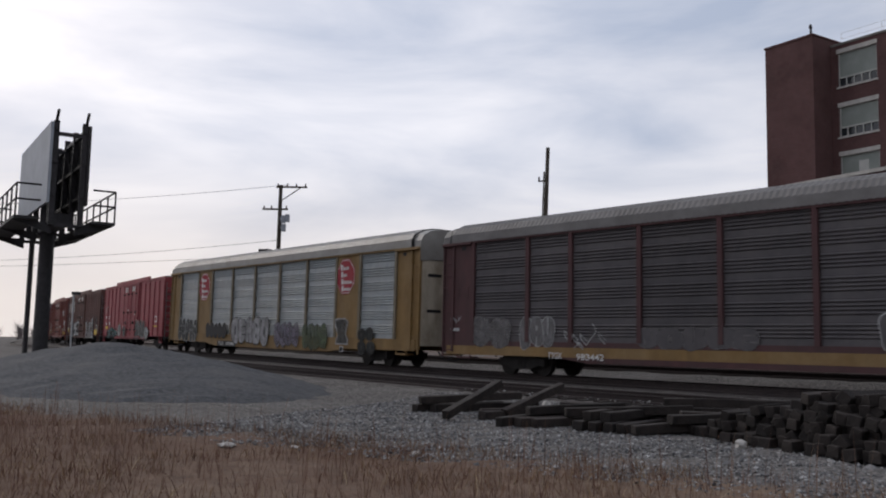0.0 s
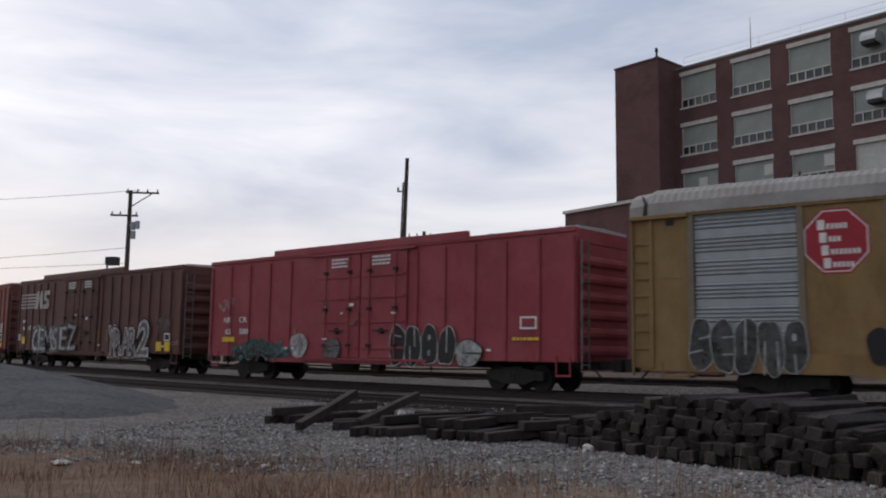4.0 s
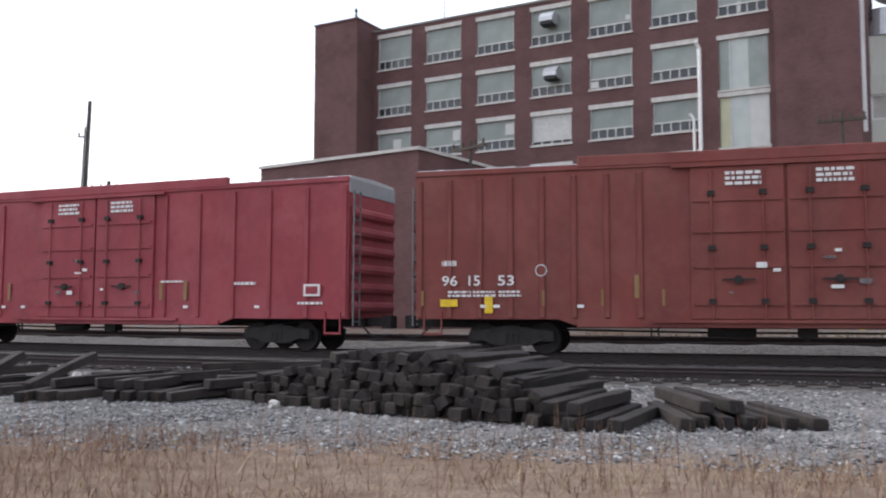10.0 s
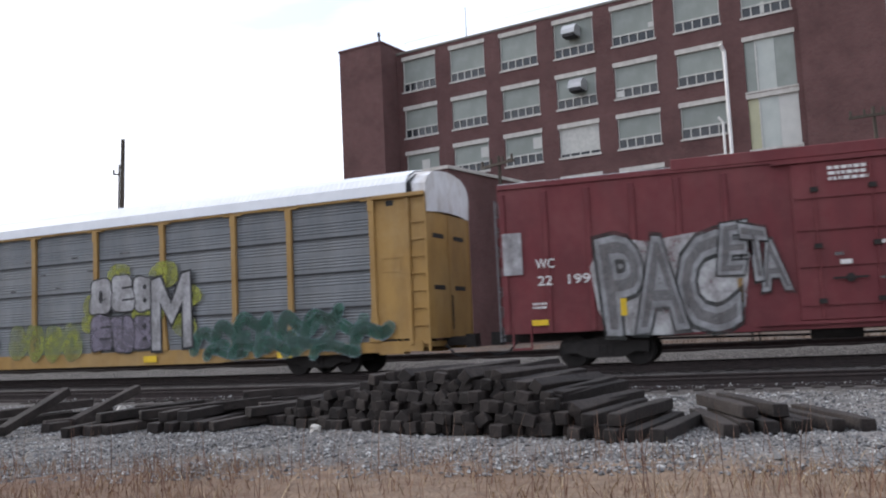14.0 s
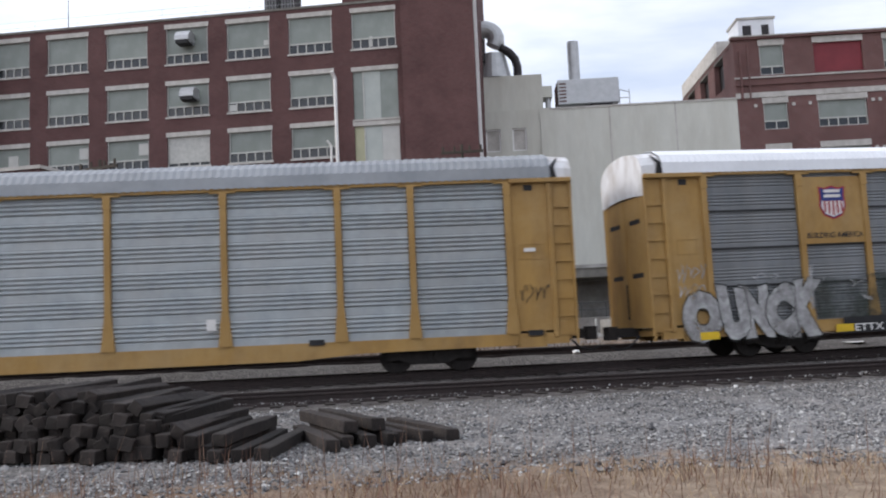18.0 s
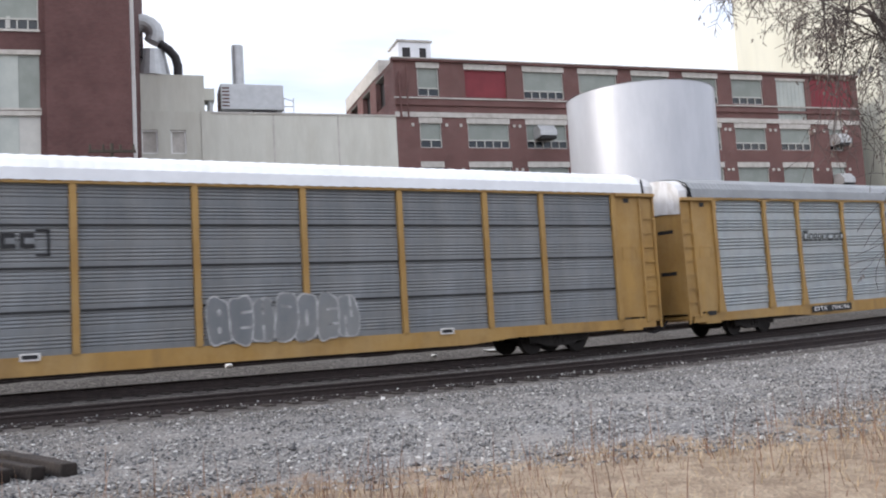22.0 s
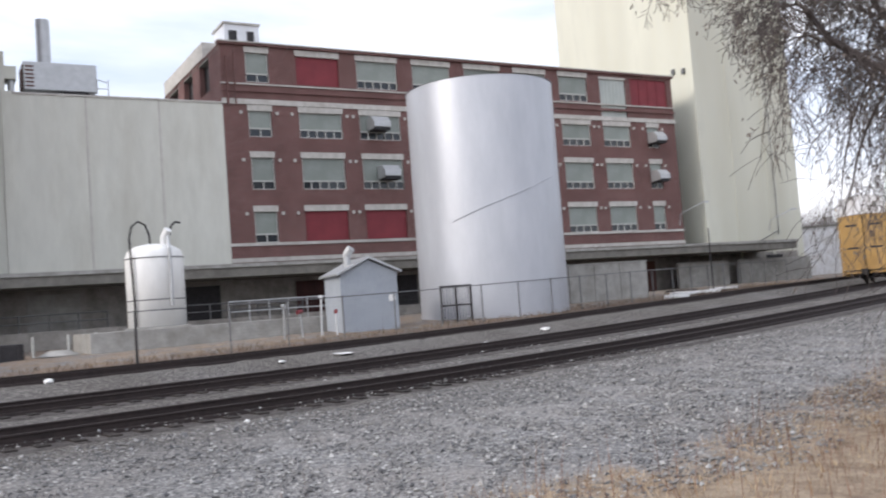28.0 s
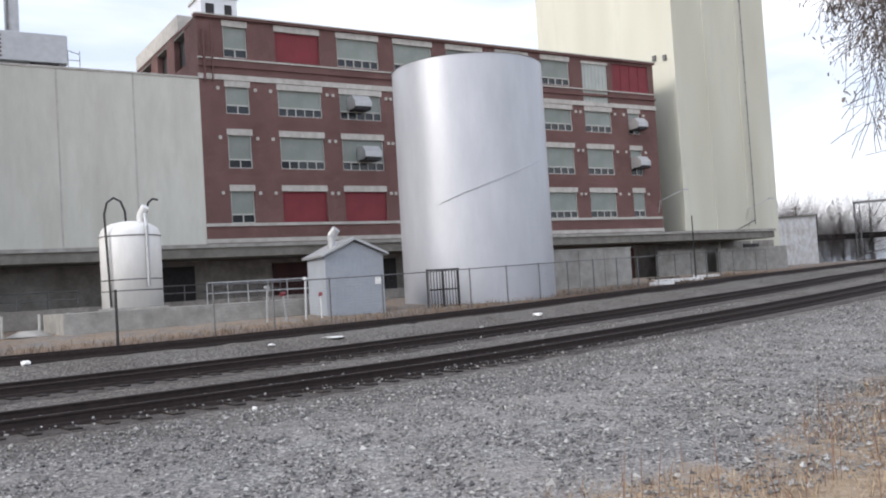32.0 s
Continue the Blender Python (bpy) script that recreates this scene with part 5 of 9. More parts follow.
    rib_me = mesh_of("end_rib", bm, paint)
    bm = bmesh.new()
    bx(bm, -0.012, 0.012, -1.46, 1.46, 0, 0.42)
    sheet_me = mesh_of("end_sheet", bm, sheet or paint)
    for e in (-1, 1):
        bm = bmesh.new()
        xe = e * h
        bx(bm, min(xe, xe - e * 0.06), max(xe, xe - e * 0.06), -1.44, 1.44, 1.0, hi - 0.15)
        ew = part("end_wall", bm, paint, car)
        part("end_sheet", sheet_me, None, ew, "bare metal sheet under the roof's end" if sheet else "", at=(xe + e * 0.014, 0, hi - 0.55))
        for i in range(6):
            part("end_rib", rib_me, None, ew, at=(xe, 0, 1.12 + i * (hi - 1.85) / 6))
        bm = bmesh.new()
        for y in (-1.38, -1.0):
            bx(bm, xe + e * 0.12 - 0.02, xe + e * 0.12 + 0.02, y - 0.02, y + 0.02, 0.75, hi - 0.5)
        for i in range(9):
            bx(bm, xe + e * 0.12 - 0.015, xe + e * 0.12 + 0.015, -1.38, -1.0, 0.85 + i * 0.42, 0.89 + i * 0.42)
        part("end_ladder", bm, M_FENCE, car)
        bm = bmesh.new()
        bx(bm, e * (h - 0.75), e * (h - 0.25), -1.5, -1.4, 0.5, 0.56)
        bx(bm, e * (h - 0.75) - 0.02, e * (h - 0.75) + 0.02, -1.5, -1.46, 0.5, 1.15)
        bx(bm, e * (h - 0.25) - 0.02, e * (h - 0.25) + 0.02, -1.5, -1.46, 0.5, 1.15)
        part("step", bm, paint, car)
    bm = bmesh.new()
    extrude_yz(bm, [(-1.47, hi - 0.14), (-1.4, hi - 0.05), (0, hi), (1.4, hi - 0.05), (1.47, hi - 0.14)], -h, h)
    for i in range(14):
        x = -h + L * (i + 0.5) / 14
        extrude_yz(bm, [(-1.45, hi - 0.09), (-1.38, hi - 0.03), (0, hi + 0.025), (1.38, hi - 0.03), (1.45, hi - 0.09)], x - 0.06, x + 0.06)
    part("roof", bm, roof or M_GALV, car)
    for s in (-1, 1):
        y0, y1 = sorted((s * 1.36, s * 1.53))
        box_part("door_header", paint, car, d0 - 2.85 - h, d1 + 2.75 - h, y0, y1, hi - 0.16, hi + 0.13, bevel=0.015)
    return car


def ribs_for(door, n_left, n_right):
    d0, d1 = door
    L = [0.12 + (d0 - 0.5) * i / n_left for i in range(n_left)]
    R = [d1 + 0.4 + (BOX_L - d1 - 0.5) * i / n_right for i in range(n_right)] + [BOX_L - 0.12]
    return L + R


SPEED = 11.1
CARS = []   # (thing, place of its middle along the track at 0 s, half the distance between trucks)


def add_car(car, left, length):
    CARS.append((car, left + length / 2, 10.05 if length > 25 else 7.05))
    return car


M_ENDCREAM = mat("dusty_cream_end_paint", (0.6, 0.54, 0.43), (0.48, 0.43, 0.34), 1.5, 0.7, stain=(0.2, 0.15, 0.1), sscale=1.2, samount=0.7, stretch=(1, 1, 0.4))
car_a = add_car(autorack("autorack_car", "dark sooty enclosed autorack car with graffiti along its foot", mat("sooty_brown_frame", (0.1, 0.044, 0.045), (0.07, 0.035, 0.036), 2, 0.7, stain=(0.06, 0.042, 0.04), sscale=0.8, samount=0.6, stretch=(1, 1, 0.4)), M_DARKPANEL, mat("sooty_roof_sheet", (0.2, 0.19, 0.185), (0.14, 0.135, 0.13), 1.0, 0.6, stain=(0.1, 0.09, 0.085), samount=0.6), white_end=False, flare=0.0, rib_lift=0.03, roof_n=130, dz=0.1), -16.0, AUTO_L)
car_b = add_car(autorack("autorack_car", "ochre and silver enclosed autorack car with red octagonal signs", M_OCHRE, M_GALVPANEL, mat("dusty_roof_sheet", (0.32, 0.31, 0.29), (0.24, 0.23, 0.215), 1.0, 0.5, metal=0.2, stain=(0.18, 0.16, 0.14), samount=0.6), sign_m=M_OCHRE, white_end=False, flare=0.0, tall=1.05, dz=0.1, end_m=M_ENDCREAM, post_m=mat("weathered_post_paint", (0.2, 0.165, 0.115), (0.15, 0.125, 0.09), 2, 0.7), rib_lift=0.03, roof_n=130), -45.55, AUTO_L)
red_door = (7.4, 12.3)
car_c = add_car(boxcar("boxcar", "bright red steel boxcar with teal and white graffiti", M_CARRED, ribs_for(red_door, 5, 5), red_door), -66.7, BOX_L)
car_d = add_car(boxcar("boxcar", "oxide brown ribbed boxcar with a white striped emblem and graffiti", M_CARBROWN, ribs_for((6.4, 10.8), 6, 8), (6.4, 10.8)), -88.1, BOX_L)
car_e = add_car(boxcar("boxcar", "oxide red boxcar with a white shield emblem", M_CAROXIDE, ribs_for((7.4, 12.1), 8, 8), (7.4, 12.1)), -109.3, BOX_L)
car_f = add_car(boxcar("boxcar", "faded bright red boxcar with white stencils", M_CARRED, ribs_for((7.5, 12.4), 5, 5), (7.5, 12.4), sheet=M_ROOFGALV), -130.6, BOX_L)
car_g = add_car(boxcar("boxcar", "maroon boxcar with large silver graffiti", M_CARMAROON, ribs_for((7.55, 12.4), 6, 7), (7.55, 12.4)), -152.2, BOX_L)
car_h = add_car(autorack("autorack_car", "yellow and grey autorack car with a shield emblem and green graffiti", M_YELLOW, M_GREYPANEL, M_ROOFWHITE, bands=1, tall=0.95, dz=0.15, z0=0.92, rib_lift=0.022, roof_n=150), -182.3, AUTO_L)
car_i = add_car(autorack("autorack_car", "yellow and silver autorack car with dark lettering", M_YELLOW, M_GALVPANEL, M_ROOFGALV, tall=0.97, dz=0.09, z0=0.92, rib_lift=0.03, roof_n=130, bays=LONG_BAYS), -212.25, AUTO_L)
car_j = add_car(autorack("autorack_car", "last yellow and grey autorack car with a white roof", M_YELLOW, M_GREYPANEL, M_ROOFWHITE, bands=1, tall=0.95, dz=0.15, z0=0.92, flare=0.0), -241.85, AUTO_L)


def motions():
    """The train rolls past from left to right at a steady speed, each car on its own two trucks along the curve."""
    for car, s0, half in CARS:
        rows = []
        for i in range(65):
            t = i * 0.5
            s = s0 + SPEED * t
            xa, ya = on_track(s - half)
            xb, yb = on_track(s + half)
            za, zb = lift_at(xa), lift_at(xb)
            rows.append((t, pose((xa + xb) / 2, (ya + yb) / 2, RAIL_Z + (za + zb) / 2, 0, -math.degrees(math.atan2(zb - za, 2 * half)), math.degrees(math.atan2(yb - ya, xb - xa)))))
        walk(car, rows)

# ---- things along the tracks ----
def make_tank():
    t = thing("storage_tank", pose(45.97, 25.0, 0), "large aluminium-painted cylindrical storage tank on the ground", "tank")
    bm = bmesh.new()
    cyl(bm, (0, 0, 0.9), (0, 0, 13.72), 4.1, n=120)
    part("shell", bm, M_TANK, t, smooth=False)
    bm = bmesh.new()
    cyl(bm, (0, 0, 13.72), (0, 0, 14.2), 4.14, 0.6, 72)
    part("roof", bm, M_TANK, t)
    bm = bmesh.new()
    sweep(bm, [(4.13 * math.cos(math.radians(180 + k * 2.2)), 4.13 * math.sin(math.radians(180 + k * 2.2)), 6.2 + k * 0.055) for k in range(41)], 0.018, 5)
    part("conduit", bm, M_TANK, t)
    return t




make_tank()

# ---- old railway ties lying by the track ----
def tie_meshes():
    out = []
    for k in range(4):
        rng = random.Random(k)
        bm = bmesh.new()
        w, hgt = 0.09 + rng.uniform(-0.008, 0.01), 0.08 + rng.uniform(-0.006, 0.008)
        bx(bm, -w, w, 0, 2.6 + rng.uniform(-0.08, 0.08), 0, hgt * 2)
        bmesh.ops.subdivide_edges(bm, edges=[e for e in bm.edges if abs(e.verts[0].co.y - e.verts[1].co.y) > 1], cuts=3)
        for v in bm.verts:
            v.co += Vector((rng.uniform(-0.012, 0.012), rng.uniform(-0.03, 0.03), rng.uniform(-0.01, 0.01)))
        bmesh.ops.bevel(bm, geom=bm.edges[:], offset=0.012, segments=1, affect="EDGES")
        out.append(mesh_of("railway_tie", bm, M_TIE))
    return out


TIES = tie_meshes()
TIE_N = [0]


def tie(x, y, z, heading, pitch=0.0, roll=0.0, label="old dark creosoted railway tie in a heap"):
    """A tie whose near end stands at x, y, z and which runs off towards heading (degrees right of +y)."""
    ob = new("railway_tie", TIES[TIE_N[0] % 4])
    TIE_N[0] += 1
    ob.matrix_world = pose(x, y, z, 0, 0, -heading) @ pose(0, 0, 0, pitch, roll, 0)
    return tagged(ob, label, "railway tie", "old ties by the track")


def make_ties():
    rng = random.Random(11)
    # main heap: thrown together, its front running from far left to near right
    px = [-2.4, -0.5, 1.2, 2.7]
    py = [16.6, 14.6, 13.1, 12.15]
    for k, (n, lo, hi) in enumerate(((34, 0.0, 1.0), (33, 0.03, 0.96), (31, 0.09, 0.91), (26, 0.18, 0.85), (19, 0.28, 0.78), (11, 0.36, 0.68))):
        for i in range(n):
            t = lo + (hi - lo) * (i + rng.uniform(-0.4, 0.4)) / (n - 1)
            x = np.interp(t, [0, 0.36, 0.7, 1], px) + 0.055 * k
            y = np.interp(t, [0, 0.36, 0.7, 1], py) + 0.075 * k
            back = rng.uniform(-0.16, 0.16)
            turn = 30 + 8 * (t - 0.5) + rng.uniform(-3, 3)
            tie(float(x) + back * 0.6, float(y) + back * 0.8, 0.15 * k + rng.uniform(0, 0.05), turn, rng.uniform(-1.5, 1.5) if k else 0, rng.choice((rng.uniform(-14, 14), rng.uniform(-45, 45))) if k > 0 else rng.choice((0, rng.uniform(-12, 12))))
    # long ones across the top
    for x, y, z, a in ((-0.6, 15.1, 0.74, 44), (0.55, 14.3, 0.8, 34), (1.5, 13.5, 0.62, 36), (2.1, 12.9, 0.42, 35)):
        tie(x, y, z, a, 1.0, 6)
    # loose layer to the right of the heap
    for x, y, z, a in ((2.62, 11.85, 0, 30), (2.9, 11.72, 0, 30), (3.18, 11.62, 0, 31), (2.4, 12.15, 0.19, 31), (2.72, 12.0, 0.19, 32), (2.1, 12.5, 0.2, 34), (2.3, 12.4, 0, 34), (2.0, 12.75, 0.38, 33)):
        tie(x, y, z, a, label="old dark railway tie lying beside the heap")
    # fan of ties
    for x, y, z, a in ((4.2, 11.75, 0, 8), (4.5, 11.95, 0, 9), (4.78, 11.85, 0, 8), (5.1, 11.8, 0, 8), (4.62, 12.15, 0.19, 4), (5.3, 11.95, 0, 5), (5.05, 12.15, 0.19, 2), (5.62, 11.75, 0, 3), (5.95, 11.6, 0, 4)):
        tie(x, y, z, a, label="dark railway tie in a loose fan on the gravel")
    # spread stack and leaning ties further off
    for x, y, z, a, p in (
        (-8.95, 18.7, 0.02, 15, 0), (-8.6, 18.9, 0.02, 18, 0), (-8.85, 18.8, 0.2, 42, 2), (-8.2, 19.3, 0.02, 30, 0),
        (-7.4, 16.9, 0.05, 6, 13), (-6.9, 17.6, 0.02, 20, 0), (-6.6, 18.2, 0.05, 12, 11), (-7.2, 18.3, 0.02, 45, 0),
        (-6.05, 16.3, 0.02, 22, 2), (-5.75, 16.5, 0.02, 26, 0), (-5.4, 16.5, 0.02, 30, 0), (-5.7, 17.0, 0.2, 34, 1), (-5.0, 17.2, 0.2, 62, 2),
        (-4.55, 16.4, 0.02, 8, 0), (-4.25, 16.35, 0.02, 12, 0), (-3.95, 16.3, 0.02, 5, 0), (-4.4, 16.55, 0.2, 10, 0), (-4.05, 16.5, 0.2, 15, 0), (-3.7, 16.25, 0.02, 12, 0),
        (-3.45, 16.1, 0.02, 42, 2), (-3.3, 16.5, 0.02, 46, 0), (-2.9, 16.6, 0.2, 44, 1), (-2.6, 16.9, 0.02, 50, 0), (-2.3, 16.6, 0.02, 28, 0), (-2.0, 16.4, 0.02, 24, 0),
        (-4.9, 18.6, 0.02, 80, 0), (-5.6, 19.0, 0.2, 76, 0), (-3.6, 18.2, 0.02, 72, 0), (-4.4, 18.0, 0.2, 70, 1), (-2.9, 17.8, 0.2, 66, 0), (-6.4, 18.9, 0.02, 68, 0), (-3.4, 18.9, 0.38, 70, 0)):
        tie(x, y, z, a, p, label="old dark railway tie in a flat spread stack")


make_ties()


def blob(rng, r, squash=0.6, n=1):
    bm = bmesh.new()
    bmesh.ops.create_icosphere(bm, subdivisions=n, radius=r)
    for v in bm.verts:
        v.co *= 1 + rng.uniform(-0.25, 0.25)
        v.co.z *= squash
    return bm


def make_mound():
    """A heap of dark gravel, left by the far bend."""
    nx, ny = 60, 44
    verts, faces = [], []
    rs = np.random.RandomState(5)
    for j in range(ny):
        for i in range(nx):
            x = -34 + 26 * i / (nx - 1)
            y = 13 + 22 * j / (ny - 1)
            u, v = (x + 22.5) / 9.5, (y - 23.5 + 0.35 * (x + 22)) / 6.5
            d = math.sqrt(u * u + v * v)
            hgt = 1.45 * max(0.0, 1 - d) ** 0.8 + 0.18 * noise.noise(Vector((x * 0.6, y * 0.6, 0))) * max(0, 1 - d)
            verts.append((x, y, float(ground_z(x, y)) - 0.08 + hgt + rs.rand() * 0.05 * (d < 1)))
    for j in range(ny - 1):
        for i in range(nx - 1):
            a = j * nx + i
            faces.append((a, a + 1, a + nx + 1, a + nx))
    me = bpy.data.meshes.new("gravel_mound")
    me.from_pydata(verts, [], faces)
    me.materials.append(mat("dark_gravel", (0.085, 0.09, 0.1), (0.03, 0.032, 0.036), 9, 0.95, bump=1.0, bscale=16, stain=(0.13, 0.125, 0.12), sscale=0.5, samount=0.4))
    tagged(new("gravel_mound", me), "low heap of dark grey gravel beside the tracks", "gravel heap")


make_mound()


def joined(name, verts, faces, material, label, category):
    me = bpy.data.meshes.new(name)
    me.from_pydata(verts.tolist(), [], faces.tolist())
    for m in material if isinstance(material, list) else [material]:
        me.materials.append(m)
    return tagged(new(name, me), label, category, kind="stuff")


def island_mat(name, cols, rough=0.95):
    m = bpy.data.materials.new(name)
    m.use_nodes = True
    nt = m.node_tree
    b = nt.nodes["Principled BSDF"]
    b.inputs["Roughness"].default_value = rough
    b.inputs["Specular IOR Level"].default_value = 0.12
    g = nt.nodes.new("ShaderNodeNewGeometry")
    r = nt.nodes.new("ShaderNodeValToRGB")
    while len(r.color_ramp.elements) < len(cols):
        r.color_ramp.elements.new(0.5)
    for i, (e, c) in enumerate(zip(r.color_ramp.elements, cols)):
        e.position, e.color = i / (len(cols) - 1), (*c, 1)
    nt.links.new(g.outputs["Random Per Island"], r.inputs["Fac"])
    nt.links.new(r.outputs["Color"], b.inputs["Base Color"])
    return m


def make_stones():
    rs = np.random.RandomState(21)
    n = 150000
    # thicker towards the camera's side of the tracks
    x = rs.uniform(-11, 42, n)
    y = edge_y(x) - 1.2 + rs.beta(1.2, 1.7, n) * 16
    o = offset_of(x, y)
    keep = (o < 3.2) & ((o < -6.4) | (rs.rand(n) < 0.14))
    x, y = x[keep], y[keep]
    n = len(x)
    z = ground_z(x, y)
    o = offset_of(x, y)
    z = np.where(np.abs(o - NEAR_OFF) < 1.6, NEAR_Z - 0.15, z)
    z = np.where(np.abs(o - 0.7175) < 1.5, RAIL_Z - 0.15, z)
    r = rs.gamma(3.0, 0.0046, n) + 0.006
    base = np.array([(1, 0, 0), (-1, 0, 0), (0, 1, 0), (0, -1, 0), (0, 0, 1), (0, 0, -1)], float)
    f0 = np.array([(0, 2, 4), (2, 1, 4), (1, 3, 4), (3, 0, 4), (2, 0, 5), (1, 2, 5), (3, 1, 5), (0, 3, 5)])
    v = base[None] * (r[:, None, None] * rs.uniform(0.6, 1.3, (n, 6, 1))) + rs.normal(0, 0.25, (n, 6, 3)) * r[:, None, None]
    v[:, :, 2] *= 0.7
    ang = rs.uniform(0, 6.28, n)
    c, s = np.cos(ang)[:, None], np.sin(ang)[:, None]
    vx = v[:, :, 0] * c - v[:, :, 1] * s + x[:, None]
    vy = v[:, :, 0] * s + v[:, :, 1] * c + y[:, None]
    vz = v[:, :, 2] + z[:, None] + r[:, None] * 0.3
    verts = np.stack([vx, vy, vz], 2).reshape(-1, 3)
    faces = (f0[None] + 6 * np.arange(n)[:, None, None]).reshape(-1, 3)
    joined("gravel", verts, faces, island_mat("gravel_stones", [(0.07, 0.07, 0.075), (0.15, 0.15, 0.155), (0.21, 0.205, 0.2), (0.25, 0.243, 0.236), (0.43, 0.43, 0.42)]), "loose grey and white gravel stones along the tracks", "gravel")


def blades(name, rs, x, y, h, w, lean, material, label):
    n = len(x)
    z = ground_z(x, y)
    a = rs.uniform(0, 6.28, n)
    lx, ly = rs.normal(0, lean, n) * h, rs.normal(0, lean, n) * h
    dx, dy = np.cos(a) * w, np.sin(a) * w
    p0 = np.stack([x - dx, y - dy, z - 0.02], 1)
    p1 = np.stack([x + dx, y + dy, z - 0.02], 1)
    p2 = np.stack([x + dx * 0.7 + lx * 0.4, y + dy * 0.7 + ly * 0.4, z + h * 0.55], 1)
    p3 = np.stack([x - dx * 0.7 + lx * 0.4, y - dy * 0.7 + ly * 0.4, z + h * 0.55], 1)
    p4 = np.stack([x + lx, y + ly, z + h], 1)
    verts = np.stack([p0, p1, p2, p3, p4], 1).reshape(-1, 3)
    i = 5 * np.arange(n)
    me = bpy.data.meshes.new(name)
    faces = np.stack([i, i + 1, i + 2, i + 3], 1).tolist() + np.stack([i + 3, i + 2, i + 4], 1).tolist()
    me.from_pydata(verts.tolist(), [], faces)
    me.materials.append(material)
    return tagged(new(name, me), label, "dry grass", kind="stuff")


def make_grass():
    rs = np.random.RandomState(8)

    def scatter(n, x0, x1, depth, clump, power=1.0):
        x = rs.uniform(x0, x1, n)
        y = edge_y(x) + 0.5 - rs.rand(n) ** power * depth
        # clumps: keep by a coarse noise field
        f = np.array([noise.noise(Vector((float(a) * clump, float(b) * clump, 3.1))) for a, b in zip(x, y)])
        k = (f + rs.normal(0, 0.12, n) > -0.02) & (np.hypot(x - 1, y - 1.8) > 2.6)
        return x[k], y[k]

    straw = island_mat("straw_grass", [(0.17, 0.115, 0.078), (0.31, 0.23, 0.15), (0.47, 0.37, 0.245), (0.27, 0.2, 0.14)])
    russet = island_mat("russet_weeds", [(0.12, 0.066, 0.052), (0.19, 0.11, 0.083), (0.26, 0.17, 0.125), (0.12, 0.075, 0.058)])
    brush_mat = island_mat("grey_brush", [(0.1, 0.075, 0.06), (0.16, 0.12, 0.09), (0.24, 0.185, 0.135), (0.12, 0.088, 0.068)])
    x, y = scatter(52000, -26, 34, 8.5, 0.55)
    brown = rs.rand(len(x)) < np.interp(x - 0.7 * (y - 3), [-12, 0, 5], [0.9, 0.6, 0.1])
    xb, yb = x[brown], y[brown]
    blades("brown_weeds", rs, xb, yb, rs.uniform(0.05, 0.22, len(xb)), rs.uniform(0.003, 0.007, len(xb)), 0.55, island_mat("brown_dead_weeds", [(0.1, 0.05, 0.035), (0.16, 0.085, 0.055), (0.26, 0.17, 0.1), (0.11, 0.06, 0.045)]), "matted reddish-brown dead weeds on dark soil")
    x, y = x[~brown], y[~brown]
    blades("dry_grass", rs, x, y, rs.uniform(0.05, 0.22, len(x)) * np.interp(x, [4, 9], [1.0, 0.65]), rs.uniform(0.003, 0.007, len(x)), 0.55, straw, "matted straw-coloured dry grass")
    x, y = scatter(26000, -26, 34, 8.5, 0.4)
    thin = rs.rand(len(x)) < np.interp(x, [2, 10], [1.0, 0.8])
    x, y = x[thin], y[thin]
    blades("russet_weeds", rs, x, y, rs.uniform(0.08, 0.34, len(x)) * np.interp(x, [4, 9], [1.0, 0.8]), rs.uniform(0.002, 0.005, len(x)), 0.35, russet, "low russet dead weeds among the grass")
    x, y = scatter(3200, -24, 34, 6.0, 0.8)
    blades("dead_stems", rs, x, y, rs.uniform(0.3, 0.8, len(x)), rs.uniform(0.003, 0.006, len(x)), 0.12, russet, "thin upright reddish dead weed stems")
    # brush round the tree and a fringe behind the far track
    x = rs.normal(16, 2.6, 12000)
    y = rs.normal(-0.8, 1.9, 12000)
    blades("brush", rs, x, y, rs.uniform(0.12, 0.8, len(x)) * np.exp(-((x - 16) ** 2 + (y + 0.8) ** 2) / 20), rs.uniform(0.004, 0.008, len(x)), 0.4, brush_mat, "tangled dead brush round the tree's foot")
    x = rs.uniform(8, 75, 5000)
    o = 8.2 + rs.rand(5000) ** 2 * 3
    y = np.interp(x, CX, CY) + o * np.sqrt(1 + np.interp(x, CX, _dy / _dx) ** 2)
    blades("dry_grass", rs, x, y, rs.uniform(0.06, 0.32, len(x)), rs.uniform(0.008, 0.016, len(x)), 0.4, brush_mat, "fringe of dry grass along the fence behind the tracks")


make_stones()
make_grass()


# ---- the bare tree at the bend ----
class Limbs:
    def __init__(self):
        self.v, self.f, self.tips = [], [], []

    def tube(self, pts, radii, n):
        rings = []
        for i, (p, r) in enumerate(zip(pts, radii)):
            d = (pts[min(i + 1, len(pts) - 1)] - pts[max(i - 1, 0)]).normalized()
            a = d.orthogonal().normalized()
            b = d.cross(a)
            k0 = len(self.v)
            for j in range(n):
                t = 2 * math.pi * j / n
                self.v.append(tuple(p + (a * math.cos(t) + b * math.sin(t)) * r))
            rings.append(k0)
        for a0, b0 in zip(rings, rings[1:]):
            for j in range(n):
                self.f.append((a0 + j, a0 + (j + 1) % n, b0 + (j + 1) % n, b0 + j))


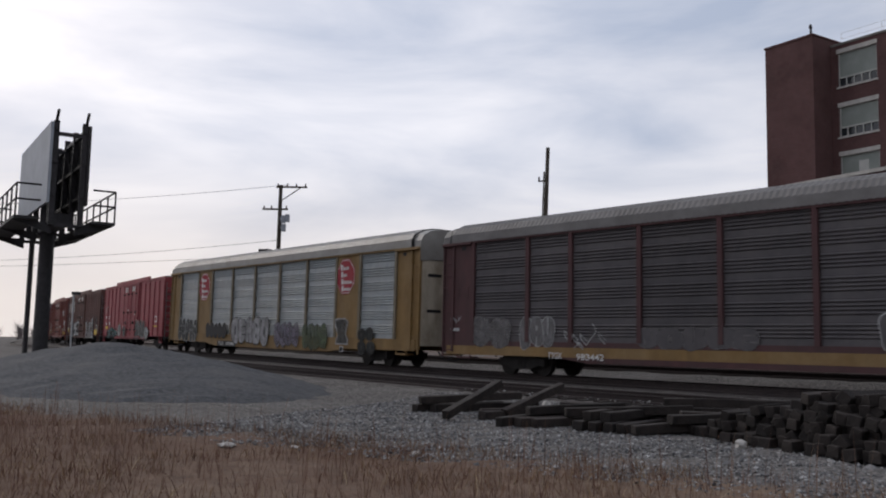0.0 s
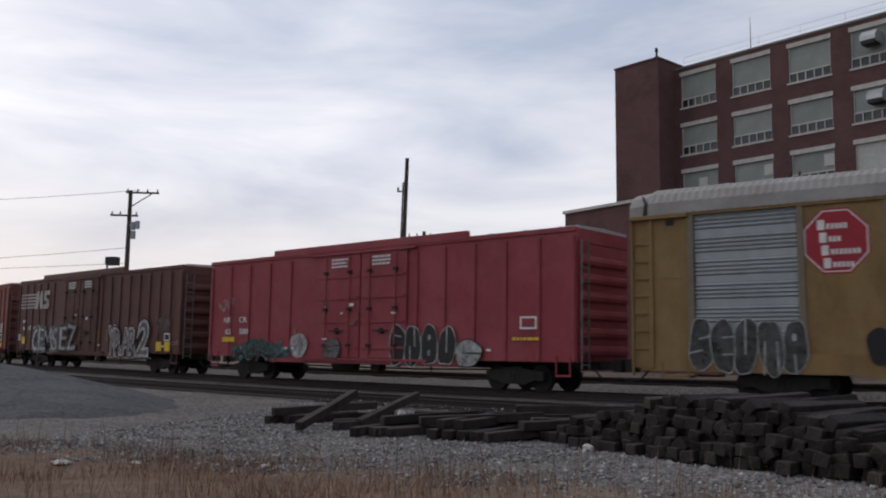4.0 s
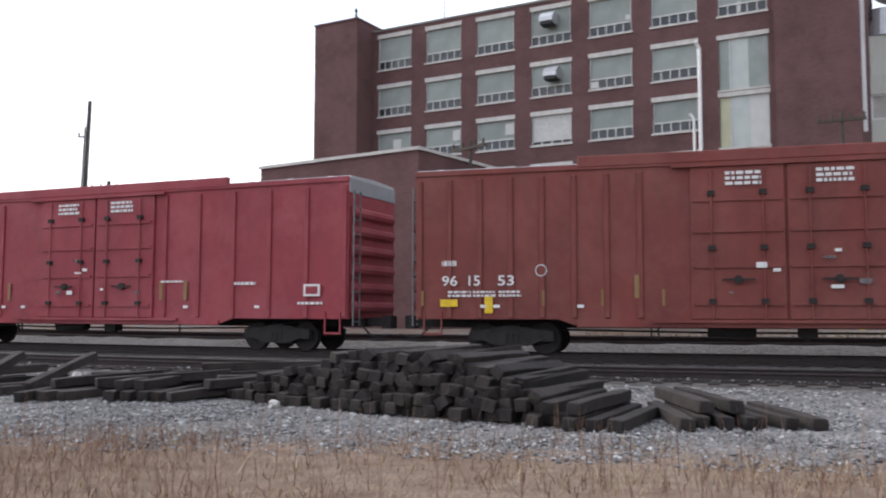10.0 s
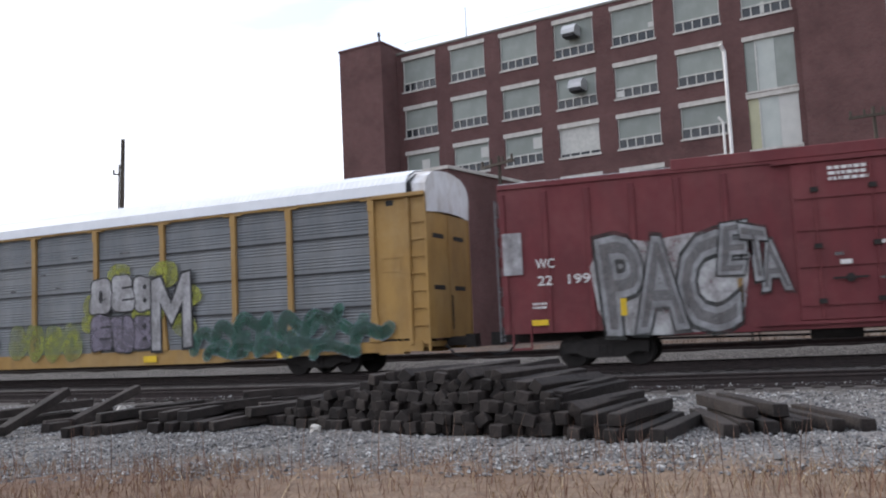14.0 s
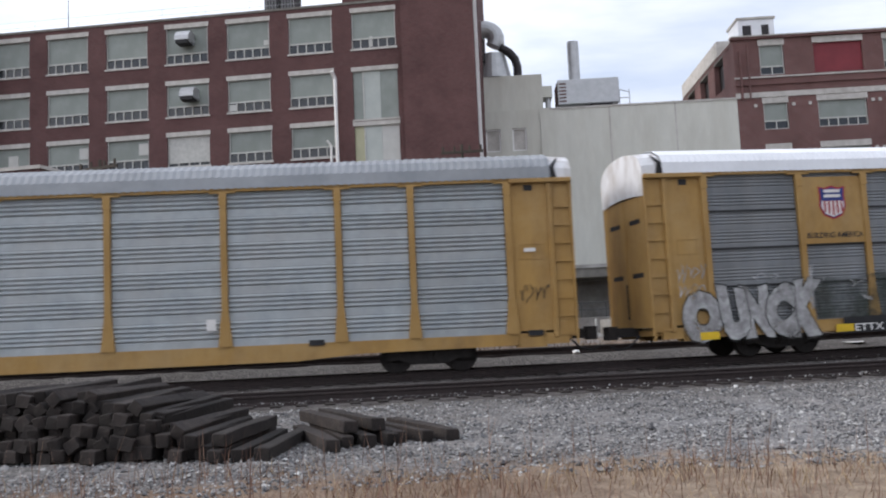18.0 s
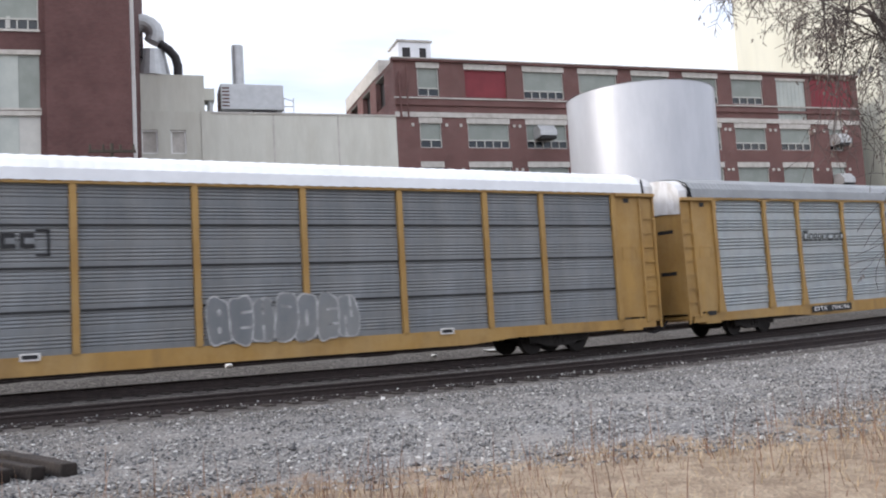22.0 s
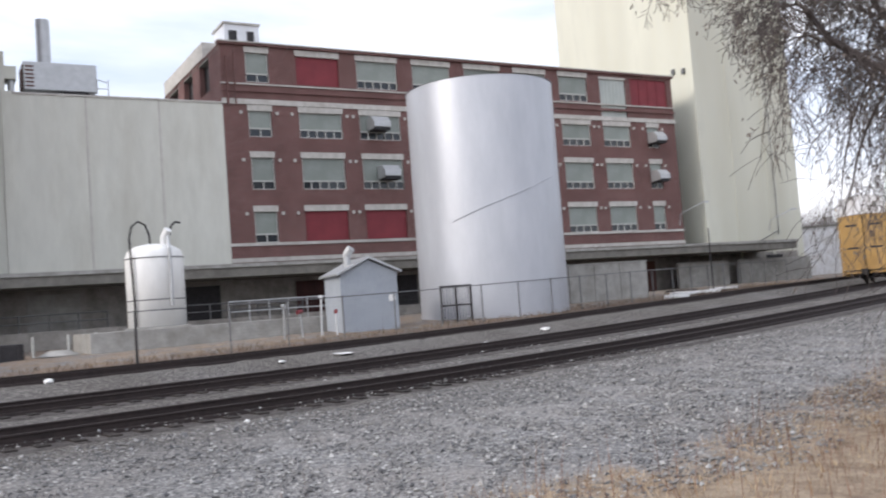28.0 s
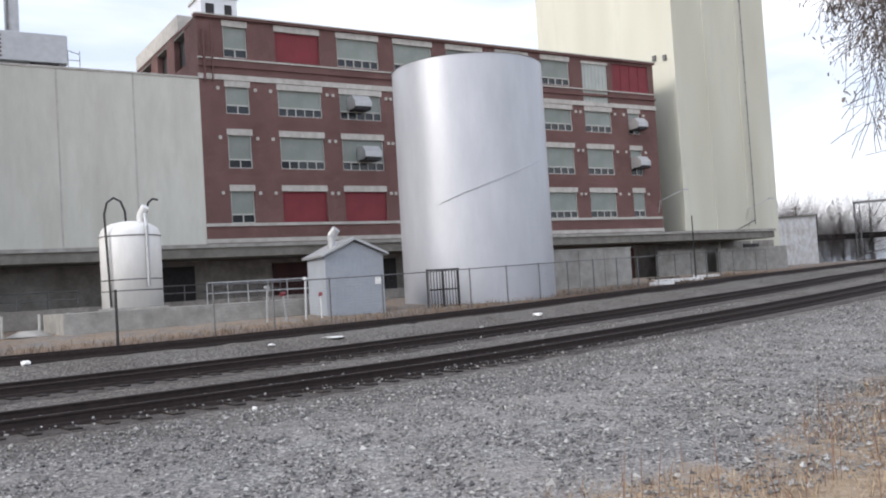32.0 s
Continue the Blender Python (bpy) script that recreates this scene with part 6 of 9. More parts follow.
def grow(L, rng, p, d, length, r, level, droop):
    steps = 5 if level < 3 else 3
    pts, rad = [p.copy()], [r]
    q, dd = p.copy(), d.normalized()
    for i in range(steps):
        wob = Vector((rng.gauss(0, 1), rng.gauss(0, 1), rng.gauss(0, 1))) * (0.13 + 0.07 * level)
        dd = (dd + wob * 0.55 + Vector((0, 0, (0.10 if level < 2 else -0.13 * droop)))).normalized()
        q = q + dd * length / steps
        pts.append(q.copy())
        rad.append(max(r * (1 - 0.62 * (i + 1) / steps), 0.0042))
    L.tube(pts, rad, (8, 6, 5, 4, 3, 3)[level])
    if level >= 4:
        L.tips.append(pts[-1])
        return
    kids = (6, 6, 5, 5)[level]
    for k in range(kids):
        t = 0.25 + 0.75 * (k + rng.random()) / kids
        i = min(int(t * steps), steps - 1)
        f = t * steps - i
        base = pts[i].lerp(pts[i + 1], f)
        ax = (pts[i + 1] - pts[i]).normalized()
        side = ax.orthogonal().normalized()
        side.rotate(Matrix.Rotation(rng.uniform(0, 6.283), 3, ax))
        nd = ax * rng.uniform(0.35, 0.8) + side * rng.uniform(0.6, 1.0)
        grow(L, rng, base, nd, length * rng.uniform(0.42, 0.66), rad[i] * rng.uniform(0.4, 0.55), level + 1, droop)
    if level >= 1:
        grow(L, rng, pts[-1], dd, length * 0.5, rad[-1], level + 1, droop)


def make_tree(name, x, y, limbs, trunk_r, seed, label, seeds=True, droop=1.0, boughs=(), stem=((0, 0, -0.2), (0, 0.05, 0.6), (-0.05, 0.12, 1.5), (-0.1, 0.2, 2.4))):
    """A bare tree: a trunk, long boughs on given lines, and limbs that fork five times into twigs."""
    rng = random.Random(seed)
    t = thing(name, pose(x, y, float(ground_z(x, y))), label, "tree")
    T = Limbs()
    T.tube([Vector(p) for p in stem], [trunk_r * (1.4, 1.05, 0.95, 0.85)[i] for i in range(4)], 12)
    me = bpy.data.meshes.new("trunk")
    me.from_pydata(T.v, [], T.f)
    me.materials.append(M_BARK)
    part("trunk", me, None, t)
    L = Limbs()
    for line, r0, kids, size in boughs:
        line = [Vector(p) for p in line]
        n = len(line) - 1
        fine, rad = [], []
        for i in range(n * 4 + 1):
            k = min(i // 4, n - 1)
            p = line[k].lerp(line[k + 1], i / 4 - k) + Vector((rng.gauss(0, 1), rng.gauss(0, 1), rng.gauss(0, 1))) * 0.045
            fine.append(p)
            rad.append(r0 * (1 - 0.84 * i / (n * 4)))
        L.tube(fine, rad, 8)
        for k in range(kids):
            u = (0.16 + 0.84 * (k + rng.random()) / kids) * n * 4
            i = min(int(u), n * 4 - 1)
            ax = (fine[i + 1] - fine[i]).normalized()
            side = ax.orthogonal().normalized()
            side.rotate(Matrix.Rotation(rng.uniform(0, 6.283), 3, ax))
            hang = k % 2 == 0
            nd = ax * 0.5 + side * 0.7 + Vector((0, 0, -1.1 if hang else 0.15))
            grow(L, rng, fine[i].lerp(fine[i + 1], u - i), nd, (rng.uniform(1.2, 1.9) if hang else size * rng.uniform(0.6, 1.1)), max(rad[i] * rng.uniform(0.3, 0.5), 0.012), 2 if hang else 1, droop * (1.6 if hang else 1.0))
        grow(L, rng, fine[-1], fine[-1] - fine[-3], size * 0.9, rad[-1], 1, droop)
    foot = Vector(stem[-1])
    for z, d, length, r in limbs:
        grow(L, rng, foot + Vector((0, 0, z - 2.4)), Vector(d), length, r, 0, droop)
    me = bpy.data.meshes.new("crown")
    me.from_pydata(L.v, [], L.f)
    me.materials.append(M_BARK)
    part("crown", me, None, t, "bare branching crown")
    if seeds:
        rs = np.random.RandomState(seed)
        tips = [p for p in L.tips if rs.rand() < 0.09]
        verts, faces = [], []
        for p in tips:
            for k in range(rs.randint(2, 5)):
                c = np.array(p) + rs.normal(0, 0.05, 3) - np.array([0, 0, 0.05 * k])
                a = rs.uniform(0, 6.28)
                u = np.array([math.cos(a), math.sin(a), 0]) * 0.013
                dn = np.array([rs.normal(0, 0.02), rs.normal(0, 0.02), -0.05])
                k0 = len(verts)
                verts += [tuple(c - u), tuple(c + u), tuple(c + u * 0.6 + dn), tuple(c - u * 0.6 + dn)]
                faces.append((k0, k0 + 1, k0 + 2, k0 + 3))
        me = bpy.data.meshes.new("dead_foliage")
        me.from_pydata(verts, [], faces)
        me.materials.append(M_SEED)
        o = part("dead_foliage", me, None, t, "dry tan dead foliage")
        o["kind"] = "stuff"
    return t


make_tree("tree", 14.95, 0.15, [(2.3, (0.25, -0.1, 1.0), 3.4, 0.085), (2.1, (0.35, 0.6, 0.85), 2.8, 0.07), (2.2, (0.5, -0.7, 0.8), 2.8, 0.07), (2.3, (0.1, 0.25, 1.0), 3.2, 0.08), (2.2, (-0.3, -0.5, 0.9), 3.2, 0.1), (2.0, (0.1, -0.9, 0.75), 3.2, 0.1)], 0.17, 4, "bare grey-brown tree with dry tan seed clusters beside the track", boughs=[
    (((0.04, 0.15, 2.19), (-0.28, 0.77, 3.05), (-0.62, 1.37, 3.65), (-0.88, 1.95, 4.26), (-1.30, 2.69, 4.45), (-1.75, 3.30, 5.00), (-2.00, 3.60, 5.40), (-2.30, 4.05, 5.70)), 0.11, 30, 1.2),
    (((-0.88, 1.95, 4.26), (-0.74, 2.35, 4.90), (-0.72, 2.81, 5.55), (-0.72, 3.29, 6.25), (-0.72, 3.55, 6.80)), 0.075, 17, 1.4),
    (((-0.62, 1.37, 3.65), (-1.02, 1.45, 4.72), (-1.35, 1.71, 5.33), (-1.71, 2.09, 5.85), (-1.95, 2.35, 6.50)), 0.08, 18, 1.4),
    (((0.04, 0.15, 2.19), (0.23, -0.10, 3.59), (0.43, -0.16, 5.16), (0.54, 0.17, 6.22), (0.63, 0.38, 7.51)), 0.1, 24, 2.1),
    (((0.03, -0.01, 2.02), (-0.08, -0.58, 3.26), (-0.22, -1.02, 4.61), (-0.27, -1.51, 5.74), (-0.32, -1.87, 6.92)), 0.1, 24, 2.1),
    (((0.04, 0.15, 2.19), (0.55, 0.85, 3.24), (0.85, 1.75, 4.30), (0.95, 2.65, 5.20), (0.85, 3.25, 6.30)), 0.07, 18, 1.7)], stem=((0.05, -0.05, -0.3), (0.0, 0.0, 0.55), (-0.02, 0.1, 1.3), (-0.02, 0.2, 2.2)))


make_tree("tree", 17.6, -0.7, [(0.6, (-0.3, 0.9, 0.8), 3.4, 0.07), (0.7, (-0.7, 0.2, 1.0), 3.4, 0.07), (0.9, (0.2, 0.5, 1.0), 3.8, 0.07), (0.7, (-0.4, -0.5, 1.0), 3.2, 0.06), (0.8, (0.6, -0.2, 1.0), 3.2, 0.06), (0.9, (-0.2, -0.1, 1.0), 4.2, 0.08), (0.8, (0.0, 0.4, 1.0), 4.4, 0.08)], 0.13, 9, "smaller bare many-stemmed tree behind the first", True)


def make_hedge():
    """Leafless scrub along the outside of the bend."""
    rs = np.random.RandomState(31)
    verts, faces = [], []
    for k in range(230):
        x = rs.uniform(25, 120) if k < 150 else rs.uniform(70, 135)
        y = float(edge_y(x)) - rs.uniform(0.5, 9) - (x - 25) * 0.03
        h = rs.uniform(1.2, 3.6) * (1 + (x - 25) / 90) if k < 150 else rs.uniform(4.0, 7.5)
        for j in range(90):
            a = rs.uniform(0, 6.28)
            b0 = np.array([x + rs.normal(0, 0.35), y + rs.normal(0, 0.35), 0.0 + rs.uniform(0, 0.4) * h])
            tip = b0 + np.array([math.cos(a), math.sin(a), 0]) * rs.uniform(0.1, 0.45) * h + np.array([0, 0, rs.uniform(0.2, 0.6) * h])
            w = 0.006 + 0.0025 * h
            u = np.array([-math.sin(a), math.cos(a), 0]) * w
            k0 = len(verts)
            verts += [tuple(b0 - u), tuple(b0 + u), tuple(tip)]
            faces.append((k0, k0 + 1, k0 + 2))
    me = bpy.data.meshes.new("scrub")
    me.from_pydata(verts, [], faces)
    me.materials.append(M_BARK)
    tagged(new("scrub", me), "leafless grey-brown scrub along the bend", "scrub", kind="stuff")


make_hedge()


def make_woods():
    """Far leafless trees along the horizon."""
    rs = np.random.RandomState(14)
    verts, faces = [], []
    spots = []
    for k in range(420):
        a = math.radians(rs.uniform(79, 112))
        d = rs.uniform(170, 330)
        spots.append((math.sin(a) * d, math.cos(a) * d, rs.uniform(15, 25)))
    for k in range(120):
        a = math.radians(rs.uniform(-72, -38))
        d = rs.uniform(330, 480)
        spots.append((math.sin(a) * d, math.cos(a) * d, rs.uniform(5, 9)))
    for x, y, h in spots:
        for j in range(90):
            bx0 = np.array([x, y, rs.uniform(0, 0.5) * h])
            tip = bx0 + np.array([rs.normal(0, 0.2) * h, rs.normal(0, 0.2) * h, rs.uniform(0.2, 0.5) * h])
            w = 0.014 * h
            k0 = len(verts)
            verts += [tuple(bx0 - (w, 0, 0)), tuple(bx0 + (w, 0, 0)), tuple(tip)]
            faces.append((k0, k0 + 1, k0 + 2))
    me = bpy.data.meshes.new("far_woods")
    me.from_pydata(verts, [], faces)
    # distance haze is put into this colour, paler than the near bark
    me.materials.append(mat("haze_paled_twigs", (0.22, 0.19, 0.185), (0.16, 0.135, 0.13), 0.1, 0.95))
    tagged(new("far_woods", me), "far leafless grey-brown woods on the horizon, paled by painted-in haze", "woods", kind="stuff")


make_woods()


def make_thicket():
    """Bare undergrowth that closes the view behind the tree's foot."""
    rs = np.random.RandomState(57)
    n = 20000
    x = 15.6 + 11.4 * rs.rand(n) ** 1.4
    y = 0.2 - 0.21 * (x - 16) - rs.rand(n) ** 1.3 * 4.5
    lump = np.array([noise.noise(Vector((float(a) * 0.7, float(b) * 0.7, 8.0))) for a, b in zip(x, y)])
    h = rs.uniform(0.5, 1.0, n) * (2.1 + 1.8 * lump)
    keep = h > 0.4
    x, y, h = x[keep], y[keep], h[keep]
    up = rs.rand(len(x)) ** 2 * 1.3
    z = ground_z(x, y) + up * (rs.rand(len(x)) < 0.6)
    a = rs.uniform(0, 6.28, len(x))
    lean = rs.uniform(0.1, 0.55, len(x)) * h
    w = rs.uniform(0.006, 0.012, len(x))
    u = np.stack([-np.sin(a) * w, np.cos(a) * w, 0 * a], 1)
    base = np.stack([x, y, z - 0.05], 1)
    tip = base + np.stack([np.cos(a) * lean, np.sin(a) * lean, h * 0.75], 1)
    verts = np.stack([base - u, base + u, tip], 1).reshape(-1, 3)
    faces = np.arange(len(verts)).reshape(-1, 3)
    joined("thicket", verts, faces, island_mat("thicket_twigs", [(0.08, 0.062, 0.055), (0.13, 0.1, 0.088), (0.19, 0.15, 0.128), (0.1, 0.078, 0.068)]), "bare grey-brown thicket of thin stems behind the tree", "thicket")


make_thicket()

# ---- poles, billboard and yard things ----
def make_poles():
    t = thing("utility_pole", pose(-16.3, 52, 0, 0, 1.5, 0), "bare weathered wooden pole beyond the tracks", "pole")
    bm = bmesh.new()
    cyl(bm, (0, 0, 0.5), (0, 0, 13.7), 0.165, 0.115, 12)
    part("shaft", bm, M_POLE, t)
    bm = bmesh.new()
    cyl(bm, (-0.2, -0.05, 1.0), (-0.17, -0.05, 12.2), 0.05, n=8)
    part("conduit", bm, M_POLE, t)
    bm = bmesh.new()
    bx(bm, -0.55, -0.1, -0.05, 0.05, 11.6, 11.68)
    cyl(bm, (-0.5, 0, 11.68), (-0.5, 0, 11.9), 0.06, 0.05, 8)
    part("bracket", bm, M_DARKMETAL, t)

    t = thing("utility_pole", pose(-47.5, 70.3, 0, 0, 0, 20), "wooden utility pole with two crossarms and transformers", "pole")
    bm = bmesh.new()
    cyl(bm, (0, 0, 0.5), (0, 0, 16.2), 0.25, 0.17, 12)
    part("shaft", bm, M_POLE, t)
    for z, w, x in ((15.9, 2.9, 1.1), (13.8, 2.4, -0.4)):
        bm = bmesh.new()
        bx(bm, x - w / 2, x + w / 2, -0.28, -0.16, z, z + 0.16)
        arm = part("crossarm", bm, M_POLE, t)
        for k in range(4):
            bm = bmesh.new()
            xi = x - w / 2 + 0.15 + k * (w - 0.3) / 3
            cyl(bm, (xi, -0.22, z + 0.16), (xi, -0.22, z + 0.42), 0.08, 0.05, 8)
            part("insulator", bm, M_POLE, arm)
    bm = bmesh.new()
    sweep(bm, [(0, -0.2, 14.6), (1.9, -0.2, 15.9)], 0.05)
    part("brace", bm, M_POLE, t)
    for k, (dx, dz) in enumerate(((0.4, 0.9), (0.78, 1.0), (0.45, 0.1))):
        bm = bmesh.new()
        cyl(bm, (dx, -0.2, 11.7 + dz), (dx, -0.2, 12.4 + dz), 0.22, n=12)
        bx(bm, 0.1, dx, -0.24, -0.16, 12.0 + dz, 12.08 + dz)
        part("transformer", bm, M_SHED, t)
    # small pole tops that show over the cars
    t = thing("utility_pole", pose(-21.3, 75, 0, 0, 0, 5), "far utility pole with one crossarm", "pole")
    bm = bmesh.new()
    cyl(bm, (0, 0, 0.5), (0, 0, 12.5), 0.2, 0.15, 10)
    part("shaft", bm, M_POLE, t)
    bm = bmesh.new()
    bx(bm, -1.4, 1.4, -0.2, -0.08, 11.9, 12.05)
    for xi in (-1.3, -0.6, 0.6, 1.3):
        cyl(bm, (xi, -0.14, 12.05), (xi, -0.14, 12.3), 0.06, n=6)
    part("crossarm", bm, M_POLE, t)
    for x, y, h, rz in ((5.2, 44.5, 10.4, -48), (22.9, 41.05, 11.4, -25)):
        t = thing("utility_pole", pose(x, y, 0, 0, -1.5, rz), "weathered wooden utility pole with a crossarm beside the factory", "pole")
        bm = bmesh.new()
        cyl(bm, (0, 0, 0.7), (0, 0, h), 0.11, 0.085, 10)
        part("shaft", bm, M_POLE, t)
        bm = bmesh.new()
        bx(bm, -1.1, 1.1, -0.2, -0.1, h - 0.5, h - 0.36)
        part("crossarm", bm, M_POLE, t)
        for xi in (-1.0, -0.4, 0.4, 1.0):
            bm = bmesh.new()
            cyl(bm, (xi, -0.15, h - 0.36), (xi, -0.15, h - 0.1), 0.06, n=6)
            part("insulator", bm, M_POLE, t)
    # yard lamp and its thin arm
    t = thing("street_lamp", pose(-40.5, 57.5, 0, 0, 0, 0), "dark box lamp on a thin steel pole", "lamp")
    bm = bmesh.new()
    cyl(bm, (0, 0, 0.5), (0, 0, 8.3), 0.09, 0.07, 8)
    part("pole", bm, M_DARKMETAL, t)
    box_part("lamp_head", M_DARKMETAL, t, 0.0, 0.85, -0.3, 0.3, 8.0, 8.6)
    t = thing("street_lamp", pose(-46.0, 71.5, 0, 0, 0, 20), "curved arm street lamp beside a pole", "lamp")
    bm = bmesh.new()
    sweep(bm, [(0, 0, 0.5), (0, 0, 7.5), (0.4, 0, 8.6), (1.2, 0, 9.3)], 0.06)
    part("pole", bm, M_GALV, t)
    box_part("lamp_head", M_GALV, t, 1.1, 1.8, -0.15, 0.15, 9.2, 9.38)
    t = thing("street_lamp", pose(-68, 66, 0, 0, 0, 0), "far street lamp on a thin pole", "lamp")
    bm = bmesh.new()
    sweep(bm, [(0, 0, 0.5), (0, 0, 5.9)], 0.08)
    part("pole", bm, M_GALV, t)
    box_part("lamp_head", M_DARKMETAL, t, -0.1, 0.7, -0.2, 0.2, 5.7, 6.0)
    # overhead wires
    def wire(a, b, sag, name="overhead_wire"):
        bm = bmesh.new()
        a, b = Vector(a), Vector(b)
        pts = [a.lerp(b, i / 16) - Vector((0, 0, sag * 4 * (i / 16) * (1 - i / 16))) for i in range(17)]
        sweep(bm, pts, 0.022, 4)
        solid(name, bm, M_BLACK, "thin dark overhead wire", "wire", group="overhead wires")
    wire((-47.5, 70.3, 9.6), (-110, 66, 9.0), 0.4)
    wire((-47.5, 70.3, 11.0), (-110, 66, 9.9), 0.9)
    wire((-46.5, 70.3, 16.2), (-110, 66, 16.8), 1.0)


def make_billboard():
    b = thing("billboard", pose(-35.8, 32.7, 0, 0, 0, 146), "two-sided dark steel billboard on a single thick pole", "billboard")
    bm = bmesh.new()
    cyl(bm, (0, 0, 0), (0, 0, 7.2), 0.36, 0.34, 20)
    part("pole", bm, M_DARKMETAL, b)
    # two parallel faces, seen almost along their length
    box_part("face_panel", M_SHED, b, -4.6, 4.6, 0.72, 0.84, 7.6, 11.3, "pale grey blank face panel")
    box_part("face_panel", M_DARKMETAL, b, -4.6, 4.6, -0.92, -0.8, 7.6, 11.3, "dark back of the second face")
    for y0, y1 in ((0.46, 0.7), (-0.78, -0.54)):
        for x in (-4.4, -2.2, 0, 2.2, 4.4):
            box_part("upright", M_DARKMETAL, b, x - 0.1, x + 0.1, y0, y1, 6.6, 11.4)
        for z in (8.0, 9.5, 11.0):
            box_part("stringer", M_DARKMETAL, b, -4.6, 4.6, y0 + 0.05, y1 - 0.05, z - 0.08, z + 0.08)
    for x in (-4.4, 0, 4.4):
        for z in (6.6, 10.8):
            box_part("tie_beam", M_DARKMETAL, b, x - 0.08, x + 0.08, -0.54, 0.46, z - 0.08, z + 0.08)
    box_part("head_beam", M_DARKMETAL, b, -3.6, 3.6, -0.35, 0.35, 6.7, 7.25)
    for y in (1, -1):
        y0, y1 = sorted((y * 1.1, y * 2.15))
        c = box_part("catwalk", M_DARKMETAL, b, -4.8, 4.8, y0, y1, 6.75, 6.87)
        for x in (-4.2, 0, 4.2):
            bm = bmesh.new()
            extrude_yz(bm, [(y * 0.5, 6.2), (y * 2.15, 6.72), (y * 0.5, 6.72)], x - 0.06, x + 0.06)
            part("bracket", bm, M_DARKMETAL, c)
        bm = bmesh.new()
        for i in range(7):
            x = -4.8 + 9.6 * i / 6
            cyl(bm, (x, y * 2.1, 6.87), (x, y * 2.1, 8.3), 0.045, n=6)
        for z in (7.6, 8.3):
            cyl(bm, (-4.8, y * 2.1, z), (4.8, y * 2.1, z), 0.045, n=6)
            for x in (-4.8, 4.8):
                cyl(bm, (x, y * 1.1, z), (x, y * 2.1, z), 0.045, n=6)
        part("guard_rail", bm, M_DARKMETAL, b)
    for y in (0.6, -0.7):
        bm = bmesh.new()
        sweep(bm, [(-4.0, y, 10.9), (-4.9, y, 11.8)], 0.07)
        part("lamp_arm", bm, M_DARKMETAL, b)
    bm = bmesh.new()
    cyl(bm, (3.4, 0.2, 0), (3.4, 0.2, 7.0), 0.13, n=8)
    part("side_post", bm, M_DARKMETAL, b)


def make_white_tank():
    t = thing("white_tank", pose(31.9, 36.1, 0, 0, 0, -42), "white upright process tank with pipes on a concrete pad", "tank")
    bm = bmesh.new()
    prof = [(1.36, 1.95), (1.36, 5.3), (1.25, 5.6), (0.9, 5.82), (0.4, 5.93), (0.0, 5.95)]
    n = 32
    rows = [[bm.verts.new((r * math.cos(2 * math.pi * i / n), r * math.sin(2 * math.pi * i / n), z)) for i in range(n)] for r, z in prof[:-1]]
    for a, b in zip(rows, rows[1:]):
        for i in range(n):
            bm.faces.new((a[i], a[(i + 1) % n], b[(i + 1) % n], b[i]))
    bm.faces.new(rows[-1])
    bm.faces.new(rows[0][::-1])
    part("vessel", bm, M_WHITE, t, smooth=True)
    for z in (2.7, 3.2, 5.2):
        bm = bmesh.new()
        cyl(bm, (0, 0, z), (0, 0, z + 0.05), 1.385, n=32)
        part("band", bm, M_FENCE, t)
    for pts, r, nm, m in (([(0.5, -0.5, 5.6), (0.5, -0.55, 6.2), (0.7, -0.75, 6.55)], 0.19, "vent_pipe", M_WHITE), ([(0.7, -1.28, 2.9), (0.7, -1.28, 5.6), (0.65, -0.9, 6.2)], 0.08, "drain_pipe", M_GALV), ([(-0.95, -1.1, 2.0), (-1.08, -1.05, 6.2), (-0.95, -0.9, 6.75), (-0.65, -0.6, 7.0), (-0.35, -0.4, 6.85), (-0.18, -0.2, 6.4), (-0.15, 0, 5.85)], 0.05, "hose", M_DARKMETAL), ([(0.75, -0.5, 6.3), (0.85, -0.4, 6.75), (1.05, -0.3, 6.95), (1.3, -0.3, 6.9)], 0.05, "hose", M_BLACK)):
        bm = bmesh.new()
        sweep(bm, pts, r, 10)
        part(nm, bm, m, t)
    box_part("foot", M_CONC, t, -1.5, 1.5, -1.5, 1.5, 1.8, 1.95)


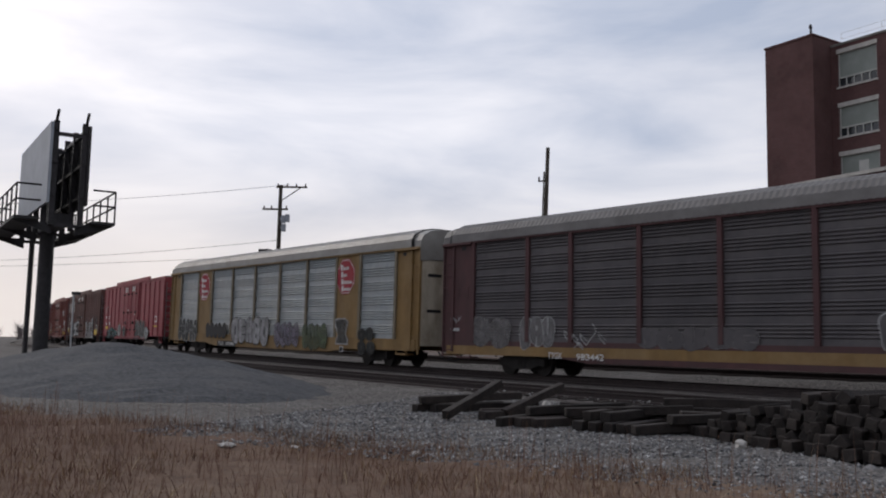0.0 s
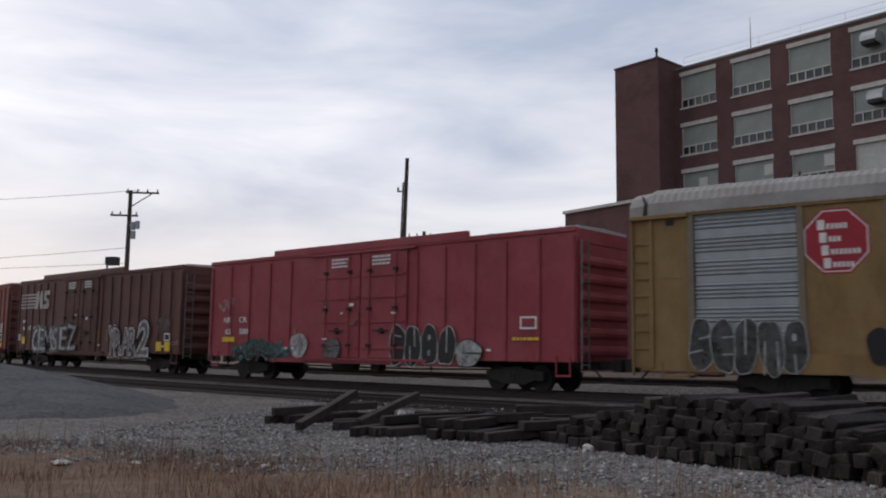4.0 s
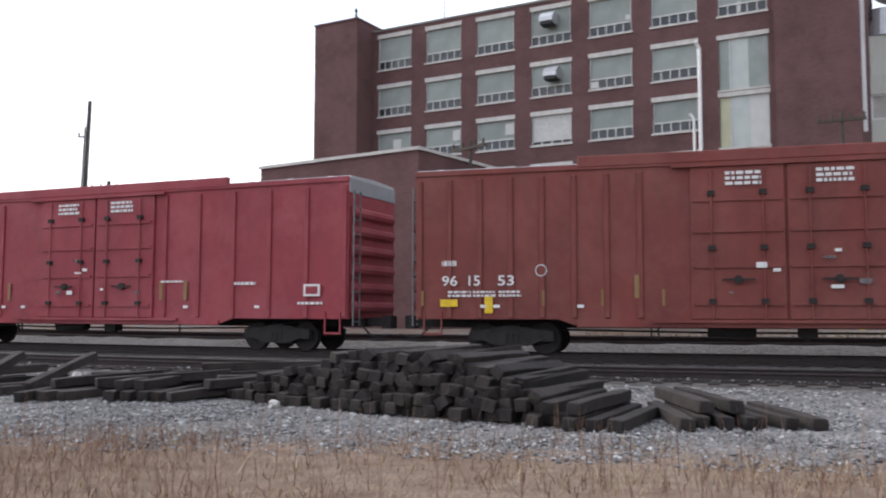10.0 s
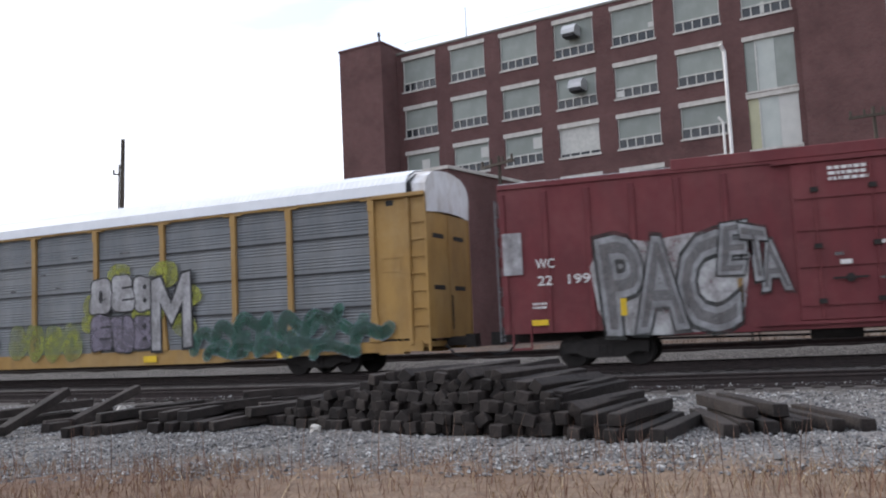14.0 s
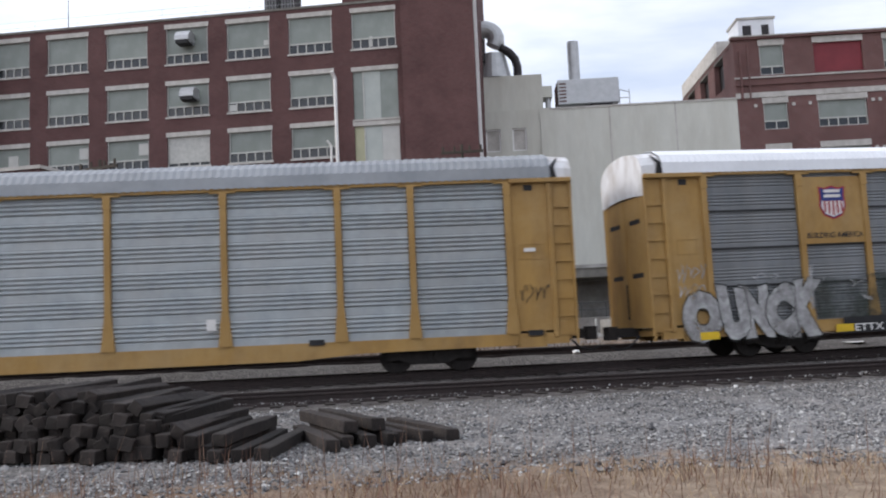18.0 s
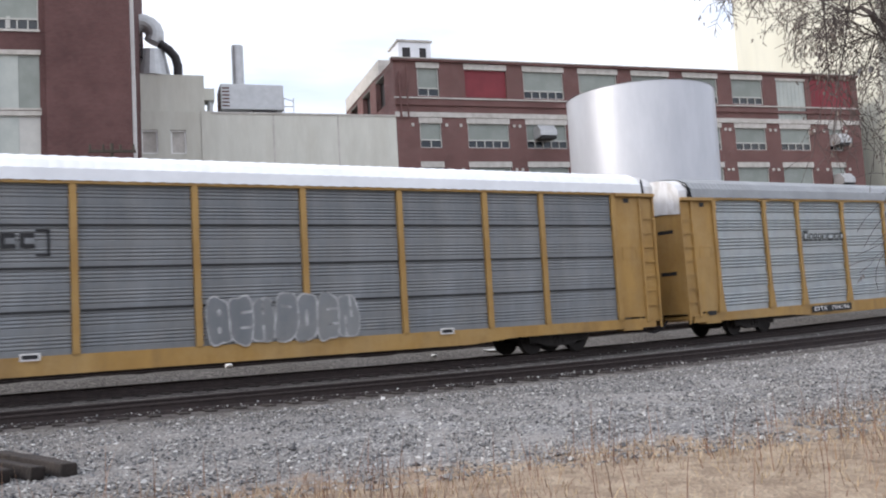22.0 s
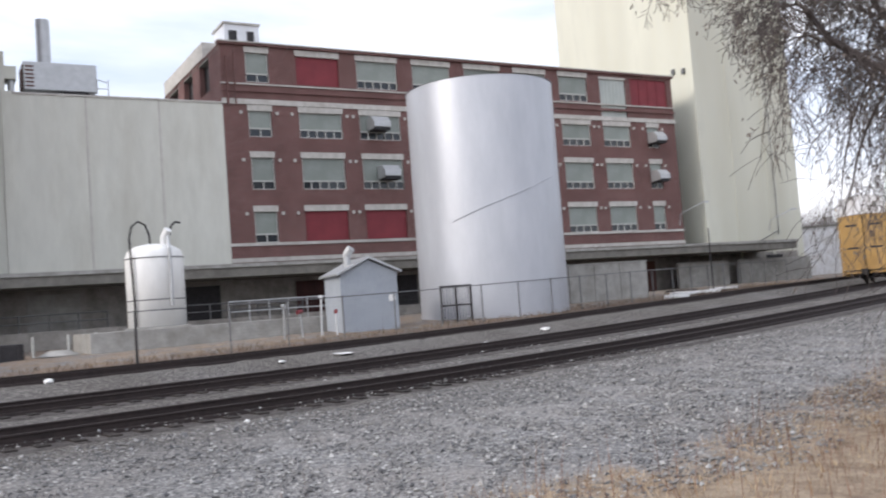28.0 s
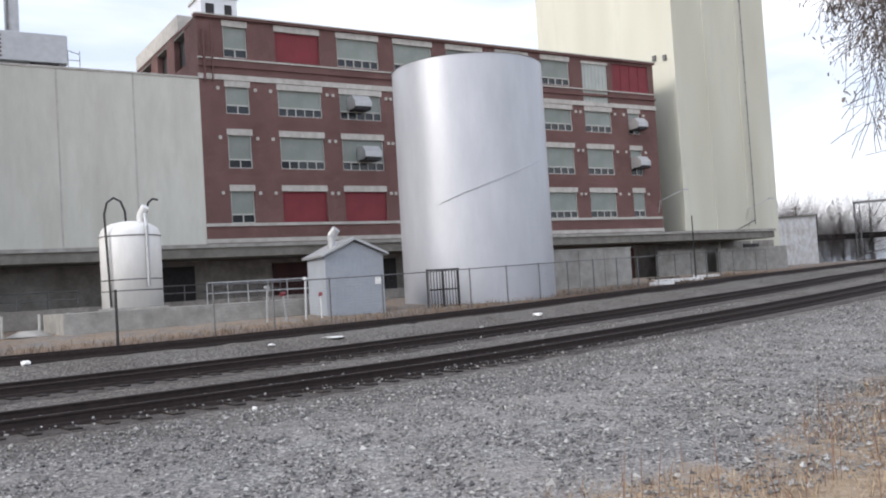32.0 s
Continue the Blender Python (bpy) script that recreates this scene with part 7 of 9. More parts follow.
def make_pad():
    p = thing("concrete_pad", E_POSE, "raised weathered concrete pad with a pipe railing", "concrete pad")
    box_part("slab", M_CONC, p, -13.0, 1.5, -17.0, -11.5, 0.7, 1.85)
    box_part("step", M_CONC, p, 1.5, 2.6, -16, -12.5, 0.7, 1.35)
    bm = bmesh.new()
    for i in range(7):
        x = -5.2 + i * 1.1
        cyl(bm, (x, -11.8, 1.85), (x, -11.8, 2.95), 0.03, n=6)
    for z in (2.4, 2.95):
        cyl(bm, (-5.2, -11.8, z), (1.4, -11.8, z), 0.03, n=6)
    part("railing", bm, M_GALV, p)
    d = thing("skip_bin", E_POSE @ pose(-16.5, -15.6, 0), "dark open-topped skip beside the pad", "skip")
    box_part("bin", M_DARKMETAL, d, -0.9, 0.9, -0.6, 0.7, 0.8, 1.65, bevel=0.04)
    for x in (-0.7, 0.0, 0.7):
        box_part("rib", M_DARKMETAL, d, x - 0.05, x + 0.05, -0.68, -0.6, 0.85, 1.65)
    for u in (-19.5, -17.2):
        b = thing("bollard", E_POSE @ pose(u, -15.5, 0), "yellow painted steel bollard on the dock apron", "bollard", group="yellow bollards")
        bm = bmesh.new()
        cyl(bm, (0, 0, 0.7), (0, 0, 2.1), 0.15, n=14)
        cyl(bm, (0, 0, 2.1), (0, 0, 2.18), 0.15, 0.07, n=14)
        part("post", bm, M_POSTYEL, b)
    g = thing("guard_rail", E_POSE @ pose(-18.35, -15.5, 0), "yellow rail across two bollards", "guard rail")
    box_part("rail", M_POSTYEL, g, -1.0, 1.0, -0.05, 0.05, 2.0, 2.12)
    # things stored by the dock's foot
    m = thing("manhole_cone", E_POSE @ pose(-14.1, -15.2, 0), "pale domed concrete cover on a short neck", "concrete cover")
    bm = bmesh.new()
    cyl(bm, (0, 0, 0.75), (0, 0, 0.98), 0.5, n=16)
    part("neck", bm, M_CONC, m)
    bm = bmesh.new()
    cyl(bm, (0, 0, 0.98), (0, 0, 1.22), 0.95, 0.4, n=20)
    part("cap", bm, M_CONC, m)
    for u in (-15.1, -13.6, -12.4):
        q = thing("marker_post", E_POSE @ pose(u, -14.6, 0), "short pale marker post beside the siding", "post", group="marker posts")
        bm = bmesh.new()
        cyl(bm, (0, 0, 0.7), (0, 0, 1.9), 0.06, n=8)
        part("post", bm, M_FRAME, q)
    for u, w, h in ((-1.2, 0.9, 0.55), (0.2, 0.8, 0.5)):
        s = thing("notice_board", E_POSE @ pose(u + 2.3, -12.0, 0), "small red and white notice board on a post", "sign")
        box_part("post", M_GALV, s, -0.04, 0.04, 0, 0.08, 0.9, 3.1)
        bd = box_part("board", M_WHITE, s, -w / 2, w / 2, -0.05, 0, 2.9, 2.9 + h)
        for k in range(3):
            box_part("text_bar", M_LOGORED, bd, -w / 2 + 0.1, w / 2 - 0.1, -0.06, -0.05, 3.0 + k * 0.14, 3.07 + k * 0.14)


def make_shed():
    s = thing("metal_shed", pose(36.2, 26.6, 0, 0, 0, -38), "small grey metal shed with a pitched roof and roof vent", "shed")
    box_part("wall", M_SHED, s, -1.4, 1.4, 0, 2.9, 0.85, 3.75)
    bm = bmesh.new()
    extrude_xz(bm, [(-1.6, 3.68), (0, 4.42), (1.6, 3.68), (1.6, 3.78), (0, 4.54), (-1.6, 3.78)], -0.25, 3.15)
    part("roof", bm, M_GALV, s)
    bm = bmesh.new()
    extrude_xz(bm, [(-1.4, 3.72), (1.4, 3.72), (0, 4.36)], -0.02, 0.1)
    part("gable", bm, M_SHED, s)
    bm = bmesh.new()
    cyl(bm, (-0.75, 0.9, 4.1), (-0.75, 0.9, 4.75), 0.17, n=12)
    cyl(bm, (-0.75, 0.9, 4.7), (-0.55, 0.7, 5.0), 0.2, n=12)
    part("roof_vent", bm, M_GALV, s)
    bm = bmesh.new()
    for i in range(14):
        x = -1.38 + i * 0.21
        bx(bm, x, x + 0.03, -0.02, 0.0, 0.9, 3.7)
    part("seam", bm, M_SHED, s)
    box_part("notice", M_WHITE, s, 0.95, 1.25, -0.04, -0.02, 2.35, 2.65)


def make_wall_block():
    w = thing("concrete_wall", pose(56.2, 21.9, 0, 0, 0, -38), "grey stained concrete block wall beside the tank", "wall")
    box_part("panel", M_CONC, w, -2.9, 2.9, 0, 0.4, 0.7, 3.75)
    for x in (-1.0, 0.9):
        box_part("pilaster", M_CONC, w, x - 0.06, x + 0.06, -0.06, 0.0, 0.7, 3.7)
    box_part("cap", M_CONC, w, -2.95, 2.95, -0.05, 0.45, 3.75, 3.84)
    s = thing("trestle_table", pose(64, 19.5, 0, 0, 0, -35), "rusty work table beside the dock", "table")
    box_part("top", M_DARKMETAL, s, -1.1, 1.1, -0.4, 0.4, 1.65, 1.72)
    for x in (-0.95, 0.95):
        for y in (-0.3, 0.3):
            box_part("leg", M_DARKMETAL, s, x - 0.04, x + 0.04, y - 0.04, y + 0.04, 0.85, 1.65)
    for x, y, w2, d, a in ((60.5, 17.6, 4.2, 1.0, -20), (66, 17.0, 2.6, 0.7, -18), (56.0, 17.6, 1.9, 0.4, -25)):
        b = thing("white_sheet", pose(x, y, float(ground_z(x, y)), 0, 0, a), "pale boards lying on the ground by the siding", "boards")
        box_part("board", M_WHITE, b, -w2 / 2, w2 / 2, -d / 2, d / 2, 0.02, 0.22, bevel=0.02)


def make_fence():
    f = thing("chain_link_fence", label="chain-link fence of thin grey posts and rails behind the siding", category="fence")
    xs = np.arange(24.0, 78, 2.6)
    pts = []
    for x in xs:
        nx, ny = np.interp(x, CX, NX), np.interp(x, CX, NY)
        px, py = x + nx * 9.0, float(np.interp(x, CX, CY)) + ny * 9.0
        pts.append((px, py, float(ground_z(px, py))))
    bm = bmesh.new()
    cyl(bm, (0, 0, -0.1), (0, 0, 1.85), 0.035, n=6)
    post = mesh_of("post", bm, M_FENCE)
    for p in pts:
        part("post", post, None, f, at=p)
    for p, q in zip(pts, pts[1:]):
        bm = bmesh.new()
        cyl(bm, (p[0], p[1], p[2] + 1.8), (q[0], q[1], q[2] + 1.8), 0.025, n=5)
        part("top_rail", bm, M_FENCE, f)
    bm = bmesh.new()
    for z in np.arange(0.1, 1.8, 0.12):
        sweep(bm, [(p[0], p[1], p[2] + z) for p in pts], 0.0025, 3)
    o = part("wire_mesh", bm, M_FENCE, f)
    o["kind"] = "stuff"
    for x, off, h in ((19.6, 8.0, 1.9), (62.5, 9.6, 4.4)):
        nx, ny = np.interp(x, CX, NX), np.interp(x, CX, NY)
        px, py = x + nx * off, float(np.interp(x, CX, CY)) + ny * off
        p = thing("steel_pole", pose(px, py, float(ground_z(px, py)) - 0.05), "thin upright steel pole by the siding", "pole")
        bm = bmesh.new()
        cyl(bm, (0, 0, 0), (0, 0, h), 0.05, 0.04, 8)
        part("shaft", bm, M_DARKMETAL, p)
    # dark gate frame by the shed
    g = thing("metal_gate", pose(39.4, 24.6, 0.8, 0, 0, -38), "dark steel gate frame beside the shed", "gate")
    for x in (0, 0.8, 1.6):
        box_part("upright", M_DARKMETAL, g, x - 0.05, x + 0.05, -0.05, 0.05, 0, 2.1)
    for z in (0.2, 1.1, 2.05):
        box_part("crossbar", M_DARKMETAL, g, 0.05, 1.55, -0.035, 0.035, z - 0.04, z + 0.04)
    for i in range(9):
        box_part("bar", M_DARKMETAL, g, 0.15 + i * 0.16, 0.18 + i * 0.16, -0.02, 0.02, 0.24, 2.0)
    # pipe stands and valves before the shed
    for i, (x, y, h) in enumerate(((33.2, 28.3, 1.3), (33.8, 27.7, 1.9), (34.3, 27.2, 1.2), (32.5, 28.8, 1.6))):
        v = thing("valve_stand", pose(x, y, 0.85, 0, (-8, 6, 12, -5)[i], 20 * i), "small pale valve and pipe stand by the shed", "pipe stand", group="valve stands")
        bm = bmesh.new()
        cyl(bm, (0, 0, 0), (0, 0, h), 0.05, n=8)
        part("pipe", bm, M_GALV, v)
        bm = bmesh.new()
        cyl(bm, (-0.15, 0, h), (0.15, 0, h), 0.09, n=10)
        part("valve", bm, M_GALV if i % 2 else M_REDPANEL, v)


def make_far():
    b = thing("white_warehouse", pose(122.3, 20.5, 0, 0, 0, -70), "plain white warehouse beyond the elevator", "building")
    box_part("wall", M_CAPWHITE, b, -8, 6, 0, 14, 0.7, 8.0)
    box_part("roof", M_CANOPY, b, -8.2, 6.2, -0.2, 14.2, 8.0, 8.2)
    box_part("window", M_DARKGLASS, b, -1.2, -0.6, -0.05, 0.0, 3.6, 4.8)
    r = thing("railway_bridge", pose(190, 14, 0, 0, 0, -65), "far dark girder bridge over the tracks", "bridge")
    box_part("girder", M_DARKMETAL, r, -26, 26, 0, 3, 6.2, 7.3)
    for x in (-24, -8, 8, 24):
        box_part("pier", M_CONC, r, x - 0.7, x + 0.7, 0.3, 2.7, 0.5, 6.2)
    for x, y, h in ((118, 33, 13.5), (150, 20, 11), (136, 34, 12)):
        t = thing("utility_pole", pose(x, y, 0, 0, 0, 40), "far utility pole with a crossarm", "pole")
        bm = bmesh.new()
        cyl(bm, (0, 0, 0.5), (0, 0, h), 0.16, 0.12, 8)
        part("shaft", bm, M_POLE, t)
        box_part("crossarm", M_POLE, t, -1.2, 1.2, -0.2, -0.08, h - 0.5, h - 0.35)
    c = thing("far_railway_car", pose(160, 26, 0, 0, 0, -15), "far red and grey railway car under the bridge", "railway car")
    box_part("body", M_CARRED, c, -8, 2, -1.5, 1.5, 1.4, 4.6, bevel=0.05)
    box_part("body", M_SHED, c, 2.2, 11, -1.5, 1.5, 1.4, 4.4, bevel=0.05)
    for x in (-6, 0, 4, 9):
        box_part("truck", M_TRUCK, c, x - 1, x + 1, -1.2, 1.2, 0.7, 1.4)


def make_signal_bridge():
    """A signal bridge over the far bend, both its heads showing red."""
    b = thing("signal_bridge", pose(111.5, 0, 0), "far steel signal bridge over the tracks with two red lamps", "railway signal")
    glow = bpy.data.materials.new("red_signal_lamp")
    glow.use_nodes = True
    g = glow.node_tree.nodes["Principled BSDF"]
    g.inputs["Base Color"].default_value = (0.3, 0.01, 0.015, 1)
    g.inputs["Emission Color"].default_value = (1.0, 0.06, 0.09, 1)
    g.inputs["Emission Strength"].default_value = 9.0
    for y in (-3.6, 9.4):
        mast = box_part("mast", M_FENCE, b, -0.3, -0.22, y - 0.3, y - 0.22, 0.9, 8.6)
        for dx, dy in ((0.22, -0.3), (-0.3, 0.22), (0.22, 0.22)):
            box_part("mast_leg", M_FENCE, mast, dx, dx + 0.08, y + dy, y + dy + 0.08, 0.9, 8.6)
        for k in range(9):
            bm = bmesh.new()
            a = 1.2 + 0.8 * k
            cyl(bm, (-0.3, y - 0.26, a), (-0.3, y + 0.26, a + 0.8), 0.03, n=5)
            part("lattice_bar", bm, M_FENCE, mast)
    box_part("beam", M_FENCE, b, -0.3, 0.3, -4.0, 9.8, 8.35, 8.6)
    for y in (1.8, -1.1):
        head = box_part("signal_head", M_BLACK, b, -0.16, 0.12, y - 0.28, y + 0.28, 8.75, 10.2, bevel=0.03)
        bm = bmesh.new()
        cyl(bm, (-0.22, y, 9.05), (-0.16, y, 9.05), 0.2, n=16)
        part("red_lamp", bm, glow, head, "lit red signal lamp")
        bm = bmesh.new()
        cyl(bm, (-0.2, y, 9.75), (-0.16, y, 9.75), 0.14, n=16)
        part("dark_lamp", bm, M_DARKGLASS, head)
        box_part("head_bracket", M_FENCE, head, -0.05, 0.05, y - 0.05, y + 0.05, 8.6, 8.75)


def make_litter():
    rng = random.Random(3)
    for x, y, w, h in ((30.3, 17.6, 0.45, 0.3), (17.7, 25.0, 0.25, 0.16), (26.5, 21.2, 0.7, 0.06), (24.0, 21.8, 0.25, 0.08), (36.5, 17.9, 0.4, 0.15), (-1.55, 15.2, 0.2, 0.17), (-6.6, 21.2, 0.22, 0.18), (14, 14.2, 0.1, 0.08), (-8.3, 10.9, 0.26, 0.08), (-7.4, 11.3, 0.14, 0.05), (-5.6, 11.6, 0.12, 0.05)):
        bm = blob(rng, w / 2, h / w, 2)
        bmesh.ops.translate(bm, verts=bm.verts[:], vec=(0, 0, h * 0.35))
        solid("scrap", bm, M_STONE if x < 0 else M_WHITE, "pale scrap of litter or stone on the ground", "litter", group="litter", m=pose(x, y, float(ground_z(x, y)), 0, 0, rng.uniform(0, 180)))


make_poles()
make_billboard()
make_white_tank()
make_pad()
make_shed()
make_wall_block()
make_fence()
make_far()
make_signal_bridge()
make_litter()

# ---- lettering, emblems and graffiti on the cars (camera side) ----
def spray(name, col, lo, hi, size=2.2):
    """Aerosol paint laid thin and worn, so that the car's own paint shows through in patches."""
    m = mat(name, col, tuple(c * 0.72 for c in col), 5, 0.7, stain=(0.09, 0.075, 0.07), sscale=1.9, samount=0.55, stretch=(1, 1, 0.5))
    nt = m.node_tree
    co = nt.nodes.new("ShaderNodeTexCoord")
    n = nt.nodes.new("ShaderNodeTexNoise")
    n.inputs["Scale"].default_value = size
    n.inputs["Detail"].default_value = 8
    n.inputs["Roughness"].default_value = 0.72
    nt.links.new(co.outputs["Object"], n.inputs["Vector"])
    r = nt.nodes.new("ShaderNodeMapRange")
    r.inputs["From Min"].default_value = 0.38
    r.inputs["From Max"].default_value = 0.62
    r.inputs["To Min"].default_value = lo
    r.inputs["To Max"].default_value = hi
    nt.links.new(n.outputs["Fac"], r.inputs["Value"])
    nt.links.new(r.outputs["Result"], nt.nodes["Principled BSDF"].inputs["Alpha"])
    return m


M_SILVER = spray("silver_spray", (0.36, 0.36, 0.37), 0.6, 1.0)
M_WSPRAY = spray("white_spray", (0.58, 0.58, 0.58), 0.4, 0.95)
M_TEAL = spray("teal_spray", (0.075, 0.21, 0.22), 0.35, 0.9)
M_GREENS = spray("green_spray", (0.055, 0.15, 0.11), 0.45, 0.95)
M_LBLUE = spray("pale_blue_spray", (0.26, 0.34, 0.37), 0.15, 0.7)
M_PURPLE = spray("mauve_spray", (0.34, 0.3, 0.38), 0.3, 0.75)
M_LIME = spray("yellow_green_spray", (0.4, 0.42, 0.08), 0.1, 0.75)
M_GREYS = spray("grey_spray", (0.2, 0.19, 0.19), 0.4, 0.9)
M_MOSS = spray("thin_moss_spray", (0.19, 0.25, 0.13), 0.2, 0.65)
M_PALESPRAY = spray("pale_grey_spray", (0.52, 0.51, 0.52), 0.5, 0.95)
M_SOOT = spray("dark_overspray", (0.03, 0.034, 0.032), 0.45, 0.95)
M_SMOKE = spray("thin_dark_green_spray", (0.04, 0.055, 0.045), 0.1, 0.85, 1.1)


def text_bm(body, size, offset=0.0, shear=0.0):
    cu = bpy.data.curves.new("lettering", "FONT")
    cu.body = body
    cu.size = size
    cu.offset = offset
    cu.shear = shear
    cu.resolution_u = 3
    tmp = bpy.data.objects.new("lettering", cu)
    me = bpy.data.meshes.new_from_object(tmp)
    bpy.data.objects.remove(tmp)
    bm = bmesh.new()
    bm.from_mesh(me)
    bpy.data.meshes.remove(me)
    return bm


def place(bm, x0, x1, z0, z1, y):
    """Fit a flat outline in x and y into the box x0..x1, z0..z1 at depth y."""
    vx = [v.co.x for v in bm.verts]
    vy = [v.co.y for v in bm.verts]
    a, b, c, d = min(vx), max(vx), min(vy), max(vy)
    for v in bm.verts:
        u, w = (v.co.x - a) / max(b - a, 1e-6), (v.co.y - c) / max(d - c, 1e-6)
        v.co = Vector((x0 + u * (x1 - x0), y, z0 + w * (z1 - z0)))
    return bm


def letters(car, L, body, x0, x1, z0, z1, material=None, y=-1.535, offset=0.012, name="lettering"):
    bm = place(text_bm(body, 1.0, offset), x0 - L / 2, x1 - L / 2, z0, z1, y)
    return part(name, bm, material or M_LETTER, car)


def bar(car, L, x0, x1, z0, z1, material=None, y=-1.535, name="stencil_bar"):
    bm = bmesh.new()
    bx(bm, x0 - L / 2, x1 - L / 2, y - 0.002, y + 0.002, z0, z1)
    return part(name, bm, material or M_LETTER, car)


def bars(car, L, x0, x1, z0, z1, rows, rng, material=None, y=-1.535, cols=1, name="stencil_block"):
    """A block of lines of writing too small to read."""
    head = None
    dz = (z1 - z0) / rows
    dx = (x1 - x0) / cols
    for r in range(rows):
        for c in range(cols):
            a = x0 + c * dx
            x = a
            while x < a + dx * 0.86:
                w = rng.uniform(0.06, 0.2) * (x1 - x0) / cols
                e = min(x + w, a + dx * rng.uniform(0.8, 0.95))
                if e > x:
                    bm = bmesh.new()
                    bx(bm, x - L / 2, e - L / 2, y - 0.002, y + 0.002, z0 + r * dz, z0 + r * dz + dz * 0.6)
                    o = part("stencil_bar", bm, material or M_LETTER, head or car)
                    head = head or o
                x = e + 0.03 * (x1 - x0) / cols + 0.01
    return head


def poly(car, L, pts, material, y=-1.535, name="emblem", parent=None):
    bm = bmesh.new()
    a = [bm.verts.new((x - L / 2, y, z)) for x, z in pts]
    b = [bm.verts.new((x - L / 2, y + 0.003, z)) for x, z in pts]
    bm.faces.new(a)
    n = len(a)
    for i in range(n):
        bm.faces.new((a[i], b[i], b[(i + 1) % n], a[(i + 1) % n]))
    return part(name, bm, material, parent or car)


def stroke(bm, pts, w, y):
    for (x0, z0), (x1, z1) in zip(pts, pts[1:]):
        dx, dz = x1 - x0, z1 - z0
        l = math.hypot(dx, dz) or 1e-6
        nx, nz = -dz / l * w / 2, dx / l * w / 2
        bm.faces.new([bm.verts.new((x, y, z)) for x, z in ((x0 + nx, z0 + nz), (x1 + nx, z1 + nz), (x1 - nx, z1 - nz), (x0 - nx, z0 - nz))])
    for x, z in pts:
        bm.faces.new([bm.verts.new((x + math.cos(a * math.pi / 4) * w / 2, y, z + math.sin(a * math.pi / 4) * w / 2)) for a in range(8)])


def throwup(car, L, boxes, fill, edge, shade, y=-1.545, bold=0.05, rim=0.035):
    """Big sprayed letters: each one (letter, x0, x1, z0, z1, lean) with a heavy fill, a dark outline and a thin inner line."""
    for i, (ch, x0, x1, z0, z1, lean) in enumerate(boxes):
        forms = []
        for grow_by, depth in ((bold + rim, 0.0), (bold, 0.004), (0.0, 0.007)):
            bm = text_bm(ch, 1.0, grow_by)
            vx, vy = [v.co.x for v in bm.verts], [v.co.y for v in bm.verts]
            forms.append((bm, min(vx), max(vx), min(vy), max(vy), depth))
        _, a, b, c, d, _ = forms[1]
        made = []
        for bm, _, _, _, _, depth in forms:
            for v in bm.verts:
                u, w = (v.co.x - a) / (b - a), (v.co.y - c) / (d - c)
                x = x0 + u * (x1 - x0) + lean * (w - 0.5) + 0.07 * math.sin(3.1 * w + i)
                z = z0 + w * (z1 - z0) + 0.12 * math.sin(2.6 * u + 1.7 * i) * (w - 0.3)
                v.co = Vector((x - L / 2, y - 0.009 * (i % 2) - depth, z))
            made.append(bm)
        o = part("graffiti_letter", made[0], edge, car)
        part("letter_fill", made[1], fill, o)
        part("letter_highlight", made[2], shade, o)


COUNTERS = {
    "O": (("ring", 0.5, 0.5, 0.1, 0.2),), "D": (("ring", 0.52, 0.5, 0.1, 0.2),), "B": (("ring", 0.52, 0.7, 0.09, 0.08), ("ring", 0.52, 0.3, 0.09, 0.08)),
    "A": (("ring", 0.5, 0.62, 0.08, 0.1), ("slit", 0.5, 0.0, 0.5, 0.3)), "R": (("ring", 0.5, 0.7, 0.1, 0.08), ("slit", 0.55, 0.0, 0.5, 0.36)),
    "E": (("slit", 1.0, 0.68, 0.5, 0.66), ("slit", 1.0, 0.34, 0.5, 0.33)), "H": (("slit", 0.5, 1.0, 0.5, 0.66), ("slit", 0.5, 0.0, 0.5, 0.36)),
    "U": (("slit", 0.5, 1.0, 0.48, 0.35),), "N": (("slit", 0.6, 1.0, 0.66, 0.5), ("slit", 0.38, 0.0, 0.34, 0.5)), "S": (("slit", 1.0, 0.68, 0.45, 0.62), ("slit", 0.0, 0.34, 0.55, 0.4)),
    "K": (("slit", 0.66, 1.0, 0.6, 0.6), ("slit", 0.66, 0.0, 0.6, 0.42)), "I": (("slit", 0.3, 0.75, 0.7, 0.72),), "C": (("slit", 1.0, 0.5, 0.45, 0.5),), "T": (("slit", 0.2, 0.0, 0.26, 0.6), ("slit", 0.8, 0.0, 0.74, 0.6))}


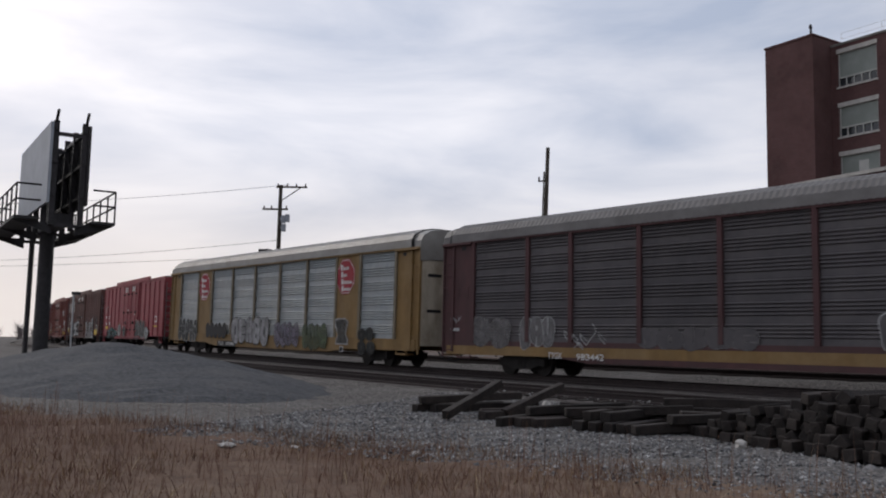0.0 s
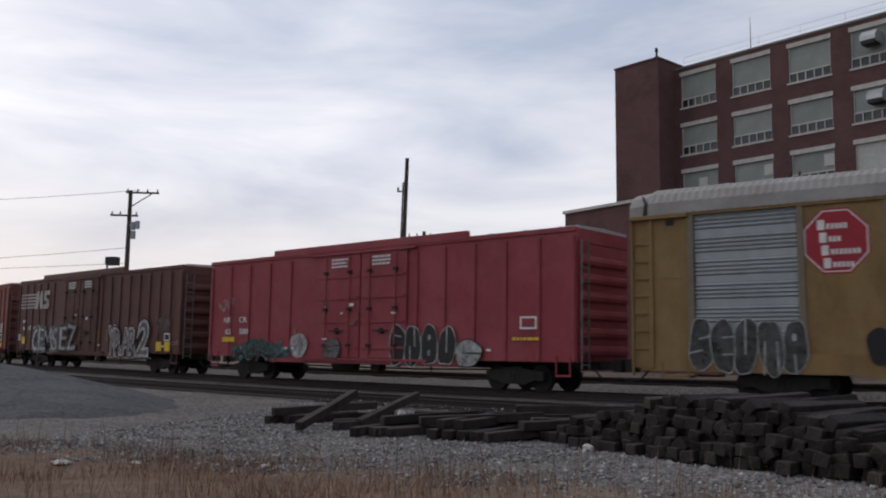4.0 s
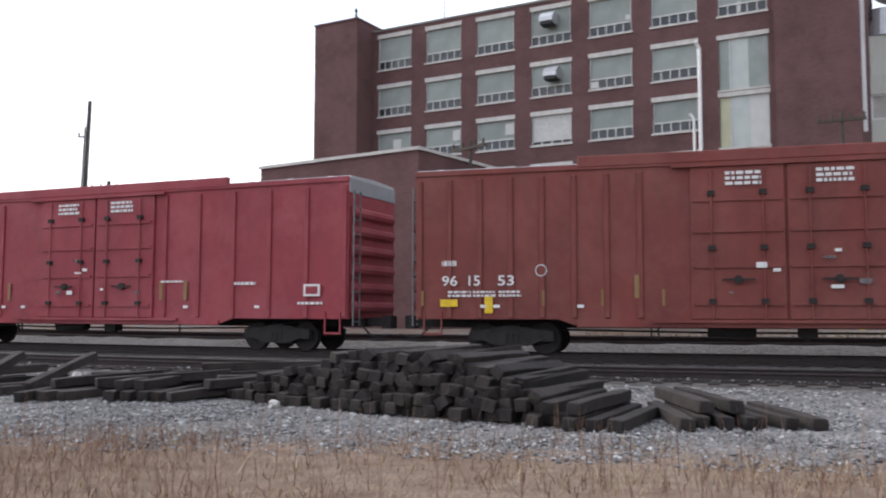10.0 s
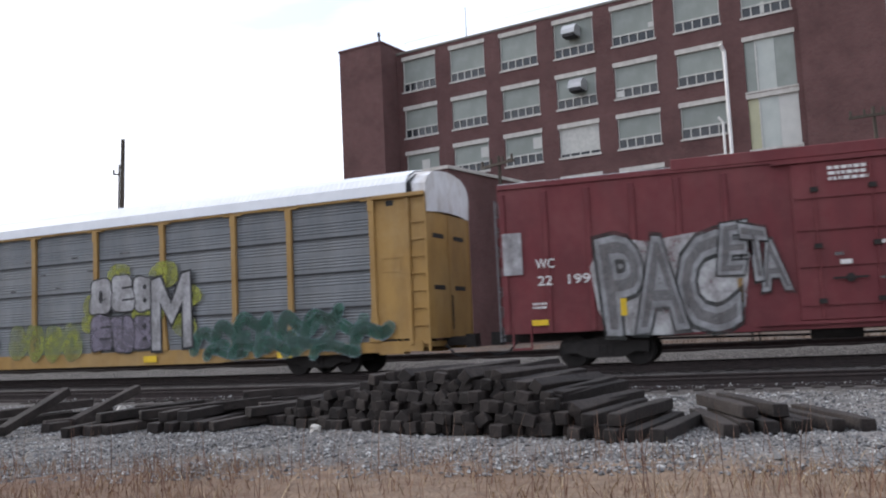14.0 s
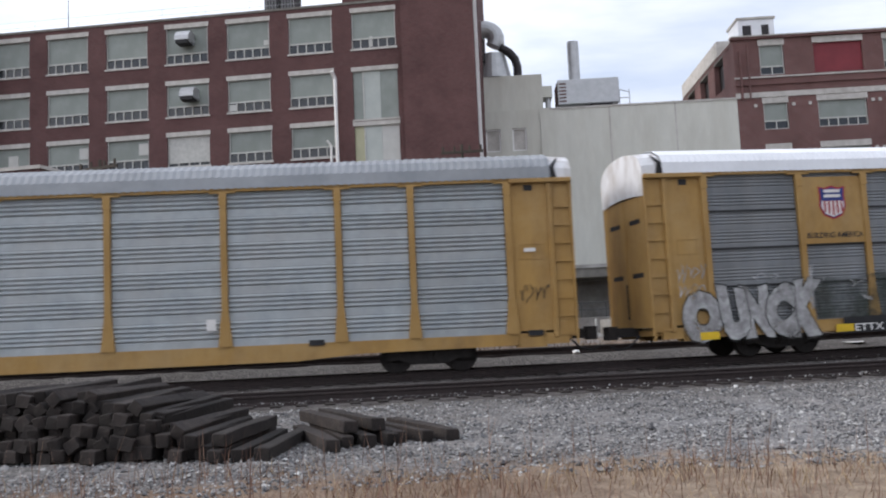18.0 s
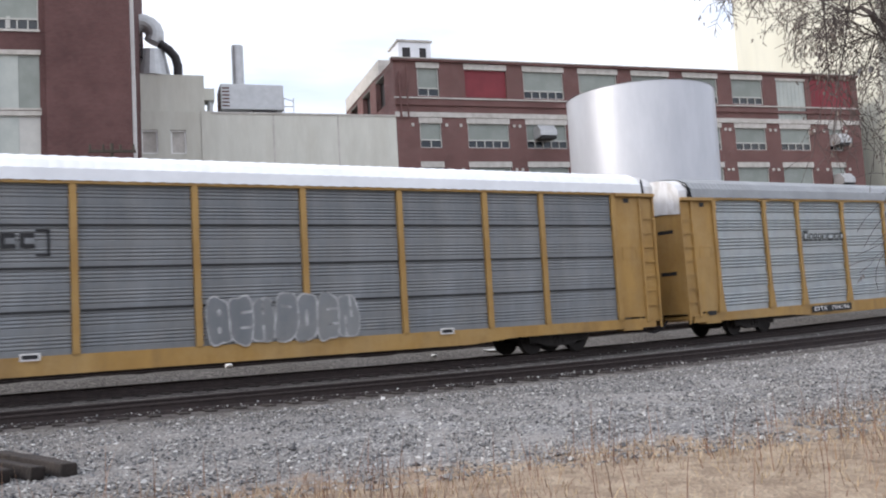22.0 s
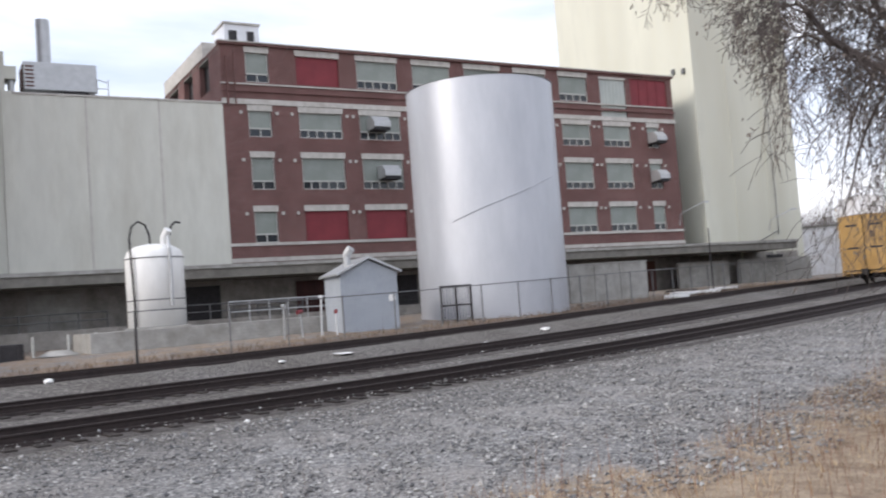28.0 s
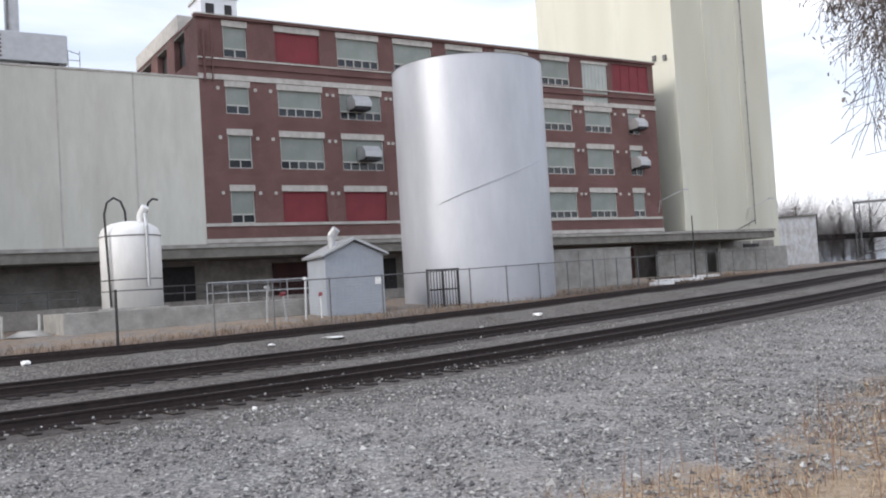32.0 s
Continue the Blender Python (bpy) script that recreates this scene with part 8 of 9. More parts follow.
def bubble(car, L, x0, x1, z0, z1, kinds, seed, fill, line, rim=0.06, y=-1.535, square=2.8, swell=1.14, gleam=None):
    """A spray-painted row of swollen rounded forms that lap over one another, each with its outline and counters."""
    rng = random.Random(seed)
    n = len(kinds)
    cw = (x1 - x0) / n
    for i, kind in enumerate(kinds):
        cx = x0 + (i + 0.5) * cw - L / 2 + rng.uniform(-0.05, 0.05) * cw
        hz = (z1 - z0) / 2 * rng.uniform(0.86, 1.0)
        cz = (z0 + z1) / 2 + rng.uniform(-0.06, 0.06) * hz
        hw = cw / 2 * swell
        ph, pj, lean = rng.uniform(0, 6.28), rng.uniform(0, 6.28), rng.uniform(-0.12, 0.12)
        yi = y - 0.004 * (i % 2)

        def ring(grow_by, k=36):
            pts = []
            for j in range(k):
                a = 2 * math.pi * j / k
                c, q = math.cos(a), math.sin(a)
                r = (abs(c) ** square + abs(q) ** square) ** (-1 / square) * (1 + 0.05 * math.sin(3 * a + ph) + 0.035 * math.sin(5 * a + pj))
                pts.append((cx + c * r * (hw + grow_by) + lean * q * hz, cz + q * r * (hz + grow_by)))
            return pts

        bm = bmesh.new()
        bm.faces.new([bm.verts.new((x, yi, z)) for x, z in ring(rim * 0.8)])
        o = part("graffiti_letter", bm, line, car)
        bm = bmesh.new()
        bm.faces.new([bm.verts.new((x, yi - 0.0015, z)) for x, z in ring(0.0)])
        part("letter_fill", bm, fill, o)
        for form, *v in COUNTERS[kind]:
            bm = bmesh.new()
            if form == "ring":
                bm.faces.new([bm.verts.new((cx + ((v[0] - 0.5) * 2 + v[2] * 2 * math.cos(j * math.pi / 6)) * hw, yi - 0.003, cz + ((v[1] - 0.5) * 2 + v[3] * 2 * math.sin(j * math.pi / 6)) * hz)) for j in range(12)])
            else:
                stroke(bm, [(cx + (v[0] - 0.5) * 2 * hw, cz + (v[1] - 0.5) * 2 * hz), (cx + (v[2] - 0.5) * 2 * hw, cz + (v[3] - 0.5) * 2 * hz)], max(rim * 1.2, 0.05), yi - 0.003)
            part("letter_counter", bm, line, o)
        if gleam:
            bm = bmesh.new()
            stroke(bm, [(cx - hw * 0.62, cz + hz * 0.2), (cx - hw * 0.5, cz + hz * 0.62), (cx - hw * 0.1, cz + hz * 0.76)], 0.03, yi - 0.003)
            part("letter_highlight", bm, gleam, o)


def swirl(car, L, x0, x1, z0, z1, n, seed, fill, line, w=0.34, y=-1.56):
    """A wild piece of long curved bands with pale outlines."""
    rng = random.Random(seed)
    cw = (x1 - x0) / n
    for i in range(n):
        a = x0 + (i + 0.1) * cw - L / 2
        up = 0.55 + 0.45 * math.sin(math.pi * (i + 0.6) / n)
        zz = lambda v: z0 + v * (z1 - z0) * up
        p = [Vector((a, zz(rng.uniform(0.1, 0.3)))), Vector((a + cw * rng.uniform(0.1, 0.5), zz(1.25))), Vector((a + cw * rng.uniform(0.7, 1.2), zz(rng.uniform(-0.15, 0.25)))), Vector((a + cw * 1.5, zz(rng.uniform(0.3, 0.8))))]
        pts = []
        for j in range(13):
            t = j / 12
            q = p[0] * (1 - t) ** 3 + p[1] * 3 * t * (1 - t) ** 2 + p[2] * 3 * t * t * (1 - t) + p[3] * t**3
            pts.append((q.x, q.y))
        yi = y - 0.004 * (i % 3)
        b_out, b_in, b_hi = bmesh.new(), bmesh.new(), bmesh.new()
        stroke(b_out, pts, w + 0.075, yi)
        stroke(b_in, pts, w, yi - 0.0015)
        stroke(b_hi, [(x + 0.03, z + w * 0.18) for x, z in pts[2:9]], 0.03, yi - 0.003)
        o = part("graffiti_letter", b_out, line, car)
        part("letter_fill", b_in, fill, o)
        part("letter_highlight", b_hi, line, o)


def scribble(car, L, x0, x1, z0, z1, n, seed, material, w=0.035, y=-1.535):
    """A quick illegible hand-sprayed tag: n loose letter-like squiggles of uneven size, one stroke each."""
    rng = random.Random(seed)
    bm = bmesh.new()
    cw = (x1 - x0) / n
    for i in range(n):
        a = x0 + cw * (i + rng.uniform(-0.15, 0.15)) - L / 2
        lo, hi = z0 + (z1 - z0) * rng.uniform(0, 0.3), z1 - (z1 - z0) * rng.uniform(0, 0.3)
        k = rng.randrange(4)
        turn, start, squash = rng.uniform(4.0, 7.5), rng.uniform(0, 6.28), rng.uniform(0.3, 0.55)
        pts = []
        for j in range(11):
            t = j / 10
            if k == 0:
                u, v = 0.5 + squash * math.cos(start + turn * t), 0.5 + 0.5 * math.sin(start + turn * t)
            elif k == 1:
                u, v = 0.2 + 0.7 * t + 0.15 * math.sin(9 * t), 0.5 + 0.5 * math.cos(6.3 * t + start * 0.2)
            elif k == 2:
                u, v = 0.5 + 0.4 * math.sin(4.7 * t), 1 - t
            else:
                u, v = 0.15 + 0.8 * abs(2 * t - 1), t if t < 0.5 else 1.2 - t * 0.9
            pts.append((a + u * cw * 1.1 + 0.15 * v * cw, lo + v * (hi - lo)))
        stroke(bm, pts, w * rng.uniform(0.7, 1.0), y - 0.0006 * (i % 3))
    part("graffiti_scrawl", bm, material, car)


STAY_YOUNG = (
    ((1, 0.95), (0.3, 1), (0.1, 0.7), (0.8, 0.4), (0.6, 0.05), (-0.1, 0.05)), ((0, 0.95), (1, 1.05)), ((0.45, 1), (0.35, 0.0)),
    ((0, 0), (0.5, 0.85), (0.9, 0)), ((0.15, 0.35), (0.85, 0.35)), ((0, 1), (0.4, 0.5)), ((1, 1.1), (0.0, -0.35)),
    ((0, 1.1), (0.35, 0.5)), ((1, 1.15), (0.1, -0.3)), ((0.5, 0.75), (0.05, 0.4), (0.4, 0.1), (0.85, 0.4), (0.5, 0.75)),
    ((0, 0.8), (0.1, 0.2), (0.6, 0.15), (0.8, 0.85)), ((0, 0.1), (0.15, 0.95), (0.7, 0.15), (0.85, 1.0)),
    ((0.8, 0.9), (0.2, 0.85), (0.05, 0.35), (0.5, 0.1), (0.85, 0.4), (0.5, 0.45)), ((0.5, 0.45), (2.2, 0.55)))


def handwriting(car, L, x, z, w, h, material, y):
    """STAY YOUNG, sprayed by hand in one rising line."""
    bm = bmesh.new()
    slot = (0, 0.85, 0.85, 1.7, 1.7, 2.5, 2.5, 3.9, 3.9, 4.75, 5.6, 6.4, 7.25, 7.25)
    for line, s in zip(STAY_YOUNG, slot):
        stroke(bm, [(x + (s + u * 0.8 + 0.16 * v) * w - L / 2, z + v * h + 0.025 * s) for u, v in line], 0.065, y)
    part("graffiti_scrawl", bm, material, car)


def octagon(car, L, cx, cz, r):
    """A red octagonal sign: white border line, four tall initials and four lines of small words, all as bars."""
    ang = [(k + 0.5) * math.pi / 4 for k in range(8)]
    p = poly(car, L, [(cx + math.cos(a) * r, cz + math.sin(a) * r * 1.04) for a in ang], M_LOGORED, -1.51, "octagon_sign")
    poly(car, L, [(cx + math.cos(a) * r * 0.95, cz + math.sin(a) * r * 0.99) for a in ang], M_LETTER, -1.514, "octagon_border", p)
    poly(car, L, [(cx + math.cos(a) * r * 0.91, cz + math.sin(a) * r * 0.95) for a in ang], M_LOGORED, -1.518, "octagon_field", p)
    for k in range(4):
        z = cz + 0.46 * r - k * 0.38 * r
        x = cx - (0.5 - 0.05 * k) * r
        bar(car, L, x, x + 0.2 * r, z - 0.12 * r, z + 0.18 * r, M_LETTER, -1.524, "sign_bar")
        for i in range((5, 3, 7, 5)[k]):
            bar(car, L, x + (0.26 + 0.12 * i) * r, x + (0.34 + 0.12 * i) * r, z - 0.1 * r, z + 0.06 * r, M_LETTER, -1.524, "sign_bar")


def shield(car, L, x, z, w, h, y, top, stripe, edge):
    out = [(0.0, 1), (0.25, 0.95), (0.5, 1.02), (0.75, 0.95), (1, 1), (0.97, 0.7), (1, 0.4), (0.85, 0.12), (0.5, 0), (0.15, 0.12), (0, 0.4), (0.03, 0.7)]
    p = poly(car, L, [(x + u * w, z + v * h) for u, v in out], edge, y, "shield_emblem")
    poly(car, L, [(x + (0.06 + u * 0.88) * w, z + (0.05 + v * 0.9) * h) for u, v in out], top, y - 0.005, "shield_field", p)
    low = [(0.1, 0.56), (0.9, 0.56), (0.92, 0.4), (0.8, 0.18), (0.5, 0.08), (0.2, 0.18), (0.08, 0.4)]
    poly(car, L, [(x + u * w, z + v * h) for u, v in low], M_LETTER, y - 0.009, "shield_stripes", p)
    for k in range(5):
        u = 0.17 + k * 0.155
        poly(car, L, [(x + u * w, z + 0.56 * h), (x + (u + 0.075) * w, z + 0.56 * h), (x + (u + 0.075) * w, z + (0.13 + 0.05 * abs(k - 2)) * h), (x + u * w, z + (0.13 + 0.05 * abs(k - 2)) * h)], stripe, y - 0.013, "shield_stripe", p)
    for k in range(2):
        poly(car, L, [(x + 0.2 * w, z + (0.66 + k * 0.15) * h), (x + 0.8 * w, z + (0.66 + k * 0.15) * h), (x + 0.8 * w, z + (0.75 + k * 0.15) * h), (x + 0.2 * w, z + (0.75 + k * 0.15) * h)], M_LETTER, y - 0.013, "shield_bar", p)


def std_labels(car, L, rng, door):
    """Stencils that every boxcar carries."""
    d0, d1 = door
    m = (d0 + d1) / 2
    bars(car, L, d0 + 0.9, d0 + 1.9, 4.35, 4.75, 3, rng, y=-1.62)
    bars(car, L, m + 0.7, m + 1.7, 4.35, 4.75, 3, rng, y=-1.62)
    for k in range(7):
        x = d0 + 0.4 + rng.uniform(0, d1 - d0 - 0.8)
        z = rng.uniform(1.5, 2.9)
        bar(car, L, x, x + rng.uniform(0.1, 0.3), z, z + rng.uniform(0.05, 0.14), M_GREYS if k % 2 else M_LETTER, y=-1.62, name="stencil_patch")
    for k in range(6):
        x = rng.uniform(0.5, L - 0.5)
        if d0 - 0.3 < x < d1 + 0.3:
            continue
        bar(car, L, x, x + 0.18, 1.25, 1.33, y=-1.535, name="stencil_patch")
    for x in (d0 - 1.4, d1 + 1.2, d1 + 0.25):
        bar(car, L, x, x + 0.12, 1.5, 2.1, M_OCHRE, -1.533, "reflector")


def all_decals():
    rng = random.Random(77)
    B, A = BOX_L, AUTO_L
    YA = -1.5
    # dark autorack
    c = car_a
    bar(c, A, 0.3, 27.9, 0.7, 1.04, M_OCHRE, YA - 0.004, "sill_stripe")
    bubble(c, A, 1.85, 3.8, 1.0, 2.15, "AU", 1, M_GREYS, M_GREYS, 0.03, YA - 0.02, 2.4)
    bubble(c, A, 4.35, 6.0, 1.0, 2.15, "UAU", 2, M_GREYS, M_WSPRAY, 0.035, YA - 0.02, 2.4)
    scribble(c, A, 6.4, 8.2, 1.1, 1.85, 5, 3, M_WSPRAY, 0.045, YA - 0.02)
    scribble(c, A, 6.9, 7.3, 0.95, 1.3, 2, 6, M_WSPRAY, 0.04, YA - 0.025)
    bubble(c, A, 17.3, 20.6, 1.05, 2.2, "UOSR", 4, M_DARKPANEL, M_WSPRAY, 0.04, YA - 0.02)
    bubble(c, A, 9.6, 13.8, 1.05, 1.75, "NOUHE", 7, M_DARKPANEL, M_GREYS, 0.03, YA - 0.02)
    scribble(c, A, 0.5, 1.1, 1.9, 2.25, 3, 5, M_WSPRAY, 0.05, YA - 0.02)
    bar(c, A, 0.55, 1.05, 1.6, 1.72, M_WSPRAY, YA - 0.02)
    letters(c, A, "TTGX", 5.76, 6.4, 0.64, 0.86, y=YA - 0.05)
    letters(c, A, "983442", 7.06, 8.25, 0.62, 0.84, y=YA - 0.05)
    # ochre and silver autorack
    c = car_b
    octagon(c, A, 5.55, 4.06, 0.86)
    octagon(c, A, 22.22, 4.06, 0.86)
    bubble(c, A, 1.75, 4.8, 0.68, 2.15, "SEUTR", 11, M_SOOT, M_WSPRAY, 0.035, -1.56, 2.4, 1.02)
    bubble(c, A, 6.2, 9.2, 0.98, 1.85, "OUCSO", 12, M_BLACK, M_BLACK, 0.04, -1.56, 2.2, 1.0)
    bubble(c, A, 9.95, 14.5, 0.68, 2.16, "DEHBD", 13, M_PALESPRAY, M_BLACK, 0.05, -1.56, 3.2, 1.05)
    bubble(c, A, 15.3, 17.9, 0.62, 1.92, "RONS", 14, M_PURPLE, M_SOOT, 0.05, -1.56, 2.5)
    bubble(c, A, 18.3, 20.7, 0.55, 1.86, "ROUS", 15, M_MOSS, M_SOOT, 0.05, -1.56, 2.5)
    poly(c, A, [(21.45, 2.05), (21.75, 2.12), (22.4, 2.12), (22.7, 1.95), (22.5, 1.4), (22.68, 1.12), (22.7, 0.88), (21.55, 0.88), (21.6, 1.12), (21.75, 1.3), (21.5, 1.75)], M_WSPRAY, -1.56, "graffiti_letter")
    poly(c, A, [(21.53, 1.98), (21.8, 2.05), (22.38, 2.05), (22.62, 1.92), (22.42, 1.4), (22.6, 1.1), (22.6, 0.95), (21.65, 0.95), (21.7, 1.12), (21.85, 1.32), (21.6, 1.75)], M_SOOT, -1.566, "letter_fill")
    bar(c, A, 21.95, 22.3, 0.55, 0.8, M_LETTER, -1.56, "stencil_panel")
    bar(c, A, 21.98, 22.27, 0.58, 0.77, M_BLACK, -1.565, "stencil_panel")
    for x, z in ((23.85, 1.35), (24.5, 1.4), (23.9, 0.8), (24.6, 0.78)):
        bubble(c, A, x - 0.33, x + 0.33, z - 0.3, z + 0.3, "O", int(x * 10), M_SOOT, M_BLACK, 0.03, -1.56, 2.0, 1.0)
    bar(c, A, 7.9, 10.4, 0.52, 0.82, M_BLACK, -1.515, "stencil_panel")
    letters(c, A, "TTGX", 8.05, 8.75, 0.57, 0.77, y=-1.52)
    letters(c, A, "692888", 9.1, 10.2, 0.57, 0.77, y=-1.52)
    # bright red boxcar
    c = car_c
    std_labels(c, B, rng, (7.4, 12.3))
    letters(c, B, "NK", 1.18, 1.7, 2.36, 2.6)
    letters(c, B, "CR", 2.28, 2.84, 2.36, 2.6)
    letters(c, B, "65", 1.3, 1.72, 1.86, 2.1)
    letters(c, B, "580", 2.32, 2.96, 1.86, 2.1)
    scribble(c, B, 0.7, 1.85, 2.75, 3.55, 4, 21, M_WSPRAY, 0.05)
    swirl(c, B, 1.9, 5.4, 0.75, 1.9, 6, 22, M_TEAL, M_GREENS, 0.2, -1.545)
    swirl(c, B, 2.2, 5.0, 0.75, 1.5, 4, 28, M_SOOT, M_LBLUE, 0.16, -1.558)
    scribble(c, B, 4.6, 6.2, 0.8, 1.5, 3, 23, M_LBLUE, 0.06, -1.572)
    bubble(c, B, 5.85, 6.75, 0.95, 1.9, "O", 24, M_WSPRAY, M_WSPRAY, 0.03, -1.535, 2.0)
    scribble(c, B, 5.9, 6.7, 1.0, 1.85, 4, 29, M_GREYS, 0.05, -1.545)
    bubble(c, B, 11.5, 14.6, 0.72, 2.1, "INBU", 25, M_BLACK, M_WSPRAY, 0.045, -1.56, 2.4, 0.98)
    bubble(c, B, 14.6, 15.7, 0.7, 1.6, "C", 27, M_WSPRAY, M_BLACK, 0.05, -1.56, 2.2, 1.0)
    bubble(c, B, 8.0, 8.8, 0.9, 1.7, "S", 26, M_GREYS, M_SOOT, 0.04, -1.63)
    bar(c, B, 17.3, 17.95, 1.95, 2.35, M_LETTER)
    bar(c, B, 17.37, 17.88, 2.01, 2.29, M_CARRED, -1.54)
    bars(c, B, 17.0, 18.2, 1.6, 1.75, 1, rng, M_YTAG)
    bar(c, B, 1.1, 2.0, 1.55, 1.75, M_YTAG, name="yellow_patch")
    # brown boxcar with the striped emblem
    c = car_d
    std_labels(c, B, rng, (6.4, 10.8))
    for k in range(5):
        z = 3.38 + k * 0.19
        bar(c, B, 0.45, 2.75 + 0.06 * k, z, z + 0.1, M_OLDWHITE, name="emblem_stripe")
    poly(c, B, [(2.55, 3.32), (2.91, 3.32), (3.15, 3.97), (3.31, 3.32), (3.67, 3.32), (3.55, 4.38), (3.27, 4.38), (3.19, 3.82), (3.03, 4.38), (2.79, 4.38)], M_OLDWHITE, -1.54)
    poly(c, B, [(3.71, 3.32), (4.43, 3.32), (4.59, 3.56), (4.51, 3.88), (4.19, 3.92), (4.15, 4.12), (4.55, 4.12), (4.59, 4.38), (3.91, 4.38), (3.75, 4.16), (3.83, 3.82), (4.15, 3.77), (4.19, 3.60), (3.71, 3.58)], M_OLDWHITE, -1.54)
    bars(c, B, 0.9, 1.35, 2.55, 2.8, 1, rng)
    letters(c, B, "46", 0.9, 1.3, 2.1, 2.35)
    letters(c, B, "93", 1.75, 2.15, 2.1, 2.35)
    letters(c, B, "44", 2.55, 2.95, 2.1, 2.35)
    bars(c, B, 0.3, 0.8, 1.5, 1.9, 3, rng)
    bar(c, B, 0.9, 1.35, 1.3, 1.72, M_YTAG, name="yellow_patch")
    throwup(c, B, [("C", 2.45, 3.5, 0.85, 2.2, 0.1), ("E", 3.35, 4.3, 0.85, 2.3, 0.1), ("M", 4.15, 5.4, 0.85, 2.3, 0.0), ("S", 5.3, 6.2, 0.85, 2.3, 0.0)], M_LBLUE, M_GREYS, M_WSPRAY, -1.56, 0.05)
    throwup(c, B, [("E", 6.4, 7.5, 0.95, 2.3, 0.0), ("Z", 7.4, 8.7, 0.95, 2.4, 0.1)], M_GREYS, M_SOOT, M_PALESPRAY, -1.63, 0.04)
    throwup(c, B, [("Y", 12.15, 13.1, 0.8, 2.3, 0.1), ("R", 12.95, 13.9, 0.75, 2.15, 0.0), ("A", 13.75, 14.75, 0.75, 2.3, 0.1), ("R", 14.55, 15.5, 0.75, 2.25, -0.1), ("2", 15.4, 16.7, 0.75, 2.5, 0.1)], M_PALESPRAY, M_SOOT, M_GREYS, -1.56, 0.07)
    for x in (17.25, 18.05):
        bar(c, B, x, x + 0.5, 1.06, 1.5, M_YTAG, name="yellow_patch")
    bar(c, B, 17.97, 18.52, 1.54, 1.9, M_LETTER)
    bar(c, B, 18.04, 18.45, 1.6, 1.84, M_BLACK, -1.54)
    bars(c, B, 17.2, 18.6, 2.0, 2.7, 6, rng, M_GREYS, cols=2)
    scribble(c, B, 18.7, 19.3, 1.3, 1.6, 3, 34, M_WSPRAY, 0.03)
    # oxide red boxcar with the shield
    c = car_e
    std_labels(c, B, rng, (7.4, 12.1))
    shield(c, B, 15.65, 3.03, 0.6, 0.7, -1.535, M_LETTER, M_CAROXIDE, M_LETTER)
    letters(c, B, "BUILDING", 16.32, 17.15, 3.42, 3.58)
    letters(c, B, "AMERICA", 16.32, 17.1, 3.2, 3.36)
    bars(c, B, 0.78, 1.25, 2.4, 2.64, 1, rng)
    letters(c, B, "96", 0.78, 1.22, 1.85, 2.13)
    letters(c, B, "15", 1.54, 1.86, 1.85, 2.13)
    letters(c, B, "53", 2.36, 2.81, 1.85, 2.13)
    bar(c, B, 0.73, 1.23, 1.28, 1.48, M_YTAG, name="yellow_patch")
    bar(c, B, 1.99, 2.22, 1.1, 1.56, M_YTAG, name="yellow_patch")
    bars(c, B, 0.95, 3.1, 1.55, 1.75, 2, rng, cols=3)
    bar(c, B, 13.2, 13.75, 1.8, 2.1, name="notice")
    bars(c, B, 17.3, 18.7, 2.0, 2.6, 5, rng, cols=3)
    bar(c, B, 18.08, 18.6, 1.5, 1.88)
    bar(c, B, 18.14, 18.54, 1.56, 1.82, M_BLACK, -1.54)
    bar(c, B, 18.1, 18.6, 1.12, 1.35, M_YTAG, name="yellow_patch")
    bar(c, B, 17.02, 17.25, 0.94, 1.44, M_YTAG, name="yellow_patch")
    scribble(c, B, 15.65, 16.4, 1.3, 2.0, 4, 41, M_WSPRAY, 0.05)
    scribble(c, B, 16.3, 16.9, 1.0, 1.5, 3, 42, M_GREYS, 0.04)
    scribble(c, B, 16.1, 16.7, 1.35, 1.7, 4, 43, M_WSPRAY, 0.04)
    bm = bmesh.new()
    ring = [(3.55 + math.cos(a * math.pi / 8) * 0.15 - B / 2, 2.25 + math.sin(a * math.pi / 8) * 0.15) for a in range(17)]
    stroke(bm, ring, 0.03, -1.535)
    part("round_stencil", bm, M_LETTER, c)
    for x in (0.18, 3.57, 5.14, 6.7):
        bar(c, B, x, x + 0.07, 1.3, 1.72, M_OCHRE, -1.533, "reflector")
    # second bright red boxcar
    c = car_f
    std_labels(c, B, rng, (7.5, 12.4))
    letters(c, B, "NK", 1.2, 1.65, 2.38, 2.62)
    letters(c, B, "CR", 2.2, 2.7, 2.38, 2.62)
    letters(c, B, "65", 1.25, 1.61, 1.96, 2.2)
    letters(c, B, "446", 2.17, 2.75, 1.96, 2.2)
    scribble(c, B, 1.75, 2.9, 1.15, 1.55, 5, 50, M_GREYS, 0.03)
    bm = bmesh.new()
    stroke(bm, [(3.75 + math.cos(a * math.pi / 8) * 0.15 - B / 2, 2.35 + math.sin(a * math.pi / 8) * 0.15) for a in range(17)], 0.025, -1.535)
    part("round_stencil", bm, M_LETTER, c)
    bars(c, B, 0.85, 1.5, 1.35, 1.65, 3, rng)
    bar(c, B, 17.95, 18.5, 1.6, 1.95)
    bar(c, B, 18.02, 18.43, 1.66, 1.89, M_CARRED, -1.54)
    bars(c, B, 17.75, 18.65, 1.36, 1.48, 1, rng)
    bars(c, B, 12.7, 13.7, 2.05, 2.15, 1, rng)
    bars(c, B, 15.5, 16.4, 1.95, 2.1, 1, rng)
    bar(c, B, 4.6, 5.25, 1.3, 1.65, M_DARKMETAL, name="access_patch")
